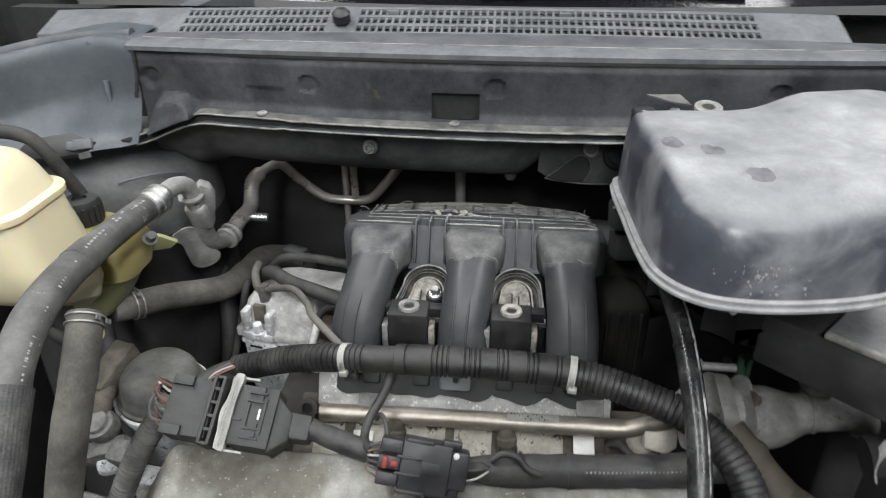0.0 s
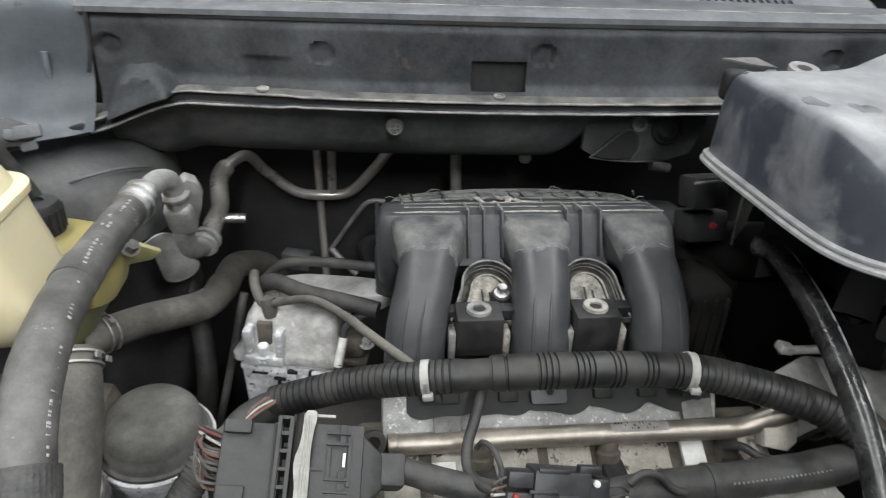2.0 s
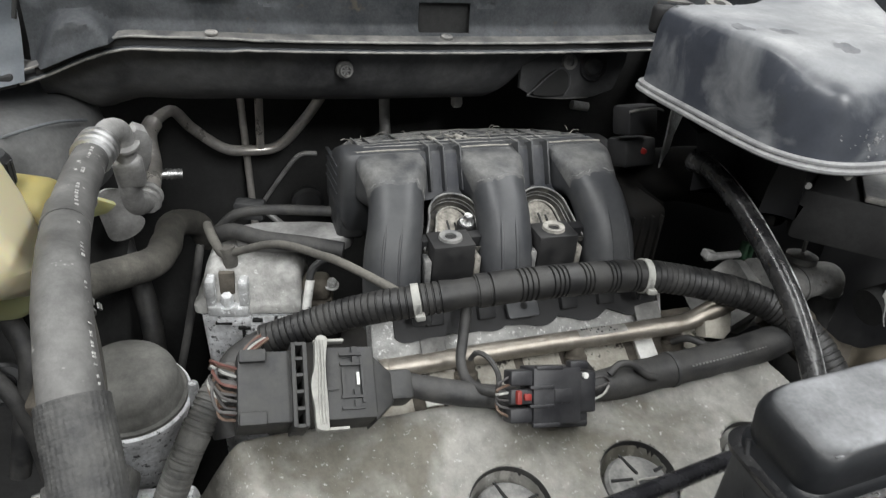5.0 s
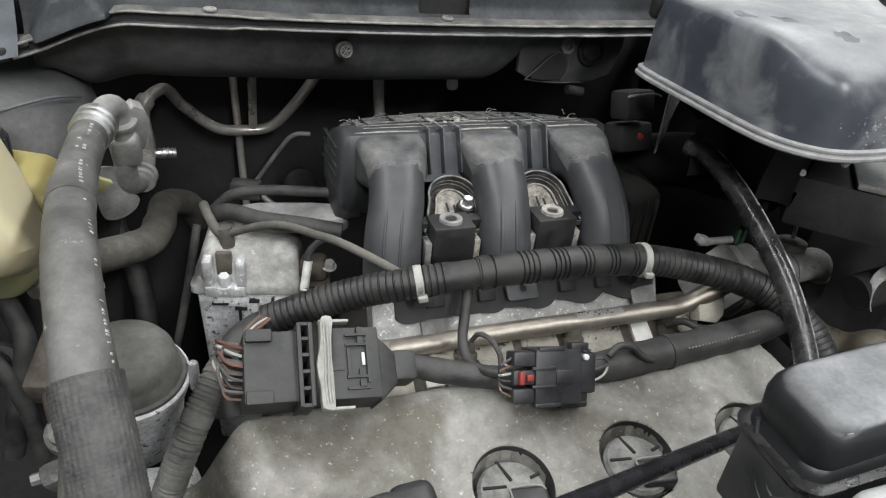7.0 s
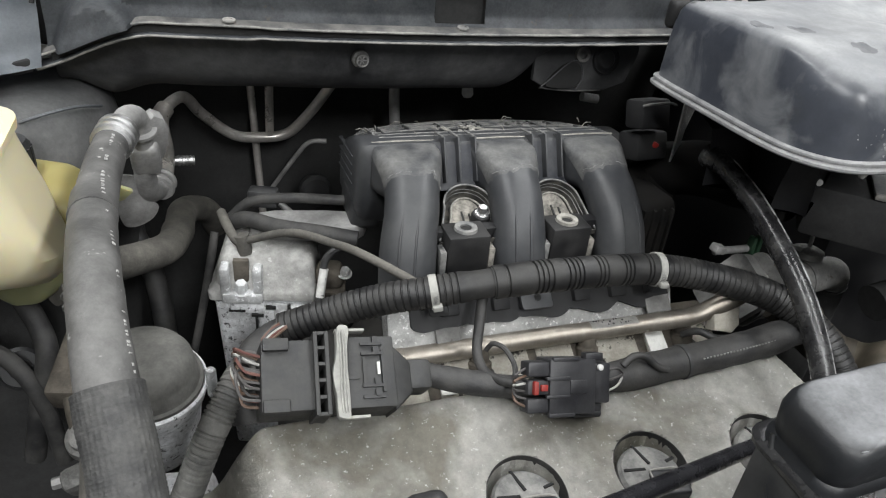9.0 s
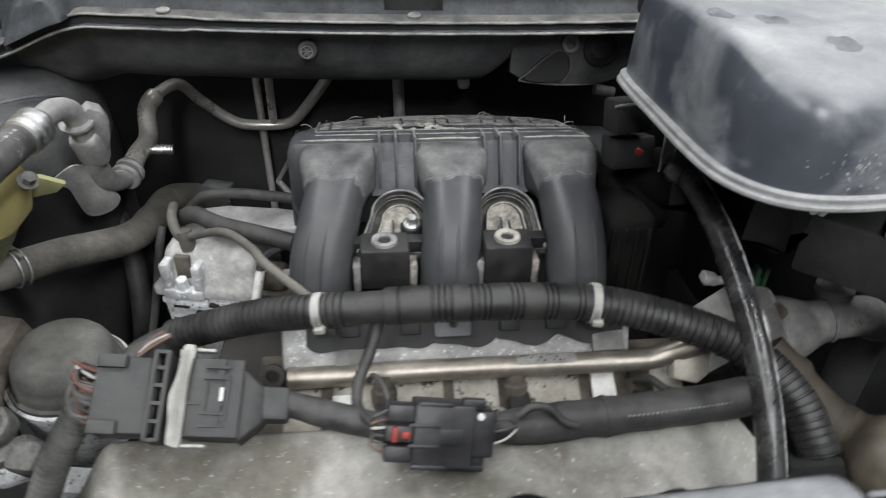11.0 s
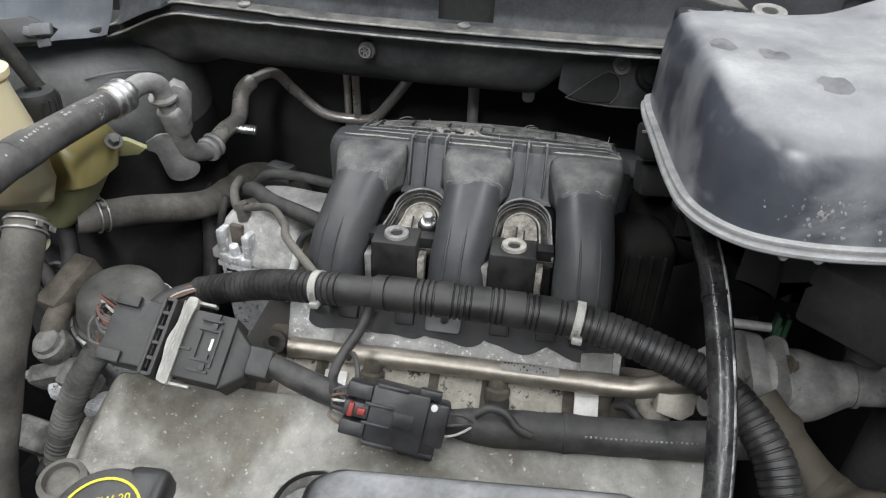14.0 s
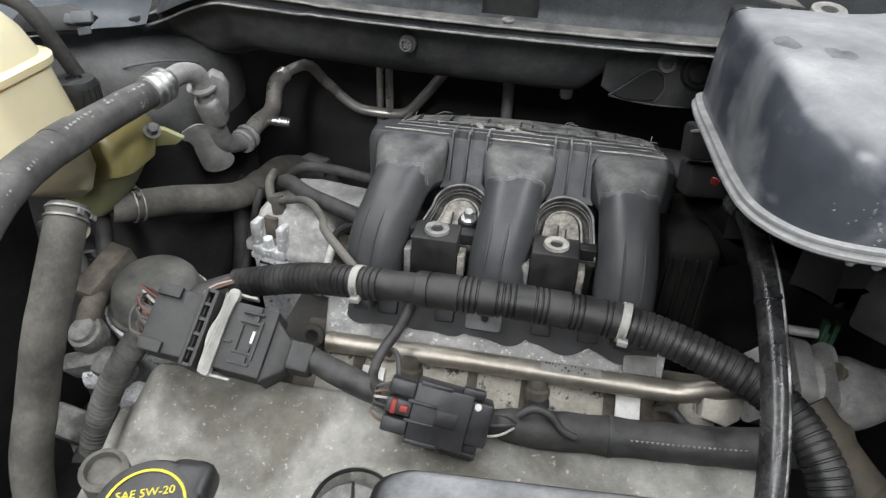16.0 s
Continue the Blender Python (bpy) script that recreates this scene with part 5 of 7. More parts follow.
    ax = frame_of((1, 0, 0), (0, 0.75, 0.66))
    out = rrect(-0.016, 0.014, -0.010, 0.012, 0.003, 3)
    plate(bm, out, (-0.028, 0.482, 0.991), ax, 0.003, 0.0006)
    tab = part("fixing_tab", bm, "manifold", t)
    bm = bmesh.new()
    lathe(bm, [(0.0035, 0), (0, 0)], (-0.028, 0.4818, 0.9915), ax @ Vector((0, 0, 1)), 14)
    part("hole", bm, "dark", tab)
    return t


make_manifold()

# dark lower part beside the last runner, shade included in its colour
t = thing("throttle_body", "near-black throttle body beside the manifold", "throttle body", (0.140, 0.60, 0.93))
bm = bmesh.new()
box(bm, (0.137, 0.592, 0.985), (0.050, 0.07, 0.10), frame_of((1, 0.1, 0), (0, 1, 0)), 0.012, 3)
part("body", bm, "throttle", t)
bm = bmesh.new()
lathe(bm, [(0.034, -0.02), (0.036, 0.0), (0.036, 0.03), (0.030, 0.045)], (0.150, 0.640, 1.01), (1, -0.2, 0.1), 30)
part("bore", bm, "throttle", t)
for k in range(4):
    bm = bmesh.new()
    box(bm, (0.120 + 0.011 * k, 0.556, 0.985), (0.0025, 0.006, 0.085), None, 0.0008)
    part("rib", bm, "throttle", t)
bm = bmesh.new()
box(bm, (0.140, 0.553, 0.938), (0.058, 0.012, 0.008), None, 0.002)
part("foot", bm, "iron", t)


def make_rail():
    t = thing("fuel_rail", "dull nickel-plated fuel rail above the cylinder head", "fuel rail", (0, 0.465, 0.95))
    bm = bmesh.new()
    tube(bm, [(-0.158, 0.470, 0.951), (-0.06, 0.468, 0.955), (0.04, 0.465, 0.958), (0.118, 0.462, 0.961), (0.140, 0.461, 0.965), (0.162, 0.459, 0.977), (0.182, 0.457, 0.990)],
         lambda f: 0.0088 + 0.0012 * smooth01((f - 0.86) / 0.1), 22)
    part("pipe", bm, "rail", t)
    bm = bmesh.new()
    lathe(bm, [(0.0, -0.002), (0.0094, 0), (0.0094, 0.006), (0.0088, 0.007)], (-0.160, 0.470, 0.951), (1, 0, 0.03), 20)
    part("end_cap", bm, "rail", t)
    m = frame_of((1, 0, 0.03), (0, 0.7, 0.7))
    for x, w in ((-0.112, 0.022), (0.100, 0.026)):
        bm = bmesh.new()
        box(bm, (x, 0.4765, 0.9680 + x * 0.03), (w, 0.016, 0.0022), m, 0.0006)
        part("saddle", bm, "outlet_grey", t, "dull bent saddle plate")
    # worn paper label with unreadable bars
    bm = bmesh.new()
    rows = [[bm.verts.new((x, 0.4648 - (x - 0.046) * 0.03 - 0.0091 * math.cos(radians(a)), 0.9583 + (x - 0.046) * 0.03 + 0.0091 * math.sin(radians(a)))) for a in range(48, 118, 10)] for x in span(0.022, 0.070, 6)]
    for p, q in zip(rows, rows[1:]):
        for k in range(len(p) - 1):
            bm.faces.new((p[k], q[k], q[k + 1], p[k + 1]))
    bmesh.ops.solidify(bm, geom=list(bm.faces), thickness=0.0003)
    tag = part("paper_label", bm, "tag_grey", t, "worn grey paper label")
    rnd = random.Random(5)
    bm = bmesh.new()
    for k in range(16):
        a = radians(rnd.choice((66, 84, 100)))
        box(bm, (0.026 + 0.0026 * k, 0.4648 - 0.0094 * math.cos(a), 0.9583 + 0.0094 * math.sin(a)), (rnd.choice((0.0008, 0.0016)), 0.0014, 0.0006), frame_of((1, -0.03, 0.03), (0, math.sin(a), math.cos(a))))
    tagged(part("label_print", bm, "plastic", tag, "dark unreadable printed bars"), kind="stuff")
    for x in (-0.085, 0.022, 0.126):
        bm = bmesh.new()
        lathe(bm, [(0.0085, 0.012), (0.0085, 0.0), (0.0105, -0.002), (0.0105, -0.014), (0.0070, -0.016), (0.0070, -0.040)], (x, 0.462, 0.944), (0, 0.35, 0.94), 20)
        part("injector", bm, "iron", t, "dark fuel injector")
        bm = bmesh.new()
        box(bm, (x + 0.002, 0.446, 0.932), (0.018, 0.020, 0.014), None, 0.002)
        part("injector_plug", bm, "conn", t)
    return t


make_rail()


def white_tag(x, y, z):
    bm = bmesh.new()
    m = frame_of((1, 0, 0), (0, 0.86, 0.5))
    box(bm, (x, y, z), (0.0195, 0.022, 0.003), m, 0.0005)
    return tagged(part("white_label", bm, "white"), "small white paper label stuck below the fuel rail", "label", group="labels below the fuel rail")


white_tag(0.0955, 0.4580, 0.9395)
white_tag(-0.116, 0.450, 0.9345)


# ---------------------------------------------------------------- looms and plugs
LOOM = [(-0.252, 0.499, 0.976), (-0.188, 0.489, 1.000), (-0.134, 0.474, 1.016), (-0.040, 0.464, 1.027), (0.072, 0.467, 1.020), (0.140, 0.451, 1.011), (0.188, 0.428, 1.000), (0.213, 0.396, 0.984), (0.222, 0.372, 0.966), (0.2245, 0.363, 0.957)]


def band(bm, path, f, r, w, thick=0.0012):
    """A strap round a loom at a share of its length."""
    pts = even(spline(path, 20), 0.001)
    k = round(f * (len(pts) - 1))
    ax = (pts[k + 1] - pts[k - 1]).normalized()
    lathe(bm, [(r, -w / 2), (r + thick, -w / 2), (r + thick, w / 2), (r, w / 2)], pts[k], ax, 28, cap=False)
    return pts[k], ax


def share(path, x):
    pts = even(spline(path, 20), 0.001)
    k = min(range(len(pts)), key=lambda i: abs(pts[i].x - x))
    return k / (len(pts) - 1)


def make_loom():
    t = thing("wiring_loom", "black corrugated wiring loom lying across the engine", "wiring loom", (0, 0.465, 1.0))
    pts = spline(LOOM, 24)
    a = even([p for p in pts if p.x <= -0.070], 0.0006)
    b = even([p for p in pts if p.x >= -0.084], 0.0006)
    rnd = random.Random(7)
    # split conduit: broad flat ribs with narrow grooves, plain and taped at its end
    end = len(a) * 0.0006
    marks = []
    s = 0.002
    while s < end - 0.034:
        marks.append(s)
        s += 0.0056 + rnd.uniform(-0.0004, 0.0004)

    def conduit(i, s):
        r = 0.0134 - 0.0012 * smooth01((s - end + 0.036) / 0.012)
        return ring(r - (0.0013 if any(abs(s - c) < 0.00065 for c in marks) else 0.0), 20)
    bm = bmesh.new()
    sweep(bm, a, conduit)
    part("conduit", bm, "loom", t)
    # outer sleeve: smooth, with groups of deep cuts, ribbed towards its far end
    cuts = [0.012] + [c + 0.0044 * k for c, n in ((0.036, 4), (0.064, 4), (0.093, 3), (0.120, 3), (0.146, 2)) for k in range(n)] + [0.165 + 0.0056 * k for k in range(60)]

    def section(i, s):
        r = 0.0143 + 0.0003 * noise.noise(Vector((s * 60, 3, 1)))
        if any(abs(s - c) < 0.0007 for c in cuts):
            r -= 0.0016 if s < 0.16 else 0.0010
        return ring(r - (0.0010 if i < 3 else 0.0), 20)
    bm = bmesh.new()
    sweep(bm, b, section)
    part("outer_sleeve", bm, "loom", t)
    for x, r in ((-0.131, 0.0132), (0.078, 0.0146)):
        bm = bmesh.new()
        p, ax = band(bm, LOOM, share(LOOM, x), r, 0.0065)
        strap = part("strap", bm, "greywhite", t, "grey nylon strap")
        bm = bmesh.new()
        m = frame_of(ax, (0, 0, 1))
        box(bm, p + Vector((0.004, -0.006, -r - 0.002)), (0.016, 0.010, 0.007), m, 0.002)
        part("foot", bm, "plastic", strap)
        bm = bmesh.new()
        box(bm, p + Vector((0.0, -r - 0.001, -0.006)), (0.008, 0.005, 0.007), m, 0.001)
        part("buckle", bm, "greywhite", strap)
        bm = bmesh.new()
        side = ax.cross(Vector((0, 0, 1))).normalized()
        for q in span(-50, 20, 12):
            d = side * math.cos(radians(q)) + Vector((0, 0, 1)) * math.sin(radians(q))
            if d.y > 0:
                d -= 2 * side * d.dot(side)
            box(bm, p + d * (r + 0.0013), (0.0034, 0.0008, 0.0008), frame_of(ax, d.cross(ax)))
        tagged(part("teeth", bm, "clamp", strap, "fine moulded teeth"), kind="stuff")
    # tape where the branch leaves
    bm = bmesh.new()
    tube(bm, [p for p in pts if -0.098 <= p.x <= -0.076][::3], 0.0118, 18)
    part("tape", bm, "tape", t)
    # branch cable
    bm = bmesh.new()
    tube(bm, [(-0.087, 0.472, 1.016), (-0.089, 0.466, 1.002), (-0.095, 0.452, 0.990), (-0.103, 0.432, 0.982), (-0.104, 0.413, 0.979), (-0.098, 0.397, 0.982), (-0.090, 0.387, 0.986), (-0.080, 0.379, 0.988)],
         lambda f: 0.0048 - 0.0012 * f, 12)
    part("branch", bm, "tape", t)
    bm = bmesh.new()
    tube(bm, [(-0.096, 0.430, 0.984), (-0.092, 0.428, 0.992), (-0.086, 0.418, 0.994), (-0.082, 0.405, 0.988), (-0.084, 0.396, 0.982)], 0.0022, 8)
    part("twig", bm, "tape", t)
    return t


make_loom()

LOWER = [(-0.158, 0.414, 0.985), (-0.113, 0.404, 0.975), (-0.064, 0.392, 0.972), (0.010, 0.394, 0.968), (0.060, 0.398, 0.968), (0.112, 0.400, 0.970), (0.165, 0.404, 0.972), (0.205, 0.410, 0.974), (0.235, 0.42, 0.97)]


def make_lower_loom():
    t = thing("tape_loom", "tape-wrapped black wiring loom resting on the valve cover", "wiring loom", (0, 0.395, 0.958))
    bm = bmesh.new()
    tube(bm, LOWER, lambda f: 0.0095 + 0.0045 * smooth01((f - 0.35) / 0.12), 18, wob=0.08)
    part("wrapped_body", bm, "tape", t)
    bm = bmesh.new()
    band(bm, LOWER, share(LOWER, 0.075), 0.0143, 0.003, 0.001)
    part("cable_tie", bm, "plastic", t)
    path = even(spline(LOWER), 0.0035)
    bm = bmesh.new()
    for p, q in zip(path, path[1:]):
        if 0.085 < p.x < 0.165:
            box(bm, (p + q) / 2 + Vector((0, -0.0105, 0.0092)), (0.0016, 0.0012, 0.0010), frame_of(q - p, (0, 0, 1)))
    tagged(part("stitching", bm, "clamp", t, "worn dotted seam in the tape"), kind="stuff")
    bm = bmesh.new()
    tube(bm, [(0.008, 0.389, 0.984), (0.018, 0.392, 0.990), (0.030, 0.391, 0.988), (0.040, 0.386, 0.980), (0.050, 0.385, 0.976)], 0.0030, 10)
    part("branch", bm, "tape", t)
    bm = bmesh.new()
    tube(bm, [(0.118, 0.452, 0.950), (0.124, 0.440, 0.962), (0.133, 0.425, 0.964), (0.140, 0.410, 0.976)], 0.0035, 10)
    part("branch", bm, "tape", t)
    return t


make_lower_loom()


def wires(parent, pts_list, r=0.0011):
    for mat, pts in pts_list:
        bm = bmesh.new()
        tube(bm, pts, r, 6, step=0.003)
        part("wire", bm, mat, parent)


def make_big_plug():
    t = thing("loom_connector", "large black multi-way connector with grey locking lever", "connector", (-0.22, 0.40, 0.965))
    A = frame_of((1, -0.01, -0.12), (0.10, 0.82, 0.56))       # along, up the face, out of the face
    A.col[1] *= 0.90
    O = Vector((-0.2255, 0.4028, 1.0070))

    def P(u, v, n=0.0):
        return O + A @ Vector((u, v, n))
    bm = bmesh.new()
    box(bm, P(-0.030, 0.0, -0.018), (0.040, 0.056, 0.036), A, 0.0015)
    body = part("plug_body", bm, "conn", t)
    for v in (-0.024, 0.024):
        bm = bmesh.new()
        box(bm, P(-0.040, v, 0.001), (0.018, 0.010, 0.005), A, 0.001)
        part("rail", bm, "conn", body)
    # slotted frame
    bm = bmesh.new()
    box(bm, P(-0.0125, 0, -0.012), (0.003, 0.066, 0.034), A, 0.0006)
    box(bm, P(-0.0045, 0, -0.012), (0.003, 0.066, 0.034), A, 0.0006)
    for v in (-0.032, -0.019, -0.006, 0.007, 0.020, 0.032):
        box(bm, P(-0.0085, v, -0.010), (0.008, 0.0026, 0.028), A)
    part("slotted_frame", bm, "conn", t)
    # lever
    bm = bmesh.new()
    loop = [(-0.0040, -0.035), (0.0036, -0.037), (0.0046, -0.030), (0.0046, -0.010), (0.0042, 0.008), (0.0050, 0.022), (0.0066, 0.036), (0.0020, 0.0385), (-0.0018, 0.036), (-0.0026, 0.022), (-0.0040, 0.010), (-0.0062, 0.002), (-0.0060, -0.008), (-0.0046, -0.018), (-0.0044, -0.028)]
    out = [(p.x, p.y) for p in spline([(u, v, 0) for u, v in loop + loop[:1]], 3)][:-1]
    plate(bm, out, P(0.0055, 0, 0.004), A, 0.008, 0.0006)
    lever = part("lever", bm, "greywhite", t, "grey plastic locking lever")
    for du in (-0.0016, 0.0006, 0.0026):
        bm = bmesh.new()
        tube(bm, [P(0.0055 + du + 0.0006 * math.sin(v * 90), v, 0.0081) for v in span(-0.033, 0.033, 8)], 0.0005, 6)
        part("ridge", bm, "greywhite", lever)
    for v in (-0.035, 0.0355):
        bm = bmesh.new()
        box(bm, P(0.014, v, -0.004), (0.022, 0.0024, 0.008), A, 0.0006)
        part("lever_arm", bm, "greywhite", lever)
    # receptacle
    bm = bmesh.new()
    box(bm, P(0.0275, 0, -0.016), (0.036, 0.058, 0.036), A, 0.0015)
    box(bm, P(0.0525, -0.004, -0.018), (0.016, 0.056, 0.032), A, 0.002, taper=(0.45, 0.7))
    rec = part("receptacle", bm, "conn", t)
    bm = bmesh.new()
    for v in (-0.021, -0.012, 0.014, 0.022):
        box(bm, P(0.028, v, 0.003), (0.016, 0.0022, 0.003), A)
        box(bm, P(0.031, v + 0.003, 0.003), (0.004, 0.006, 0.003), A)
    box(bm, P(0.022, 0, 0.0028), (0.0022, 0.022, 0.0025), A)
    box(bm, P(0.036, 0, 0.0028), (0.0022, 0.034, 0.0025), A)
    box(bm, P(0.013, -0.005, 0.0025), (0.010, 0.0022, 0.002), A)
    part("latch_ribs", bm, "conn", rec)
    bm = bmesh.new()
    box(bm, P(0.0325, 0.002, 0.0032), (0.0019, 0.010, 0.002), A)
    part("pale_insert", bm, "white", rec)
    # boot at its end
    bm = bmesh.new()
    box(bm, P(0.064, -0.001, -0.020), (0.026, 0.026, 0.026), A, 0.004)
    part("boot", bm, "conn", t)
    # wires
    rnd = random.Random(3)
    lst = []
    cols = ["w_dark", "w_tan", "w_red", "w_dark", "w_white", "w_tan", "w_dark", "w_dark", "w_red", "w_tan", "w_dark", "w_white", "w_dark", "w_tan", "w_dark", "w_red", "w_dark", "w_tan"]
    for k, c in enumerate(cols):
        v = 0.021 - 0.0024 * k
        n = -0.010 + rnd.uniform(-0.010, 0.006)
        e = P(-0.050, v, n)
        bend = P(-0.058 - rnd.uniform(0, 0.005), v + 0.004, n - 0.001)
        back = P(-0.062 - rnd.uniform(0, 0.006), v * 0.5 + 0.016, n - 0.004)
        lst.append((c, [e, bend, back, Vector((-0.281 + rnd.uniform(-0.005, 0.005), 0.452 + rnd.uniform(-0.005, 0.005), 0.976)), Vector((-0.276, 0.470, 0.970))]))
    for k, c in enumerate(["w_tan", "w_red", "w_white", "w_dark", "w_red", "w_tan", "w_dark"]):
        d = 0.0022 * (k - 3)
        lst.append((c, [Vector((-0.270, 0.476 + d, 0.982)), Vector((-0.262, 0.483 + d, 0.987 - abs(d) * 0.4)), Vector((-0.252, 0.491 + d, 0.986)), Vector((-0.242, 0.497, 0.984))]))
    wires(t, lst)
    return t


make_big_plug()

hose_thing("loom_bend", "tape-wrapped wiring bundle curving behind the connector",
           [(-0.240, 0.505, 0.968), (-0.262, 0.494, 0.972), (-0.280, 0.474, 0.968), (-0.287, 0.455, 0.955), (-0.285, 0.44, 0.935)], 0.0125, "tape", wob=0.08, category="wiring loom")
SIDE = [(-0.280, 0.462, 0.975), (-0.293, 0.435, 0.980), (-0.314, 0.412, 0.952), (-0.332, 0.398, 0.915), (-0.346, 0.392, 0.880), (-0.352, 0.388, 0.858)]
t = thing("side_loom", "dusty taped wiring loom running down beside the valve cover", "wiring loom", SIDE[0])
path = even(spline(SIDE), 0.0008)
rnd = random.Random(8)
grooves = []
f = 0.026
while f < len(path) * 0.0008:
    grooves.append(f)
    f += rnd.choice((0.0030, 0.0034, 0.0034, 0.0046, 0.0110))
bm = bmesh.new()
sweep(bm, path, lambda i, s: ring(0.0114 + 0.0005 * noise.noise(Vector((s * 80, 1, 4))) - (0.0014 if any(abs(s - g) < 0.0008 for g in grooves) else 0.0), 20))
part("wrap", bm, "grey_wrap", t)
bm = bmesh.new()
box(bm, (-0.350, 0.384, 0.852), (0.030, 0.020, 0.016), frame_of((1, 0.1, 0.1), (0, -0.4, 1)), 0.003)
box(bm, (-0.333, 0.383, 0.854), (0.012, 0.014, 0.010), frame_of((1, 0.1, 0.1), (0, -0.4, 1)), 0.002)
part("end_plug", bm, "conn", t, "small dark end plug")

t = thing("front_bracket", "rough cast aluminium bracket beside the valve cover", "bracket", (-0.39, 0.42, 0.70))
bm = bmesh.new()
box(bm, (-0.392, 0.420, 0.842), (0.062, 0.030, 0.030), frame_of((1, -0.25, 0.1), (0, -0.5, 1)), 0.006)
part("top_web", bm, "cast_dirty", t)
bm = bmesh.new()
box(bm, (-0.388, 0.428, 0.765), (0.040, 0.022, 0.14), None, 0.005)
part("leg", bm, "cast_dirty", t)


def make_small_plug():
    t = thing("small_connector", "small black connector with a red locking tab", "connector", (-0.043, 0.377, 0.962))
    A = frame_of((1, 0, -0.16), (0.17, 0.55, 0.82))
    A.col[0] *= 1.15
    A.col[1] *= 1.06
    O = Vector((-0.0480, 0.3745, 0.9855))

    def P(u, v, n=0.0):
        return O + A @ Vector((u, v, n))
    bm = bmesh.new()
    box(bm, P(0.002, 0, -0.010), (0.036, 0.040, 0.024), A, 0.0015)
    body = part("housing", bm, "conn_clean", t)
    bm = bmesh.new()
    for v, u in ((0.020, 0.0), (-0.020, -0.002)):
        box(bm, P(u - 0.004, v, 0.0005), (0.020, 0.003, 0.004), A, 0.0006)
    box(bm, P(-0.010, 0.0065, 0.0022), (0.018, 0.0022, 0.003), A, 0.0004)
    box(bm, P(-0.010, -0.0065, 0.0022), (0.018, 0.0022, 0.003), A, 0.0004)
    box(bm, P(0.006, 0.0, 0.0020), (0.013, 0.0100, 0.0016), A, 0.0004)
    part("guide_ribs", bm, "conn_clean", body)
    bm = bmesh.new()
    lathe(bm, [(0.0036, -0.012), (0.0036, 0.012), (0.0024, 0.013)], P(0.018, -0.021, -0.008), A @ Vector((1, 0, 0)), 12)
    part("round_lug", bm, "conn_clean", body)
    bm = bmesh.new()
    box(bm, P(0.019, 0.0215, -0.003), (0.014, 0.006, 0.008), A, 0.001)
    part("side_lug", bm, "conn_clean", body)
    for v in (-0.013, 0.0, 0.013):
        bm = bmesh.new()
        box(bm, P(-0.024, v, -0.006), (0.016, 0.0105, 0.014), A, 0.0015)
        part("sleeve", bm, "conn_clean", body)
    bm = bmesh.new()
    box(bm, P(0.026, 0.002, -0.010), (0.014, 0.030, 0.020), A, 0.002)
    box(bm, P(0.022, -0.016, -0.010), (0.014, 0.008, 0.012), A, 0.002)
    part("mate", bm, "conn_clean", t)
    bm = bmesh.new()
    box(bm, P(-0.0270, 0.0, 0.0020), (0.0036, 0.0095, 0.005), A, 0.001)
    box(bm, P(-0.0205, 0.0, 0.0020), (0.0050, 0.0045, 0.003), A, 0.0005)
    part("lock_tab", bm, "red", t, "red locking tab")
    bm = bmesh.new()
    lathe(bm, [(0.0024, -0.001), (0.0024, 0.0012), (0.0, 0.0016)], P(0.023, 0.014, 0.0020), A @ Vector((0, 0, 1)), 14)
    part("paint_dot", bm, "white", t, "white dot of paint")
    lst = []
    for k, c in enumerate(["w_dark", "w_tan", "w_white", "w_dark", "w_dark", "w_tan"]):
        v = 0.014 - 0.0056 * k
        lst.append((c, [P(-0.031, v, -0.004), P(-0.040, v * 0.6, -0.003), Vector((-0.090, 0.386, 0.986))]))
    for k, c in enumerate(["w_dark", "w_dark", "w_white"]):
        v = 0.010 - 0.008 * k
        lst.append((c, [P(0.031, v, -0.006), P(0.041, v * 0.8 + 0.004, -0.004), Vector((0.010, 0.388, 0.976))]))
    wires(t, lst, 0.0010)
    return t


make_small_plug()


# ---------------------------------------------------------------- valve cover
WELL_R = 0.0312
WELLS = [(-0.208, 0.326), (-0.096, 0.324), (0.010, 0.325), (0.118, 0.322)]


def cover_z(x, y):
    z = 0.951 + 0.30 * (y - 0.38)
    if y < 0.26:
        z -= 0.9 * (0.26 - y) ** 1.3
    z -= 0.055 * smooth01((-0.273 - x) / 0.047) + 0.25 * max(0, -0.300 - x)
    z -= 0.05 * smooth01((x - 0.176 - 0.022 * smooth01((0.41 - y) / 0.06)) / 0.020)
    z -= 0.045 * smooth01((y - 0.405) / 0.016)
    z += 0.003 * smooth01((y - 0.37) / 0.02) + 0.0008 * noise.noise(Vector((x * 30, y * 30, 0)))
    for wx, wy in WELLS[1:]:
        d = math.hypot(x - wx, y - wy)
        z -= 0.040 * (d < WELL_R - 0.0014)
    return z


def make_cover():
    t = thing("valve_cover", "stained pale grey magnesium valve cover", "valve cover", (-0.05, 0.30, 0.88))
    bm = bmesh.new()
    grid(bm, span(-0.325, 0.219, 236), span(0.12, 0.421, 130), cover_z)
    # the sheet's points beside a well go onto its circle
    for v in bm.verts:
        for wx, wy in WELLS[1:]:
            d = math.hypot(v.co.x - wx, v.co.y - wy)
            if abs(d - WELL_R) < 0.0014:
                k = (WELL_R + 0.0001) / d
                v.co.x, v.co.y = wx + (v.co.x - wx) * k, wy + (v.co.y - wy) * k
                v.co.z = cover_z(v.co.x, v.co.y) - 0.0006
            elif WELL_R < d < WELL_R + 0.0034:
                v.co.z -= 0.0002
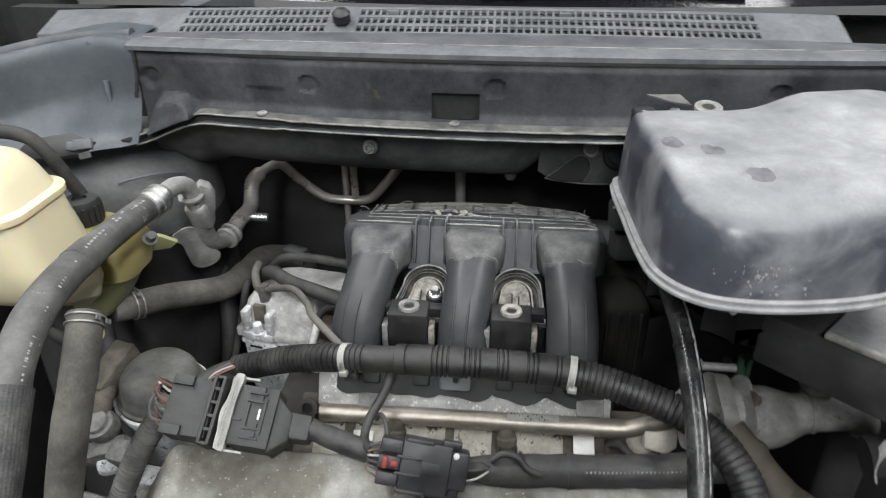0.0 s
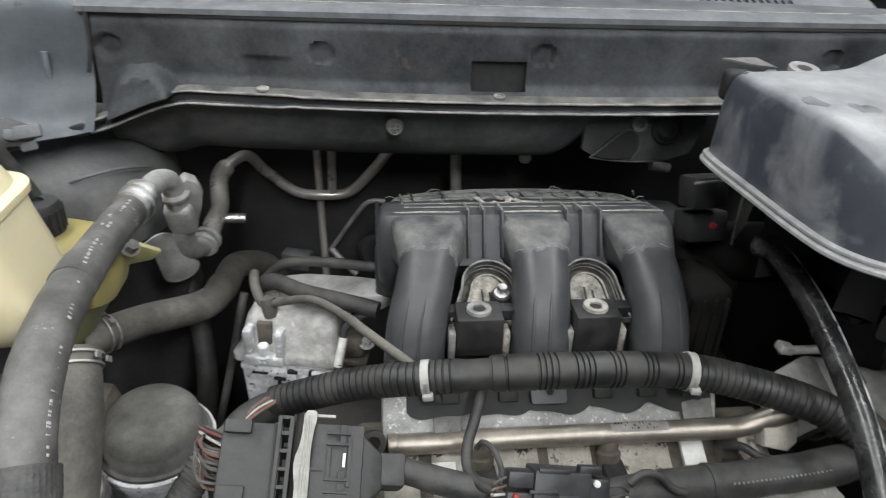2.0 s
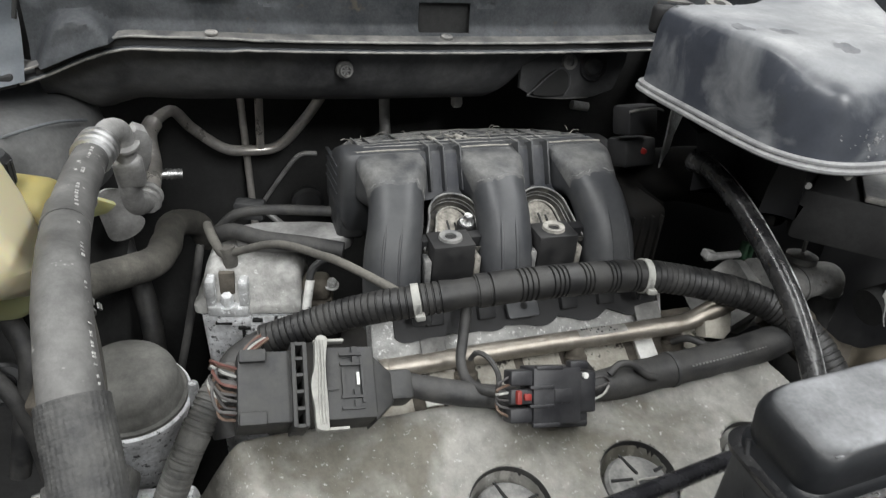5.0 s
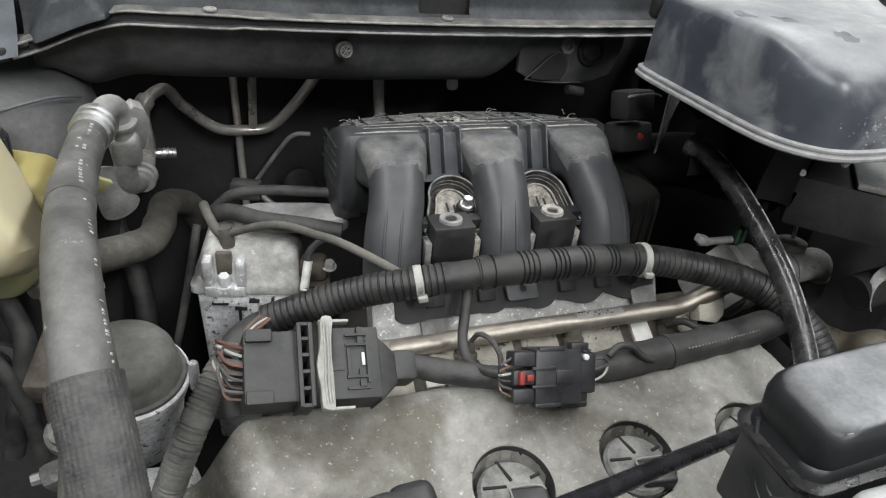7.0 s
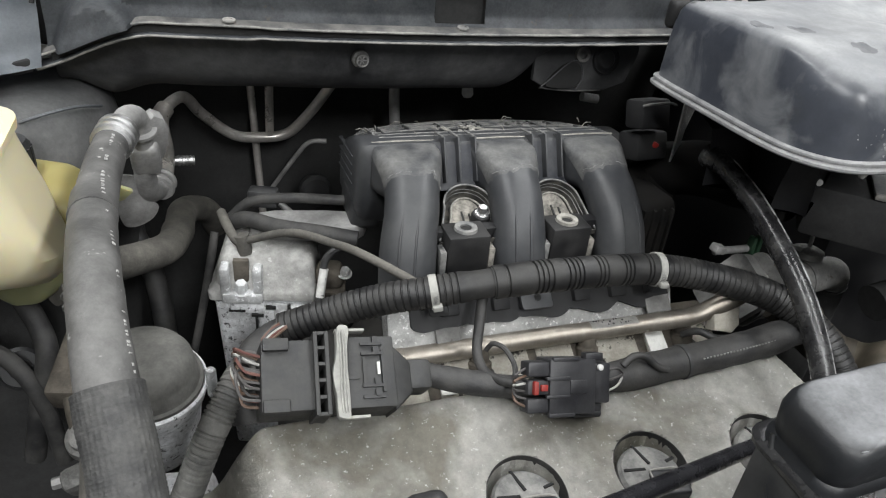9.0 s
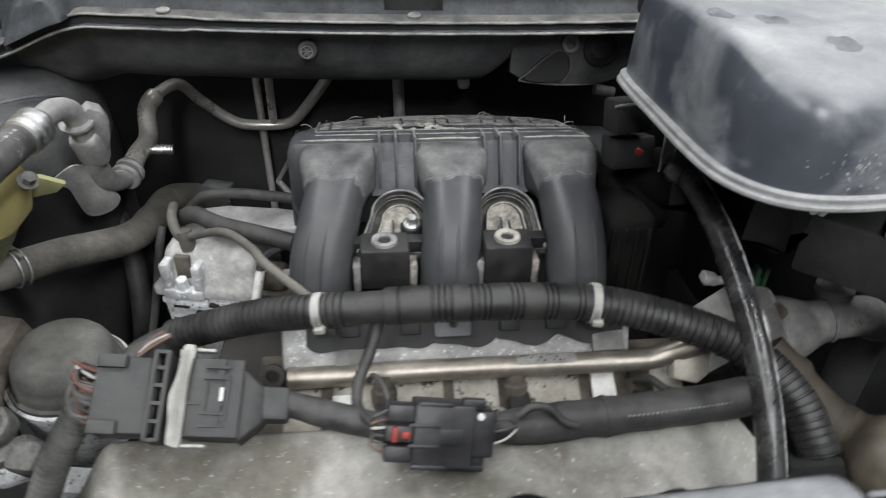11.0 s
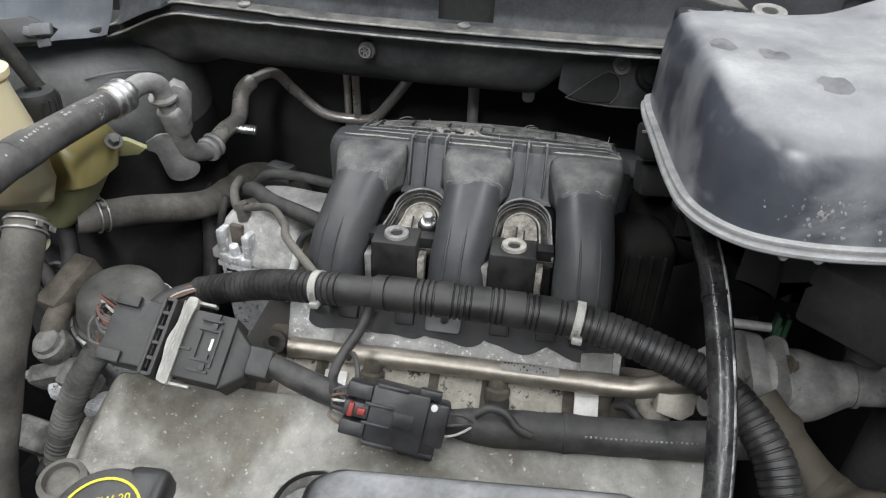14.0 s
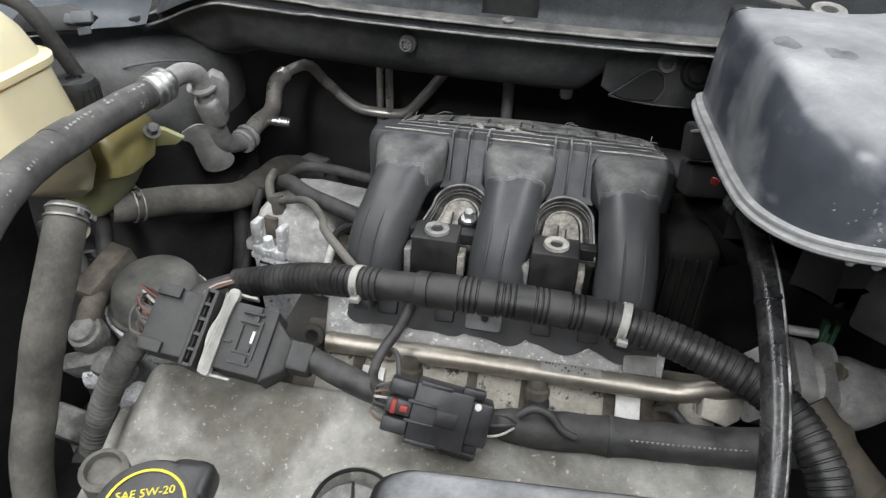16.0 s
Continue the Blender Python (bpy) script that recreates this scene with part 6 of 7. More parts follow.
    bmesh.ops.solidify(bm, geom=list(bm.faces), thickness=-0.003)
    part("casting", bm, "cover", t, angle=60)
    for wx, wy in WELLS[1:]:
        z0 = 0.926
        slope = Vector((0, -0.287, 0.958))
        at = (wx, wy, 0.951 + 0.30 * (wy - 0.38) + 0.001)
        # Inner wall coloured dark to carry the shadow inside the well
        bm = bmesh.new()
        lathe(bm, [(0.0314, -0.0016), (0.0309, -0.0016), (0.0302, -0.006), (0.0300, -0.035)], at, slope, 64, cap=False)
        part("well_wall", bm, "rubber_dark", t, "inner well wall, dark for the shadow inside")
        bm = bmesh.new()
        lathe(bm, [(0.0262, -0.02), (0.0262, 0.004), (0.0240, 0.0068), (0.0, 0.008)], (wx - 0.0018, wy - 0.0020, z0), (0, -0.15, 1), 40)
        coil = part("coil_cap", bm, "coil_grey", t, "dusty grey ignition coil cap in its well")
        for a, r0, r1 in ((104, 0.004, 0.0235), (172, 0.006, 0.0235), (15, 0.015, 0.0235)):
            bm = bmesh.new()
            m = frame_of((math.cos(radians(a)), math.sin(radians(a)), 0), (0, 0, 1))
            box(bm, (wx + (r0 + r1) / 2 * math.cos(radians(a)), wy + (r0 + r1) / 2 * math.sin(radians(a)), z0 + 0.0078 + 0.15 * (r0 + r1) / 2 * math.sin(radians(a))), (r1 - r0, 0.0012, 0.0022), m)
            part("slit", bm, "void", coil)
        bm = bmesh.new()
        box(bm, (wx + 0.007, wy - 0.0145, z0 + 0.0040), (0.028, 0.022, 0.013), frame_of((1, -0.12, 0), (0, 1, 0.1)), 0.003, 3)
        plug = part("coil_plug", bm, "conn_clean", coil)
        bm = bmesh.new()
        tube(bm, [(wx - 0.0065, wy - 0.020, z0 + 0.0098), (wx - 0.0062, wy - 0.006, z0 + 0.0112), (wx - 0.003, wy - 0.0032, z0 + 0.0114), (wx + 0.016, wy - 0.0050, z0 + 0.0112), (wx + 0.0205, wy - 0.010, z0 + 0.0106)], 0.0009, 6)
        part("rim", bm, "cover_rim", plug, "dust-lined rim")
    for x, y in ((0.190, 0.398), (0.16, 0.27)):
        bm = bmesh.new()
        lathe(bm, [(0.009, -0.01), (0.009, 0.001), (0.007, 0.002)], (x, y, cover_z(x, y)), (0, -0.2, 1), 20)
        hexbolt(bm, (x, y, cover_z(x, y) + 0.001), (0, -0.2, 1), 0.0045, 0.004)
        part("bolt_boss", bm, "cover", t)
    return t


make_cover()

def text_mesh(body, size):
    cu = bpy.data.curves.new("print", "FONT")
    cu.body, cu.size, cu.align_x, cu.align_y, cu.extrude = body, size, "CENTER", "CENTER", 0.0002
    ob = bpy.data.objects.new("print", cu)
    scene.collection.objects.link(ob)
    bpy.context.view_layer.update()
    me = bpy.data.meshes.new_from_object(ob)
    bpy.data.objects.remove(ob)
    bm = bmesh.new()
    bm.from_mesh(me)
    return bm


def make_oil_cap():
    c = Vector((-0.203, 0.262, 0.992))
    t = thing("oil_filler_cap", "black oil filler cap with yellow printing", "oil cap", c - Vector((0, 0, 0.05)))
    ax = Vector((0.02, -0.22, 1)).normalized()
    bm = bmesh.new()
    lathe(bm, [(0.026, -0.075), (0.026, -0.030), (0.033, -0.028), (0.034, -0.006), (0.031, -0.001), (0.027, 0.0), (0.0, 0.0)], c, ax, 48)
    body = part("cap", bm, "cap", t)
    m = frame_of((1, 0.05, 0), (0, 1, 0.2))
    bm = bmesh.new()
    box(bm, c + m @ Vector((0.017, 0.022, -0.012)), (0.030, 0.030, 0.024), m, 0.008, 3)
    part("lug", bm, "cap", t)
    bm = bmesh.new()
    lathe(bm, [(0.0232, 0.0), (0.0232, 0.0006), (0.0248, 0.0006), (0.0248, 0.0)], c + ax * 0.0003, ax, 48, cap=False)
    part("ring_print", bm, "yellow", body, "yellow printed ring")
    bm = text_mesh("SAE 5W-20", 0.0073)
    turn = Matrix.Rotation(radians(17), 3, "Z")
    for v in bm.verts:
        v.co = c + m @ (turn @ Vector((v.co.x, v.co.y + 0.0095, 0.0006 + v.co.z)))
    part("print", bm, "yellow", body, "yellow printed oil grade")
    bm = bmesh.new()
    plate(bm, [(-0.011, -0.006), (0.004, -0.006), (0.007, 0.001), (0.014, 0.006), (0.005, 0.0035), (-0.011, 0.003)], c + m @ Vector((0, -0.003, 0.0008)), m, 0.0005)
    part("symbol", bm, "yellow", body)
    return t


make_oil_cap()
bm = bmesh.new()
lathe(bm, [(0.016, -0.03), (0.016, 0.004), (0.012, 0.006), (0.011, 0.001), (0.0, 0.001)], (-0.262, 0.303, 0.958), (0.1, -0.2, 1), 30)
tagged(part("breather_stub", bm, "rubber"), "dusty round breather stub on the valve cover", "breather")


# ---------------------------------------------------------------- mount, bracket castings


def make_mount():
    t = thing("engine_mount", "grey rubber-topped engine mount on an aluminium base", "engine mount", (-0.368, 0.525, 0.78))
    c = (-0.369, 0.547, 0.905)
    bm = bmesh.new()
    lathe(bm, [(0.0484, -0.019), (0.0498, -0.0085), (0.0498, -0.0057), (0.0465, -0.0047), (0.0456, -0.0009), (0.0447, 0.0038), (0.0433, 0.0057), (0.0432, 0.0100), (0.0415, 0.0170), (0.0375, 0.0232), (0.0302, 0.0276), (0.0182, 0.0300), (0.0, 0.0308)], c, (0.05, -0.1, 1), 48)
    part("dome", bm, "dome_rubber", t)
    bm = bmesh.new()
    lathe(bm, [(0.0432, -0.09), (0.047, -0.035), (0.0508, -0.024), (0.0531, -0.014), (0.0531, -0.01), (0.0508, -0.008), (0.0489, -0.012), (0.0461, -0.014)], c, (0.05, -0.1, 1), 48)
    box(bm, (-0.395, 0.478, 0.855), (0.045, 0.022, 0.026), frame_of((1, 0.4, 0), (0, 0, 1)), 0.008)
    box(bm, (-0.345, 0.462, 0.84), (0.06, 0.03, 0.03), frame_of((1, -0.3, 0.2), (0, 0, 1)), 0.008)
    part("base", bm, "cast_pitted", t)
    bm = bmesh.new()
    box(bm, (-0.420, 0.544, 0.924), (0.028, 0.064, 0.030), frame_of((1, -0.25, 0), (0.2, 1, 0.35)), 0.004, 2)
    tube(bm, [(-0.420, 0.525, 0.915), (-0.414, 0.500, 0.912), (-0.409, 0.484, 0.900)], 0.011, 14)
    part("arm", bm, "iron", t, "rusty iron arm")
    bm = bmesh.new()
    lathe(bm, [(0.010, -0.020), (0.016, -0.016), (0.018, -0.006), (0.0165, 0.002), (0.013, 0.003), (0.012, 0.008), (0.008, 0.010), (0, 0.010)], (-0.409, 0.482, 0.903), (-0.1, -0.45, 0.9), 22)
    part("knob", bm, "cast_dirty", t, "worn grey metal knob")
    bm = bmesh.new()
    box(bm, (-0.405, 0.478, 0.868), (0.055, 0.030, 0.020), frame_of((1, 0.2, 0.25), (0, -0.5, 1)), 0.006)
    box(bm, (-0.378, 0.470, 0.872), (0.030, 0.034, 0.026), frame_of((1, -0.3, 0.1), (0, -0.5, 1)), 0.006)
    part("lug", bm, "cast_dirty", t)
    bm = bmesh.new()
    hexbolt(bm, (-0.432, 0.476, 0.864), (-1, -0.2, 0), 0.0050, 0.009, 0.0075)
    part("bolt", bm, "pipe_dull", t)
    bm = bmesh.new()
    lathe(bm, [(0.0045, -0.02), (0.0045, 0.008), (0.0035, 0.010)], (-0.312, 0.508, 0.925), (0, -0.1, 1), 12)
    part("stud", bm, "cast_white", t)
    return t


make_mount()


def make_bracket():
    t = thing("accessory_bracket", "white-oxidised cast aluminium accessory housing", "housing", (-0.255, 0.655, 0.75))
    m = frame_of((1, -0.20, 0), (0.2, 1, 0))
    c = Vector((-0.247, 0.664, 0.0))

    def Q(u, v, z):
        return c + m @ Vector((u, v, 0)) + Vector((0, 0, z))

    def level(z, x0, x1, y0, y1, r):
        return [Q(u, v, z + 0.0010 * noise.noise(Vector((u * 70, v * 70, z * 50)))) for u, v in rrect(x0, x1, y0, y1, r, 5)]
    bm = bmesh.new()
    loft(bm, [level(0.70, -0.046, 0.046, -0.030, 0.04, 0.008), level(0.80, -0.049, 0.049, -0.035, 0.04, 0.008), level(0.86, -0.0515, 0.050, -0.037, 0.04, 0.008),
              level(0.906, -0.0535, 0.050, -0.038, 0.04, 0.008), level(0.9135, -0.0545, 0.050, -0.0385, 0.04, 0.007)])
    low = part("lower_casting", bm, "cast_pitted", t, "white pitted lower casting")
    # joint: dark gasket line, then the flange of the upper half with its lug
    bm = bmesh.new()
    loft(bm, [level(0.9135, -0.0555, 0.049, -0.0395, 0.04, 0.007), level(0.9155, -0.0555, 0.049, -0.0395, 0.04, 0.007)])
    part("gasket", bm, "void", t, "thin dark gasket line")
    bm = bmesh.new()
    loft(bm, [level(0.9155, -0.0590, 0.050, -0.0415, 0.04, 0.007), level(0.9225, -0.0590, 0.050, -0.0415, 0.04, 0.007), level(0.9255, -0.0560, 0.050, -0.0395, 0.04, 0.008),
              level(0.9290, -0.0515, 0.049, -0.0365, 0.04, 0.010), level(0.9450, -0.0500, 0.047, -0.0335, 0.04, 0.011), level(0.9580, -0.0470, 0.045, -0.0290, 0.04, 0.012), level(0.9645, -0.0420, 0.041, -0.0220, 0.04, 0.012),
              level(0.9665, -0.0340, 0.034, -0.0120, 0.038, 0.010)])
    up = part("upper_casting", bm, "cast_tan", t, "dusty tan upper casting")
    # bolt pocket between two crusted posts, standing on a step
    for u, v, z, w, d, h, nm in ((-0.024, -0.039, 0.9205, 0.040, 0.016, 0.012, "pocket_step"), (-0.0405, -0.036, 0.938, 0.0090, 0.018, 0.034, "pocket_post"), (-0.0085, -0.036, 0.939, 0.0095, 0.018, 0.030, "pocket_post")):
        bm = bmesh.new()
        box(bm, Q(u, v, z), (w, d, h), m, 0.0025)
        part(nm, bm, "cast_white", up)
    # Dark block on the face; the pocket's shade is only its colour
    bm = bmesh.new()
    box(bm, Q(-0.0250, -0.0325, 0.9445), (0.0150, 0.006, 0.030), m, 0.001)
    part("pocket", bm, "iron", up, "dark block standing for a shaded recess behind the bolt")
    bm = bmesh.new()
    hexbolt(bm, Q(-0.0250, -0.0405, 0.926), (0, -0.2, 1), 0.0062, 0.013, 0.0088)
    part("bolt", bm, "cast_white", up)
    # cast steps and lugs on the lower half
    for u, z, w, h, d in ((-0.020, 0.9065, 0.034, 0.012, 0.007), (-0.002, 0.8930, 0.016, 0.030, 0.006), (0.0120, 0.8920, 0.016, 0.038, 0.005), (0.0310, 0.8960, 0.015, 0.030, 0.010), (0.0440, 0.8900, 0.012, 0.044, 0.006), (-0.044, 0.9085, 0.014, 0.007, 0.005)):
        bm = bmesh.new()
        box(bm, Q(u, -0.0385 - d / 2 + 0.002, z), (w, d, h), m, 0.0014)
        part("lug", bm, "cast_white" if u > 0 else "cast_pitted", low)
    for u, z, w, h in ((-0.030, 0.9045, 0.016, 0.0020), (-0.010, 0.8985, 0.012, 0.0024), (0.0035, 0.9080, 0.010, 0.0022), (-0.0115, 0.8850, 0.0018, 0.024), (0.0215, 0.8920, 0.0026, 0.036)):
        bm = bmesh.new()
        box(bm, Q(u, -0.0425, z), (w, 0.005, h), m)
        part("slot", bm, "void", low)
    for u in (0.030, 0.034):
        bm = bmesh.new()
        box(bm, Q(u, -0.0478, 0.898), (0.0012, 0.002, 0.018), m)
        part("fin", bm, "cast_tan", low)
    # darker casting and elbow at its side
    bm = bmesh.new()
    box(bm, Q(0.062, -0.022, 0.936), (0.028, 0.024, 0.026), m, 0.007, 3)
    box(bm, Q(0.064, -0.026, 0.9215), (0.030, 0.026, 0.006), m, 0.002)
    side = part("side_casting", bm, "iron", t, "brown stained side casting")
    bm = bmesh.new()
    hexbolt(bm, Q(0.078, -0.030, 0.942), (0, -0.3, 1), 0.0052, 0.008, 0.0075)
    part("bolt", bm, "cast", side)
    bm = bmesh.new()
    tube(bm, [Q(0.062, -0.03, 0.910), Q(0.070, -0.035, 0.905), Q(0.078, -0.035, 0.895), Q(0.080, -0.033, 0.87)], 0.008, 12)
    part("elbow", bm, "throttle", side)
    bm = bmesh.new()
    ax = frame_of((1, -0.25, 0.06), (0.2, 1, 0))
    loop = [(p.x, p.y) for p in spline([(-0.058, -0.008, 0), (-0.048, -0.017, 0), (0.0, -0.021, 0), (0.052, -0.020, 0), (0.056, 0.010, 0), (0.0, 0.014, 0), (-0.048, 0.013, 0), (-0.058, 0.004, 0)], 3)]
    plate(bm, loop, (-0.208, 0.668, 0.985), ax, 0.016, 0.003)
    part("pulley_cover", bm, "pipe_dull", t, "dull grey cover plate")
    bm = bmesh.new()
    tube(bm, [(-0.165, 0.620, 0.985), (-0.195, 0.615, 0.968), (-0.201, 0.608, 0.945), (-0.206, 0.598, 0.925)], 0.004, 8)
    part("lead", bm, "plastic", t)
    bm = bmesh.new()
    tube(bm, [(-0.199, 0.6105, 0.957), (-0.2015, 0.6065, 0.946), (-0.205, 0.600, 0.930)], 0.0046, 10)
    tag = part("paper_wrap", bm, "white", t, "white paper tag round the lead")
    bm = bmesh.new()
    lathe(bm, [(0.0011, 0), (0.0018, 0), (0.0018, 0.0004), (0.0011, 0.0004)], (-0.2000, 0.6040, 0.949), (0, -1, 0.35), 16, cap=False)
    box(bm, (-0.2038, 0.5972, 0.9335), (0.0040, 0.0008, 0.0012), None)
    tagged(part("tag_print", bm, "plastic", tag, "dark unreadable marks"), kind="stuff")
    return t


make_bracket()

t = thing("sensor_cable", "dusty black sensor cable with a knotted joint", "cable", (-0.20, 0.57, 1.0))
bm = bmesh.new()
tube(bm, [(-0.276, 0.650, 0.972), (-0.230, 0.622, 0.995), (-0.195, 0.570, 1.010), (-0.178, 0.532, 1.021), (-0.140, 0.495, 1.012), (-0.128, 0.482, 1.008)], 0.0040, 12)
part("cable", bm, "rubber", t)
bm = bmesh.new()
tube(bm, [(-0.292, 0.690, 0.985), (-0.288, 0.665, 0.985), (-0.280, 0.650, 0.974), (-0.270, 0.648, 0.972)], 0.0050, 10)
tube(bm, [(-0.272, 0.647, 0.960), (-0.275, 0.650, 0.980)], 0.0075, 10)
part("knot", bm, "rubber", t)
bm = bmesh.new()
tube(bm, [(-0.288, 0.690, 0.970), (-0.268, 0.672, 0.985), (-0.240, 0.650, 0.986), (-0.20, 0.628, 0.988), (-0.165, 0.615, 0.985)], 0.0085, 14)
tube(bm, [(-0.285, 0.705, 0.968), (-0.262, 0.700, 0.990), (-0.225, 0.692, 0.996), (-0.165, 0.68, 0.995)], 0.0055, 12)
part("wrapped_lead", bm, "rubber_dark", t)
bm = bmesh.new()
box(bm, (-0.248, 0.705, 0.992), (0.032, 0.02, 0.018), frame_of((1, -0.3, 0), (0, 0, 1)), 0.004)
part("plug", bm, "plastic", t)


# ---------------------------------------------------------------- front: box on the radiator support, hold-down rod
def make_front_box():
    t = thing("front_cover_box", "worn black plastic box on the radiator support", "plastic box", (0.02, 0.185, 1.02))
    X0, X1, Y0, Y1 = -0.048, 0.087, 0.168, 0.2155

    def lean(x):
        return 0.085 * (x - 0.017)
    # lid: dusty top, long rounded ends, a step in its front edge
    bm = bmesh.new()
    secs = []
    for z, ins, r in ((1.060, 0.000, 0.011), (1.1120, 0.000, 0.011), (1.1145, 0.0022, 0.011), (1.1165, 0.0015, 0.011), (1.1290, 0.0004, 0.011), (1.1345, 0.0010, 0.011), (1.1378, 0.0024, 0.011), (1.1400, 0.0046, 0.010), (1.1410, 0.0080, 0.012), (1.1415, 0.013, 0.008)):
        slope = 1.5 * ins if z > 1.12 else 0.0
        secs.append([(x + slope * (X1 - x) / (X1 - X0), y, z + lean(x) + 0.0018 * smooth01((z - 1.11) / 0.03) * math.sin((x - X0) * 23) + 0.0045 * smooth01((x - 0.018) / 0.012) * (y < 0.185) * (1.10 < z < 1.139)) for x, y in rrect(X0 + ins, X1 - ins, Y0 + ins, Y1 - ins, r, 6)])
    loft(bm, secs)
    for v in bm.verts:
        v.co.z += 0.0007 * noise.noise(v.co * 60)
    lid = part("lid", bm, "airbox_worn", t, angle=60)
    # ragged worn edge along the front of the top
    bm = bmesh.new()
    rnd = random.Random(21)
    for k in range(34):
        x = X0 + 0.012 + (X1 - X0 - 0.024) * k / 33
        w = rnd.uniform(0.0012, 0.0036)
        z = 1.1372 + lean(x) + 0.0045 * smooth01((x - 0.018) / 0.012) * 0.2
        box(bm, (x, Y0 + 0.0034 + rnd.uniform(-0.0004, 0.0004), z - w * 0.3), (rnd.uniform(0.003, 0.007), 0.0008, w), frame_of((1, rnd.uniform(-0.1, 0.1), 0.085), (0, 0.8, 0.6)), 0.0003, 1)
    tagged(part("worn_edge", bm, "airbox_scuff", lid, "pale chipped edge"), kind="stuff")
    bm = bmesh.new()
    secs = []
    for z, ins in ((1.1040, 0.001), (1.1050, -0.0035), (1.1082, -0.0040), (1.1096, 0.000)):
        secs.append([(x, y, z + lean(x)) for x, y in rrect(X0 + ins, X1 - ins, Y0 + ins, Y1 - ins, 0.011, 6)])
    loft(bm, secs)
    part("lip", bm, "plastic_gloss", t)
    # stepped end with an open bracket
    for k in range(4):
        bm = bmesh.new()
        box(bm, (X1 + 0.0035, Y0 + 0.008 + 0.0088 * k, 1.1385), (0.010, 0.0030, 0.014), None, 0.0010)
        part("end_rib", bm, "airbox_worn", t)
    bm = bmesh.new()
    box(bm, (X1 + 0.0115, 0.1835, 1.1300), (0.0030, 0.034, 0.028), None, 0.001)
    box(bm, (X1 + 0.0060, 0.1980, 1.1300), (0.0130, 0.0030, 0.028), None, 0.001)
    box(bm, (X1 + 0.0060, 0.1690, 1.1300), (0.0130, 0.0030, 0.028), None, 0.001)
    part("end_bracket", bm, "plastic", t)
    # loops and webs moulded on the other end
    bm = bmesh.new()
    box(bm, (X0 + 0.001, 0.190, 1.078), (0.008, 0.040, 0.046), frame_of((1, 0.05, 0), (0, 1, 0)), 0.0035, 3)
    web = part("end_wall", bm, "plastic", t)
    bm = bmesh.new()
    for pts, r in (([(-0.0475, 0.206, 1.110), (-0.0490, 0.200, 1.098), (-0.0490, 0.190, 1.092), (-0.0485, 0.180, 1.098)], 0.0014),
                   ([(-0.0490, 0.200, 1.098), (-0.0500, 0.193, 1.084), (-0.0500, 0.183, 1.076), (-0.0490, 0.172, 1.080)], 0.0016),
                   ([(-0.0490, 0.190, 1.092), (-0.0505, 0.182, 1.084), (-0.0500, 0.174, 1.090)], 0.0012)):
        tube(bm, pts, r, 8)
    part("moulded_loop", bm, "plastic", web)
    bm = bmesh.new()
    lathe(bm, [(0.0036, -0.002), (0.0060, 0.0), (0.0060, 0.003), (0.0036, 0.003)], (-0.0470, 0.190, 1.072), (-1, -0.2, 0.2), 18, cap=False)
    part("eyelet", bm, "plastic", web)
    return t


make_front_box()

bm = bmesh.new()
tube(bm, [(-0.300, 0.176, 1.088), (-0.200, 0.204, 1.066), (-0.120, 0.2285, 1.043), (-0.050, 0.2514, 1.0224), (0.0, 0.2677, 1.0077), (0.050, 0.2839, 0.993), (0.090, 0.298, 0.976), (0.115, 0.305, 0.950)], 0.0058, 18)
tagged(part("front_tube", bm, "tube_gloss"), "glossy black tube crossing above the valve cover behind the plastic box", "tube")

t = thing("latch_platform", "grey radiator support panel with a latch bracket", "radiator support", (0.05, 0.10, 1.02))
bm = bmesh.new()
box(bm, (0.09, 0.098, 1.072), (0.29, 0.106, 0.112), None, 0.006, 3)
part("platform", bm, "support_grey", t)
bm = bmesh.new()
ax = frame_of((1, 0, 0.02), (0, 1, 0.25))
plate(bm, rrect(-0.020, 0.024, -0.045, 0.022, 0.007, 4), (0.058, 0.132, 1.1395), ax, 0.006, 0.0015)
lathe(bm, [(0.010, 0), (0.010, 0.003), (0.0055, 0.003), (0.005, 0.0)], (0.060, 0.122, 1.1395), (0, -0.25, 1), 24)
part("latch_plate", bm, "latch_pale", t, "pale worn latch plate")
bm = bmesh.new()
tube(bm, [(0.086, 0.150, 1.135), (0.100, 0.148, 1.137), (0.118, 0.140, 1.134)], 0.0022, 8)
part("release_wire", bm, "pipe_dull", t)


# ---------------------------------------------------------------- breather tube, coolant outlet, hoses at the far end of the engine
BREATHER = [(0.148, 0.530, 1.102), (0.156, 0.508, 1.098), (0.165, 0.463, 1.077), (0.169, 0.401, 1.041), (0.169, 0.358, 1.005), (0.166, 0.325, 0.968), (0.158, 0.295, 0.930)]
t = thing("breather_tube", "shiny black plastic breather tube arching beside the engine", "tube", BREATHER[0])
bm = bmesh.new()
tube(bm, BREATHER, 0.0095, 22, wob=0.02)
part("tube", bm, "plastic_gloss", t)
path = even(spline(BREATHER), 0.002)
for f, w, th in ((0.03, 0.014, 0.0016), (0.30, 0.004, 0.0007), (0.955, 0.012, 0.0018)):
    bm = bmesh.new()
    band(bm, path, f, 0.0095, w, th)
    part("collar", bm, "plastic_gloss", t)
# worn seam along the tube
bm = bmesh.new()
tube(bm, [p + Vector((0.0055, -0.0035, 0.0065)) for p in path[8:-8:6]], 0.0012, 8)
part("seam", bm, "seam_worn", t, "worn pale moulding seam")


def make_outlet():
    t = thing("coolant_outlet", "dusty grey coolant outlet pipe beside the cylinder head", "coolant outlet", (0.27, 0.48, 0.93))
    bm = bmesh.new()
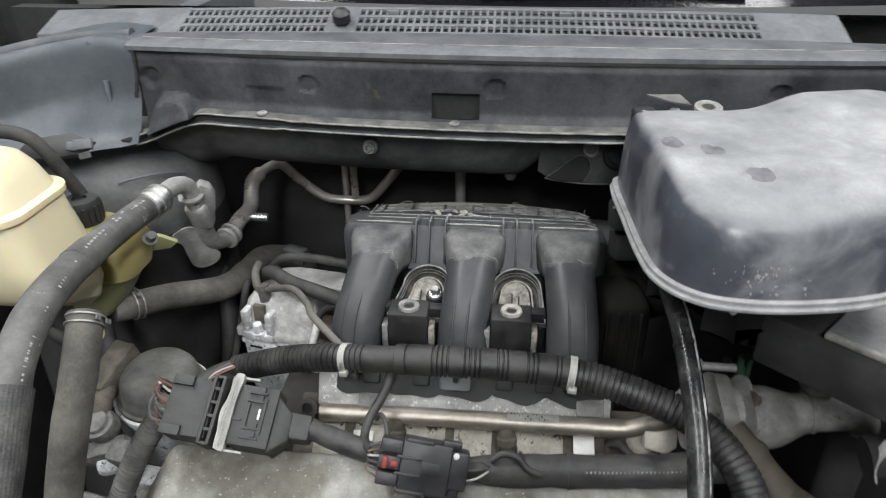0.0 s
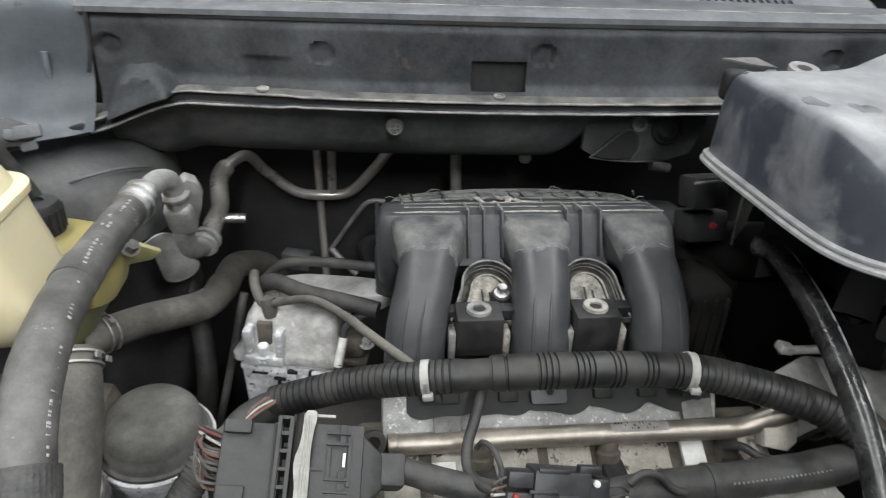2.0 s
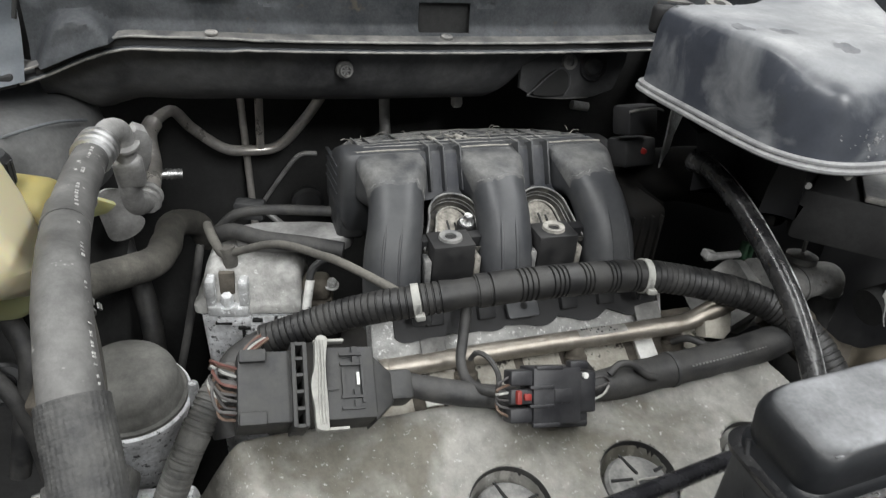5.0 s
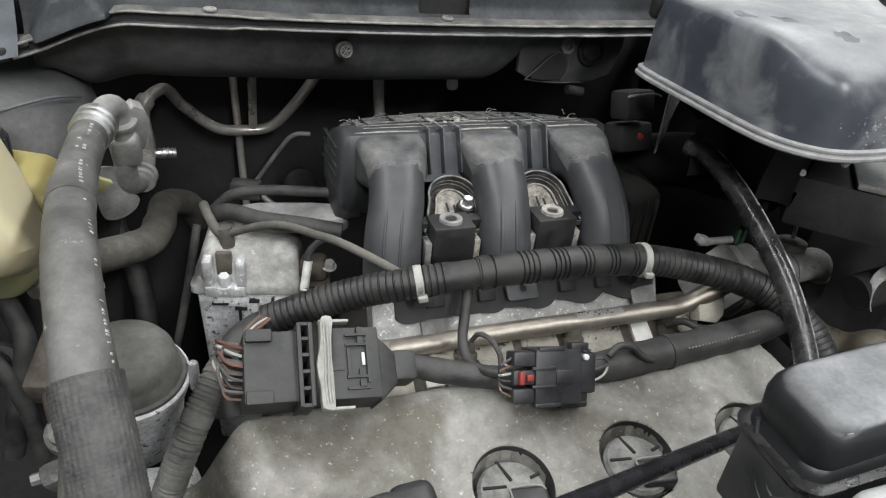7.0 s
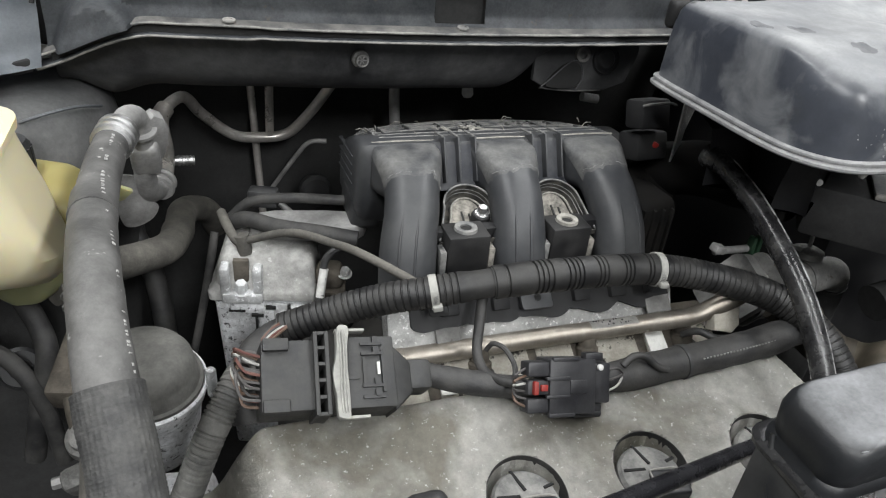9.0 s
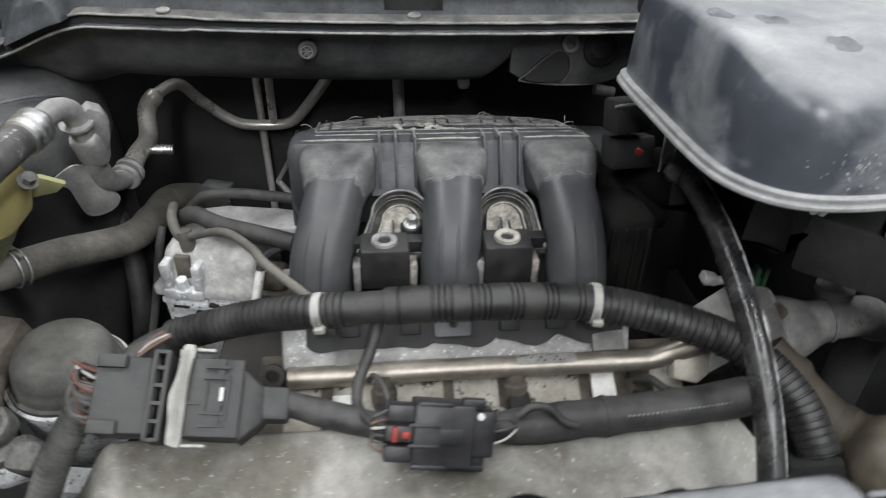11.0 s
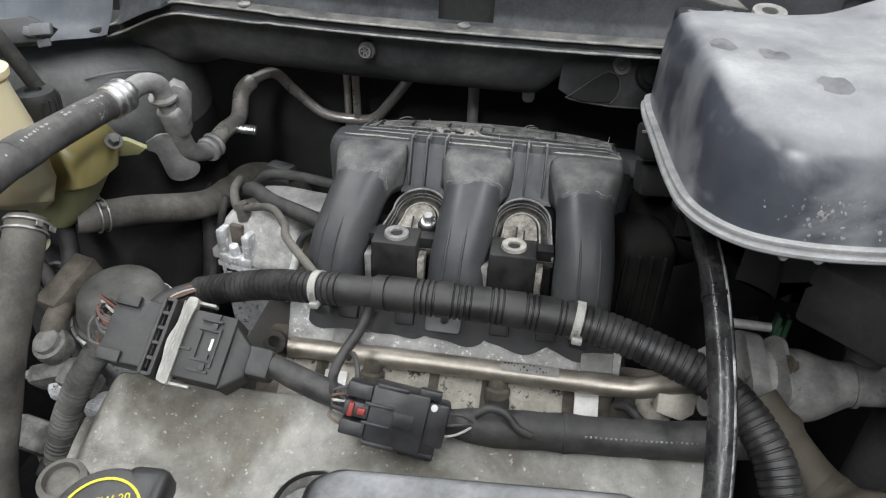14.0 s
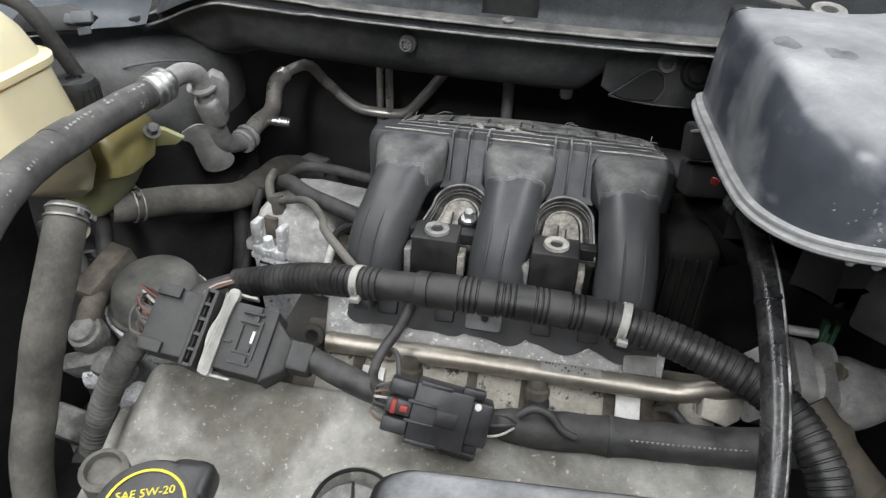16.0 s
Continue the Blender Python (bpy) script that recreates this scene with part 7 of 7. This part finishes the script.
    tube(bm, [(0.218, 0.474, 0.968), (0.235, 0.474, 0.967), (0.260, 0.475, 0.967), (0.280, 0.476, 0.970), (0.292, 0.476, 0.974), (0.300, 0.477, 0.975)],
         lambda f: 0.031 - 0.012 * smooth01((f - 0.45) / 0.5), 28)
    part("body", bm, "outlet_grey", t)
    bm = bmesh.new()
    tube(bm, [(0.290, 0.476, 0.974), (0.315, 0.477, 0.976), (0.338, 0.480, 0.974), (0.352, 0.486, 0.962), (0.356, 0.490, 0.945)],
         lambda f: 0.0185 + 0.0012 * math.exp(-((f - 0.04) / 0.02) ** 2), 24)
    part("elbow_hose", bm, "outlet_grey", t)
    # Same hose past the bend, coloured near-black to stand for the shade below
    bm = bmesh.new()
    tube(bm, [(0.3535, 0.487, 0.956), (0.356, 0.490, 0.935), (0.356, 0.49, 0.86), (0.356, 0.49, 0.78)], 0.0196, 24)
    part("lower_hose", bm, "dark", t, "lower hose painted near-black for the shade it drops into")
    bm = bmesh.new()
    lathe(bm, [(0.0190, -0.002), (0.0205, -0.002), (0.0205, 0.002), (0.0190, 0.002)], (0.297, 0.476, 0.9745), (1, 0.02, 0.08), 28, cap=False)
    part("joint_ring", bm, "outlet_grey", t)
    ax = Vector((1, 0.25, -0.30)).normalized()
    for x, w in ((0.205, 0.018), (0.224, 0.005)):
        bm = bmesh.new()
        m = frame_of(ax, (0, -0.5, 1))
        plate(bm, rrect(-0.036, 0.036, -0.030, 0.030, 0.012, 4), (x, 0.470, 0.972), Matrix((m.col[1], m.col[2], m.col[0])).transposed(), w, 0.001)
        part("flange", bm, "outlet_grey", t)
    for dy, dz in ((-0.030, -0.026), (-0.010, 0.034)):
        bm = bmesh.new()
        hexbolt(bm, (0.232, 0.466 + dy, 0.970 + dz), ax, 0.0055, 0.008, 0.008)
        part("bolt", bm, "iron", t)
    bm = bmesh.new()
    lathe(bm, [(0.015, -0.02), (0.0135, 0.008), (0.0165, 0.010), (0.0165, 0.017), (0.010, 0.020), (0, 0.020)], (0.306, 0.490, 0.984), (0.05, 0.1, 1), 22)
    part("spout", bm, "outlet_grey", t)
    bm = bmesh.new()
    box(bm, (0.308, 0.494, 1.012), (0.0035, 0.004, 0.026), frame_of((1, 0, 0.1), (0, 1, 0)), 0.001)
    part("spout_tag", bm, "greywhite", t)
    bm = bmesh.new()
    box(bm, (0.232, 0.500, 1.006), (0.005, 0.010, 0.028), None, 0.002)
    box(bm, (0.240, 0.500, 1.006), (0.005, 0.010, 0.028), None, 0.002)
    box(bm, (0.236, 0.502, 1.000), (0.012, 0.008, 0.016), None, 0.001)
    part("clip", bm, "green", t, "dark green plastic clip")
    bm = bmesh.new()
    tube(bm, [(0.185, 0.500, 1.006), (0.232, 0.502, 1.004)], 0.0042, 12)
    part("sensor", bm, "pipe_dull", t)
    bm = bmesh.new()
    box(bm, (0.189, 0.500, 1.009), (0.014, 0.012, 0.009), frame_of((1, 0, -0.3), (0, 1, 0)), 0.002)
    part("sensor_cap", bm, "pipe_dull", t)
    t.location += Vector((0.018, 0.034, -0.022))
    return t


make_outlet()
t = thing("radiator_hose", "brown dusty radiator hose elbow on a coolant neck", "hose", (0.27, 0.35, 0.80))
bm = bmesh.new()
tube(bm, [(0.212, 0.442, 0.982), (0.224, 0.428, 0.972), (0.243, 0.413, 0.955), (0.258, 0.402, 0.944), (0.268, 0.390, 0.944)], lambda f: 0.0202 + 0.003 * math.exp(-((f - 0.3) / 0.06) ** 2), 26)
part("neck", bm, "brown_hose", t, "brown corroded coolant neck")
bm = bmesh.new()
tube(bm, [(0.250, 0.410, 0.944), (0.262, 0.400, 0.942), (0.272, 0.384, 0.945), (0.281, 0.366, 0.946), (0.296, 0.350, 0.938), (0.32, 0.344, 0.928)], lambda f: 0.0195 + 0.0150 * smooth01((f - 0.30) / 0.22), 30, wob=0.015)
part("elbow", bm, "pale_hose", t, "shiny brown rubber elbow")
bm = bmesh.new()
tube(bm, [(0.258, 0.348, 0.925), (0.286, 0.343, 0.930), (0.325, 0.340, 0.924), (0.37, 0.338, 0.920), (0.44, 0.332, 0.915), (0.55, 0.32, 0.90)], lambda f: (0.0352 - 0.004 * smooth01((f - 0.1) / 0.3)) * math.sqrt(max(0.0004, 1 - max(0.0, 1 - f / 0.11) ** 2)), 30, wob=0.02)
part("sleeve", bm, "rubber", t, "dusty grey sleeve over the hose")
bm = bmesh.new()
box(bm, (0.228, 0.414, 0.985), (0.007, 0.004, 0.006), frame_of((1, -0.8, -0.3), (0, -0.4, 1)), 0.001)
part("paint_mark", bm, "yellow_dull", t, "dull yellow paint mark")
t = thing("pipe_strap", "pale curved metal strap deep in the bay", "strap", (0.355, 0.425, 0.96))
bm = bmesh.new()
for k, (r0, r1) in enumerate(((0.0215, 0.0230),)):
    rows = []
    for a in span(62, 205, 22):
        q = radians(a)
        d = V(math.cos(q), 0.35 * math.sin(q), math.sin(q))
        rows.append([V(0.358, 0.425, 0.972) + d * r + V(0.1, 0.55, 0.45).normalized() * w for r, w in ((r0, -0.006), (r1, -0.006), (r1, 0.006), (r0, 0.006))])
    loft(bm, rows)
part("band", bm, "cast", t)
bm = bmesh.new()
plate(bm, [(-0.004, 0.0), (0.004, 0.0), (0.005, 0.016), (0.0, 0.020), (-0.005, 0.014)], (0.374, 0.432, 0.990), frame_of((1, 0.3, -0.2), (0, 0.3, 1)), 0.002)
part("ear", bm, "cast", t)
bm = bmesh.new()
tube(bm, [(0.335, 0.44, 0.966), (0.36, 0.44, 0.970), (0.42, 0.45, 0.965), (0.50, 0.45, 0.95)], 0.019, 18)
part("pipe", bm, "dark", t, "black coolant pipe")


# ---------------------------------------------------------------- air cleaner
def closed(points, n=8):
    P = [Vector((*p, 0)) for p in points]
    out = []
    m = len(P)
    for i in range(m):
        a, b, c, d = P[i - 1], P[i], P[(i + 1) % m], P[(i + 2) % m]
        for k in range(n):
            s = k / n
            out.append(0.5 * (2 * b + (c - a) * s + (2 * a - 5 * b + 4 * c - d) * s * s + (3 * b - a - 3 * c + d) * s ** 3))
    return out


RIM = [(0.111, 0.570), (0.113, 0.515), (0.116, 0.455), (0.123, 0.416), (0.143, 0.390), (0.172, 0.380), (0.215, 0.381), (0.262, 0.391), (0.297, 0.408), (0.322, 0.446), (0.350, 0.520), (0.372, 0.590), (0.374, 0.630), (0.345, 0.648), (0.290, 0.640), (0.240, 0.622), (0.195, 0.606), (0.150, 0.603), (0.117, 0.596)]


def inset(loop, d):
    out = []
    n = len(loop)
    for i, p in enumerate(loop):
        t = (loop[(i + 1) % n] - loop[i - 1]).normalized()
        nrm = Vector((-t.y, t.x, 0))
        out.append(p + nrm * d)
    return out


def lid_top(x, y):
    z = 1.229 + 0.010 * smooth01((x - 0.222) / 0.060) * smooth01((y - 0.53) / 0.06)
    for cx, cy, rx, ry in ((0.142, 0.504, 0.010, 0.012), (0.169, 0.489, 0.010, 0.013), (0.194, 0.447, 0.011, 0.011)):
        q = math.hypot((x - cx) / rx, (y - cy) / ry)
        z -= 0.0025 * (1 - smooth01((q - 0.8) / 0.3))
    z -= 0.010 * smooth01((0.46 - y) / 0.07)
    z += 0.0012 * noise.noise(Vector((x * 22, y * 22, 2)))
    return z


def make_airbox():
    t = thing("air_cleaner", "large black plastic air cleaner with a dusty lid", "air cleaner", (0.22, 0.49, 0.98))
    loop = closed(RIM, 8)
    area = sum(a.x * b.y - b.x * a.y for a, b in zip(loop, loop[1:] + loop[:1]))
    if area < 0:
        loop.reverse()
    cen = sum(loop, Vector()) / len(loop)
    zr = 1.155

    def rim_z(p):
        return zr
    levels = [(-0.0015, 0.003), (0.0, 0.026), (0.0012, 0.046), (0.0032, 0.060), (0.0070, 0.072), (0.013, 0.079), (0.023, 0.083)]
    bm = bmesh.new()
    secs = []
    for d, h in levels:
        f = h / 0.083
        side = [0.62 + 0.75 * smooth01((0.45 - p.y) / 0.05) for p in loop]
        ring_ = [p.lerp(q, 1.0) for p, q in zip(loop, [inset(loop, 0.006 + d * k)[i] for i, k in enumerate(side)])]
        secs.append([(p.x, p.y, rim_z(p) + (lid_top(p.x, p.y) - rim_z(p)) * min(1, f)) for p in ring_])
    inner = [inset(loop, 0.006 + 0.023 * (0.62 + 0.75 * smooth01((0.45 - p.y) / 0.05)))[i] for i, p in enumerate(loop)]
    for s in (0.92, 0.84, 0.76, 0.68, 0.6, 0.52, 0.44, 0.36, 0.28, 0.2, 0.12, 0.05):
        secs.append([(q.x, q.y, lid_top(q.x, q.y)) for q in [cen + (p - cen) * s for p in inner]])
    loft(bm, secs)
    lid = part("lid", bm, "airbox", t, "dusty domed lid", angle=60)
    tree = bvhtree.BVHTree.FromPolygons([ORIGIN[lid] + v.co for v in lid.data.vertices], [tuple(f.vertices) for f in lid.data.polygons])
    for cx, cy, rx, ry in ((0.142, 0.504, 0.0085, 0.0115), (0.169, 0.489, 0.0090, 0.0125), (0.194, 0.447, 0.0105, 0.0110)):
        bm = bmesh.new()
        rows = []
        for f in (0.02, 0.5, 0.85, 1.0):
            rows.append([(cx + rx * f * math.cos(a) * (1 + 0.22 * noise.noise(Vector((math.cos(a) * 1.4, math.sin(a) * 1.4, cx * 50)))), cy + ry * f * math.sin(a) * (1 + 0.22 * noise.noise(Vector((math.cos(a) * 1.4, math.sin(a) * 1.4, cx * 50 + 3))))) for a in [2 * math.pi * k / 28 for k in range(28)]])
        loft(bm, [[(x, y, tree.ray_cast(Vector((x, y, 1.4)), Vector((0, 0, -1)))[0].z + (0.0006 if f < 3 else -0.0003)) for x, y in r] for f, r in enumerate(rows)], cap=True)
        part("bare_patch", bm, "bare", lid, "bare dark patch without dust")
    bm = bmesh.new()
    rnd = random.Random(11)
    for k in range(60):
        a = rnd.gauss(0, 1), rnd.gauss(0, 1)
        hit, nor, _, _ = tree.ray_cast(Vector((0.190 + 0.013 * a[0], 0.30, 1.176 + 0.007 * a[1])), Vector((0, 1, 0)))
        if hit is None:
            continue
        w = 0.0007 + 0.0032 * rnd.random() ** 3
        b = rnd.uniform(0, 3.1)
        side = nor.cross(Vector((0, 0, 1))).normalized()
        u = side * math.cos(b) + nor.cross(side) * math.sin(b)
        m = frame_of(u, nor.cross(u))
        q = w * rnd.uniform(0.2, 0.6)
        plate(bm, [(w * rnd.uniform(0.3, 0.7) * math.cos(c), q * rnd.uniform(0.4, 1.0) * math.sin(c)) for c in span(0, 5.4, 7)], hit + nor * 0.0004, m, 0.0008)
    tagged(part("scuff", bm, "airbox_scuff", lid, "pale scuffed flakes"), kind="stuff")
    bm = bmesh.new()
    secs = []
    for d, h in ((0.010, -0.005), (0.0006, -0.005), (-0.0010, -0.0035), (-0.0010, -0.0015), (0.0012, -0.0006), (0.0018, 0.0006), (0.0006, 0.0016), (0.0006, 0.0034), (0.0026, 0.0044), (0.010, 0.004)):
        secs.append([(p.x, p.y, rim_z(p) + h) for p in inset(loop, d)])
    loft(bm, secs, cap=False)
    part("rim", bm, "airbox_rim", t, "pale double rim with its highlight in the colour")
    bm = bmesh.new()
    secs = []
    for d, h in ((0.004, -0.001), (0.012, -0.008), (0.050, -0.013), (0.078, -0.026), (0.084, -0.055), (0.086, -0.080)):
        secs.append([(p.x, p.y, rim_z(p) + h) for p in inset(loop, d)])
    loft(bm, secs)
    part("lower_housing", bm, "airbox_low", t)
    bm = bmesh.new()
    lathe(bm, [(0.0032, 0), (0.0032, 0.002), (0, 0.003)], (0.232, 0.470, 1.096), (-0.4, -1, 0.1), 16)
    part("white_plug", bm, "white", t, "round white plug")
    bm = bmesh.new()
    lathe(bm, [(0.003, 0), (0.0035, -0.004), (0.002, -0.007), (0, -0.008)], (0.174, 0.388, 1.151), (0, 0, 1), 12)
    part("drip_stud", bm, "greywhite", t)
    # fixings behind the lid
    bm = bmesh.new()
    ax = frame_of((1, -0.05, 0.02), (0, 1, 0.06))
    plate(bm, [(-0.019, 0.006), (0.013, 0.008), (0.020, -0.022), (0.004, -0.014)], (0.166, 0.650, 1.222), ax, 0.0016)
    part("latch_plate", bm, "flange_top", t)
    bm = bmesh.new()
    lathe(bm, [(0.010, 0), (0.0125, 0.002), (0.0125, 0.006), (0.006, 0.006), (0.006, 0.0)], (0.194, 0.606, 1.221), (0, -0.2, 1), 24, cap=False)
    part("ring_eye", bm, "flange", t)
    bm = bmesh.new()
    box(bm, (0.1635, 0.600, 1.2215), (0.009, 0.010, 0.008), None, 0.002)
    part("latch", bm, "steel", t)
    bm = bmesh.new()
    box(bm, (0.137, 0.608, 1.211), (0.022, 0.014, 0.026), None, 0.005, 3)
    part("catch", bm, "plastic_deep", t, "black plastic catch")
    return t


make_airbox()


def make_sensor():
    t = thing("flow_sensor_plug", "dark plug with red insert below the air cleaner", "connector", (0.14, 0.62, 1.08))
    bm = bmesh.new()
    box(bm, (0.138, 0.618, 1.108), (0.036, 0.03, 0.030), frame_of((1, 0.1, 0), (0, 0.3, 1)), 0.004)
    hs = part("housing", bm, "plastic_deep", t)
    bm = bmesh.new()
    tube(bm, [(0.119, 0.602, 1.122), (0.128, 0.601, 1.124), (0.150, 0.601, 1.125), (0.158, 0.602, 1.122)], 0.0014, 6)
    part("worn_edge", bm, "flange_top", hs)
    bm = bmesh.new()
    box(bm, (0.146, 0.624, 1.070), (0.040, 0.03, 0.034), frame_of((1, 0.1, 0), (0, 0.3, 1)), 0.004)
    part("lower_housing", bm, "plastic_deep", t)
    bm = bmesh.new()
    box(bm, (0.150, 0.611, 1.074), (0.009, 0.010, 0.007), frame_of((1, 0, -0.5), (0, 0, 1)), 0.002)
    part("red_insert", bm, "red", t, "small red insert")
    bm = bmesh.new()
    ax = frame_of((0.8, 0.6, 0), (0, 0, 1))
    plate(bm, [(-0.012, 0.026), (0.030, 0.026), (0.032, 0.010), (0.014, -0.008), (0.006, -0.062), (-0.006, -0.066), (-0.010, 0.0)], (0.178, 0.608, 1.097), ax, 0.002, 0.0004)
    part("bracket", bm, "cast", t, "pale metal bracket")
    return t


make_sensor()

# intake duct between throttle body and air cleaner, darkened by painted-in shade
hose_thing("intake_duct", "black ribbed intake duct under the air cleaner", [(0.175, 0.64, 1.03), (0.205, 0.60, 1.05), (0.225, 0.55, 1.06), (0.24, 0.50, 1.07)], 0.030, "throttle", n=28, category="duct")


def make_side_box():
    t = thing("battery_box", "dark grey box with dusty top and worn pale edge", "battery box", (0.37, 0.43, 0.9))
    m = frame_of((0.744, -0.668, 0), (0.668, 0.744, 0))
    o = Vector((0.2675, 0.4387, 0.0))
    bm = bmesh.new()
    box(bm, o + m @ Vector((0.075, 0.065, 1.066)), (0.25, 0.13, 0.052), m, 0.006)
    part("box", bm, "box_grey", t)
    bm = bmesh.new()
    box(bm, o + m @ Vector((0.100, 0.066, 1.0945)), (0.20, 0.126, 0.005), m, 0.002)
    part("top", bm, "box_top", t, "dusty grey top")
    bm = bmesh.new()
    box(bm, o + m @ Vector((0.100, 0.002, 1.0945)), (0.20, 0.006, 0.006), m, 0.002)
    part("worn_edge", bm, "flange", t, "worn pale edge")
    return t


# Out of view, added to keep ceiling light off the firewall
t = thing("battery", "unseen dark battery-like case added behind the air cleaner to block light", "battery", (0.57, 0.76, 0.40))
bm = bmesh.new()
box(bm, (0.575, 0.775, 0.89), (0.32, 0.40, 0.46), None, 0.012)
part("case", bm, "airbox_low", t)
bm = bmesh.new()
box(bm, (0.575, 0.775, 1.128), (0.326, 0.406, 0.020), None, 0.006)
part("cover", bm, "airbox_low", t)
bm = bmesh.new()
box(bm, (0.575, 0.775, 0.535), (0.34, 0.42, 0.26), None, 0.010)
part("tray", bm, "dark", t)

make_side_box()

t = thing("hood_hinge", "black bent hood hinge arm at the end of the cowl", "hinge", (0.63, 0.95, 1.16))
bm = bmesh.new()
ax = frame_of((0.62, 0.1, -0.78), (0.78, 0.1, 0.62))
plate(bm, [(-0.160, -0.010), (-0.020, -0.013), (0.040, -0.016), (0.060, -0.006), (0.058, 0.012), (0.030, 0.020), (-0.020, 0.014), (-0.160, 0.012)], (0.600, 0.95, 1.205), ax, 0.006, 0.0015)
part("arm", bm, "plastic", t)
bm = bmesh.new()
lathe(bm, [(0.009, -0.006), (0.009, 0.004), (0.006, 0.006), (0.0, 0.006)], (0.632, 0.948, 1.168), ax @ Vector((0, 0, -1)), 18)
part("pin", bm, "iron", t)
bm = bmesh.new()
box(bm, (0.640, 0.965, 1.110), (0.05, 0.05, 0.10), None, 0.006)
part("foot", bm, "plastic", t)
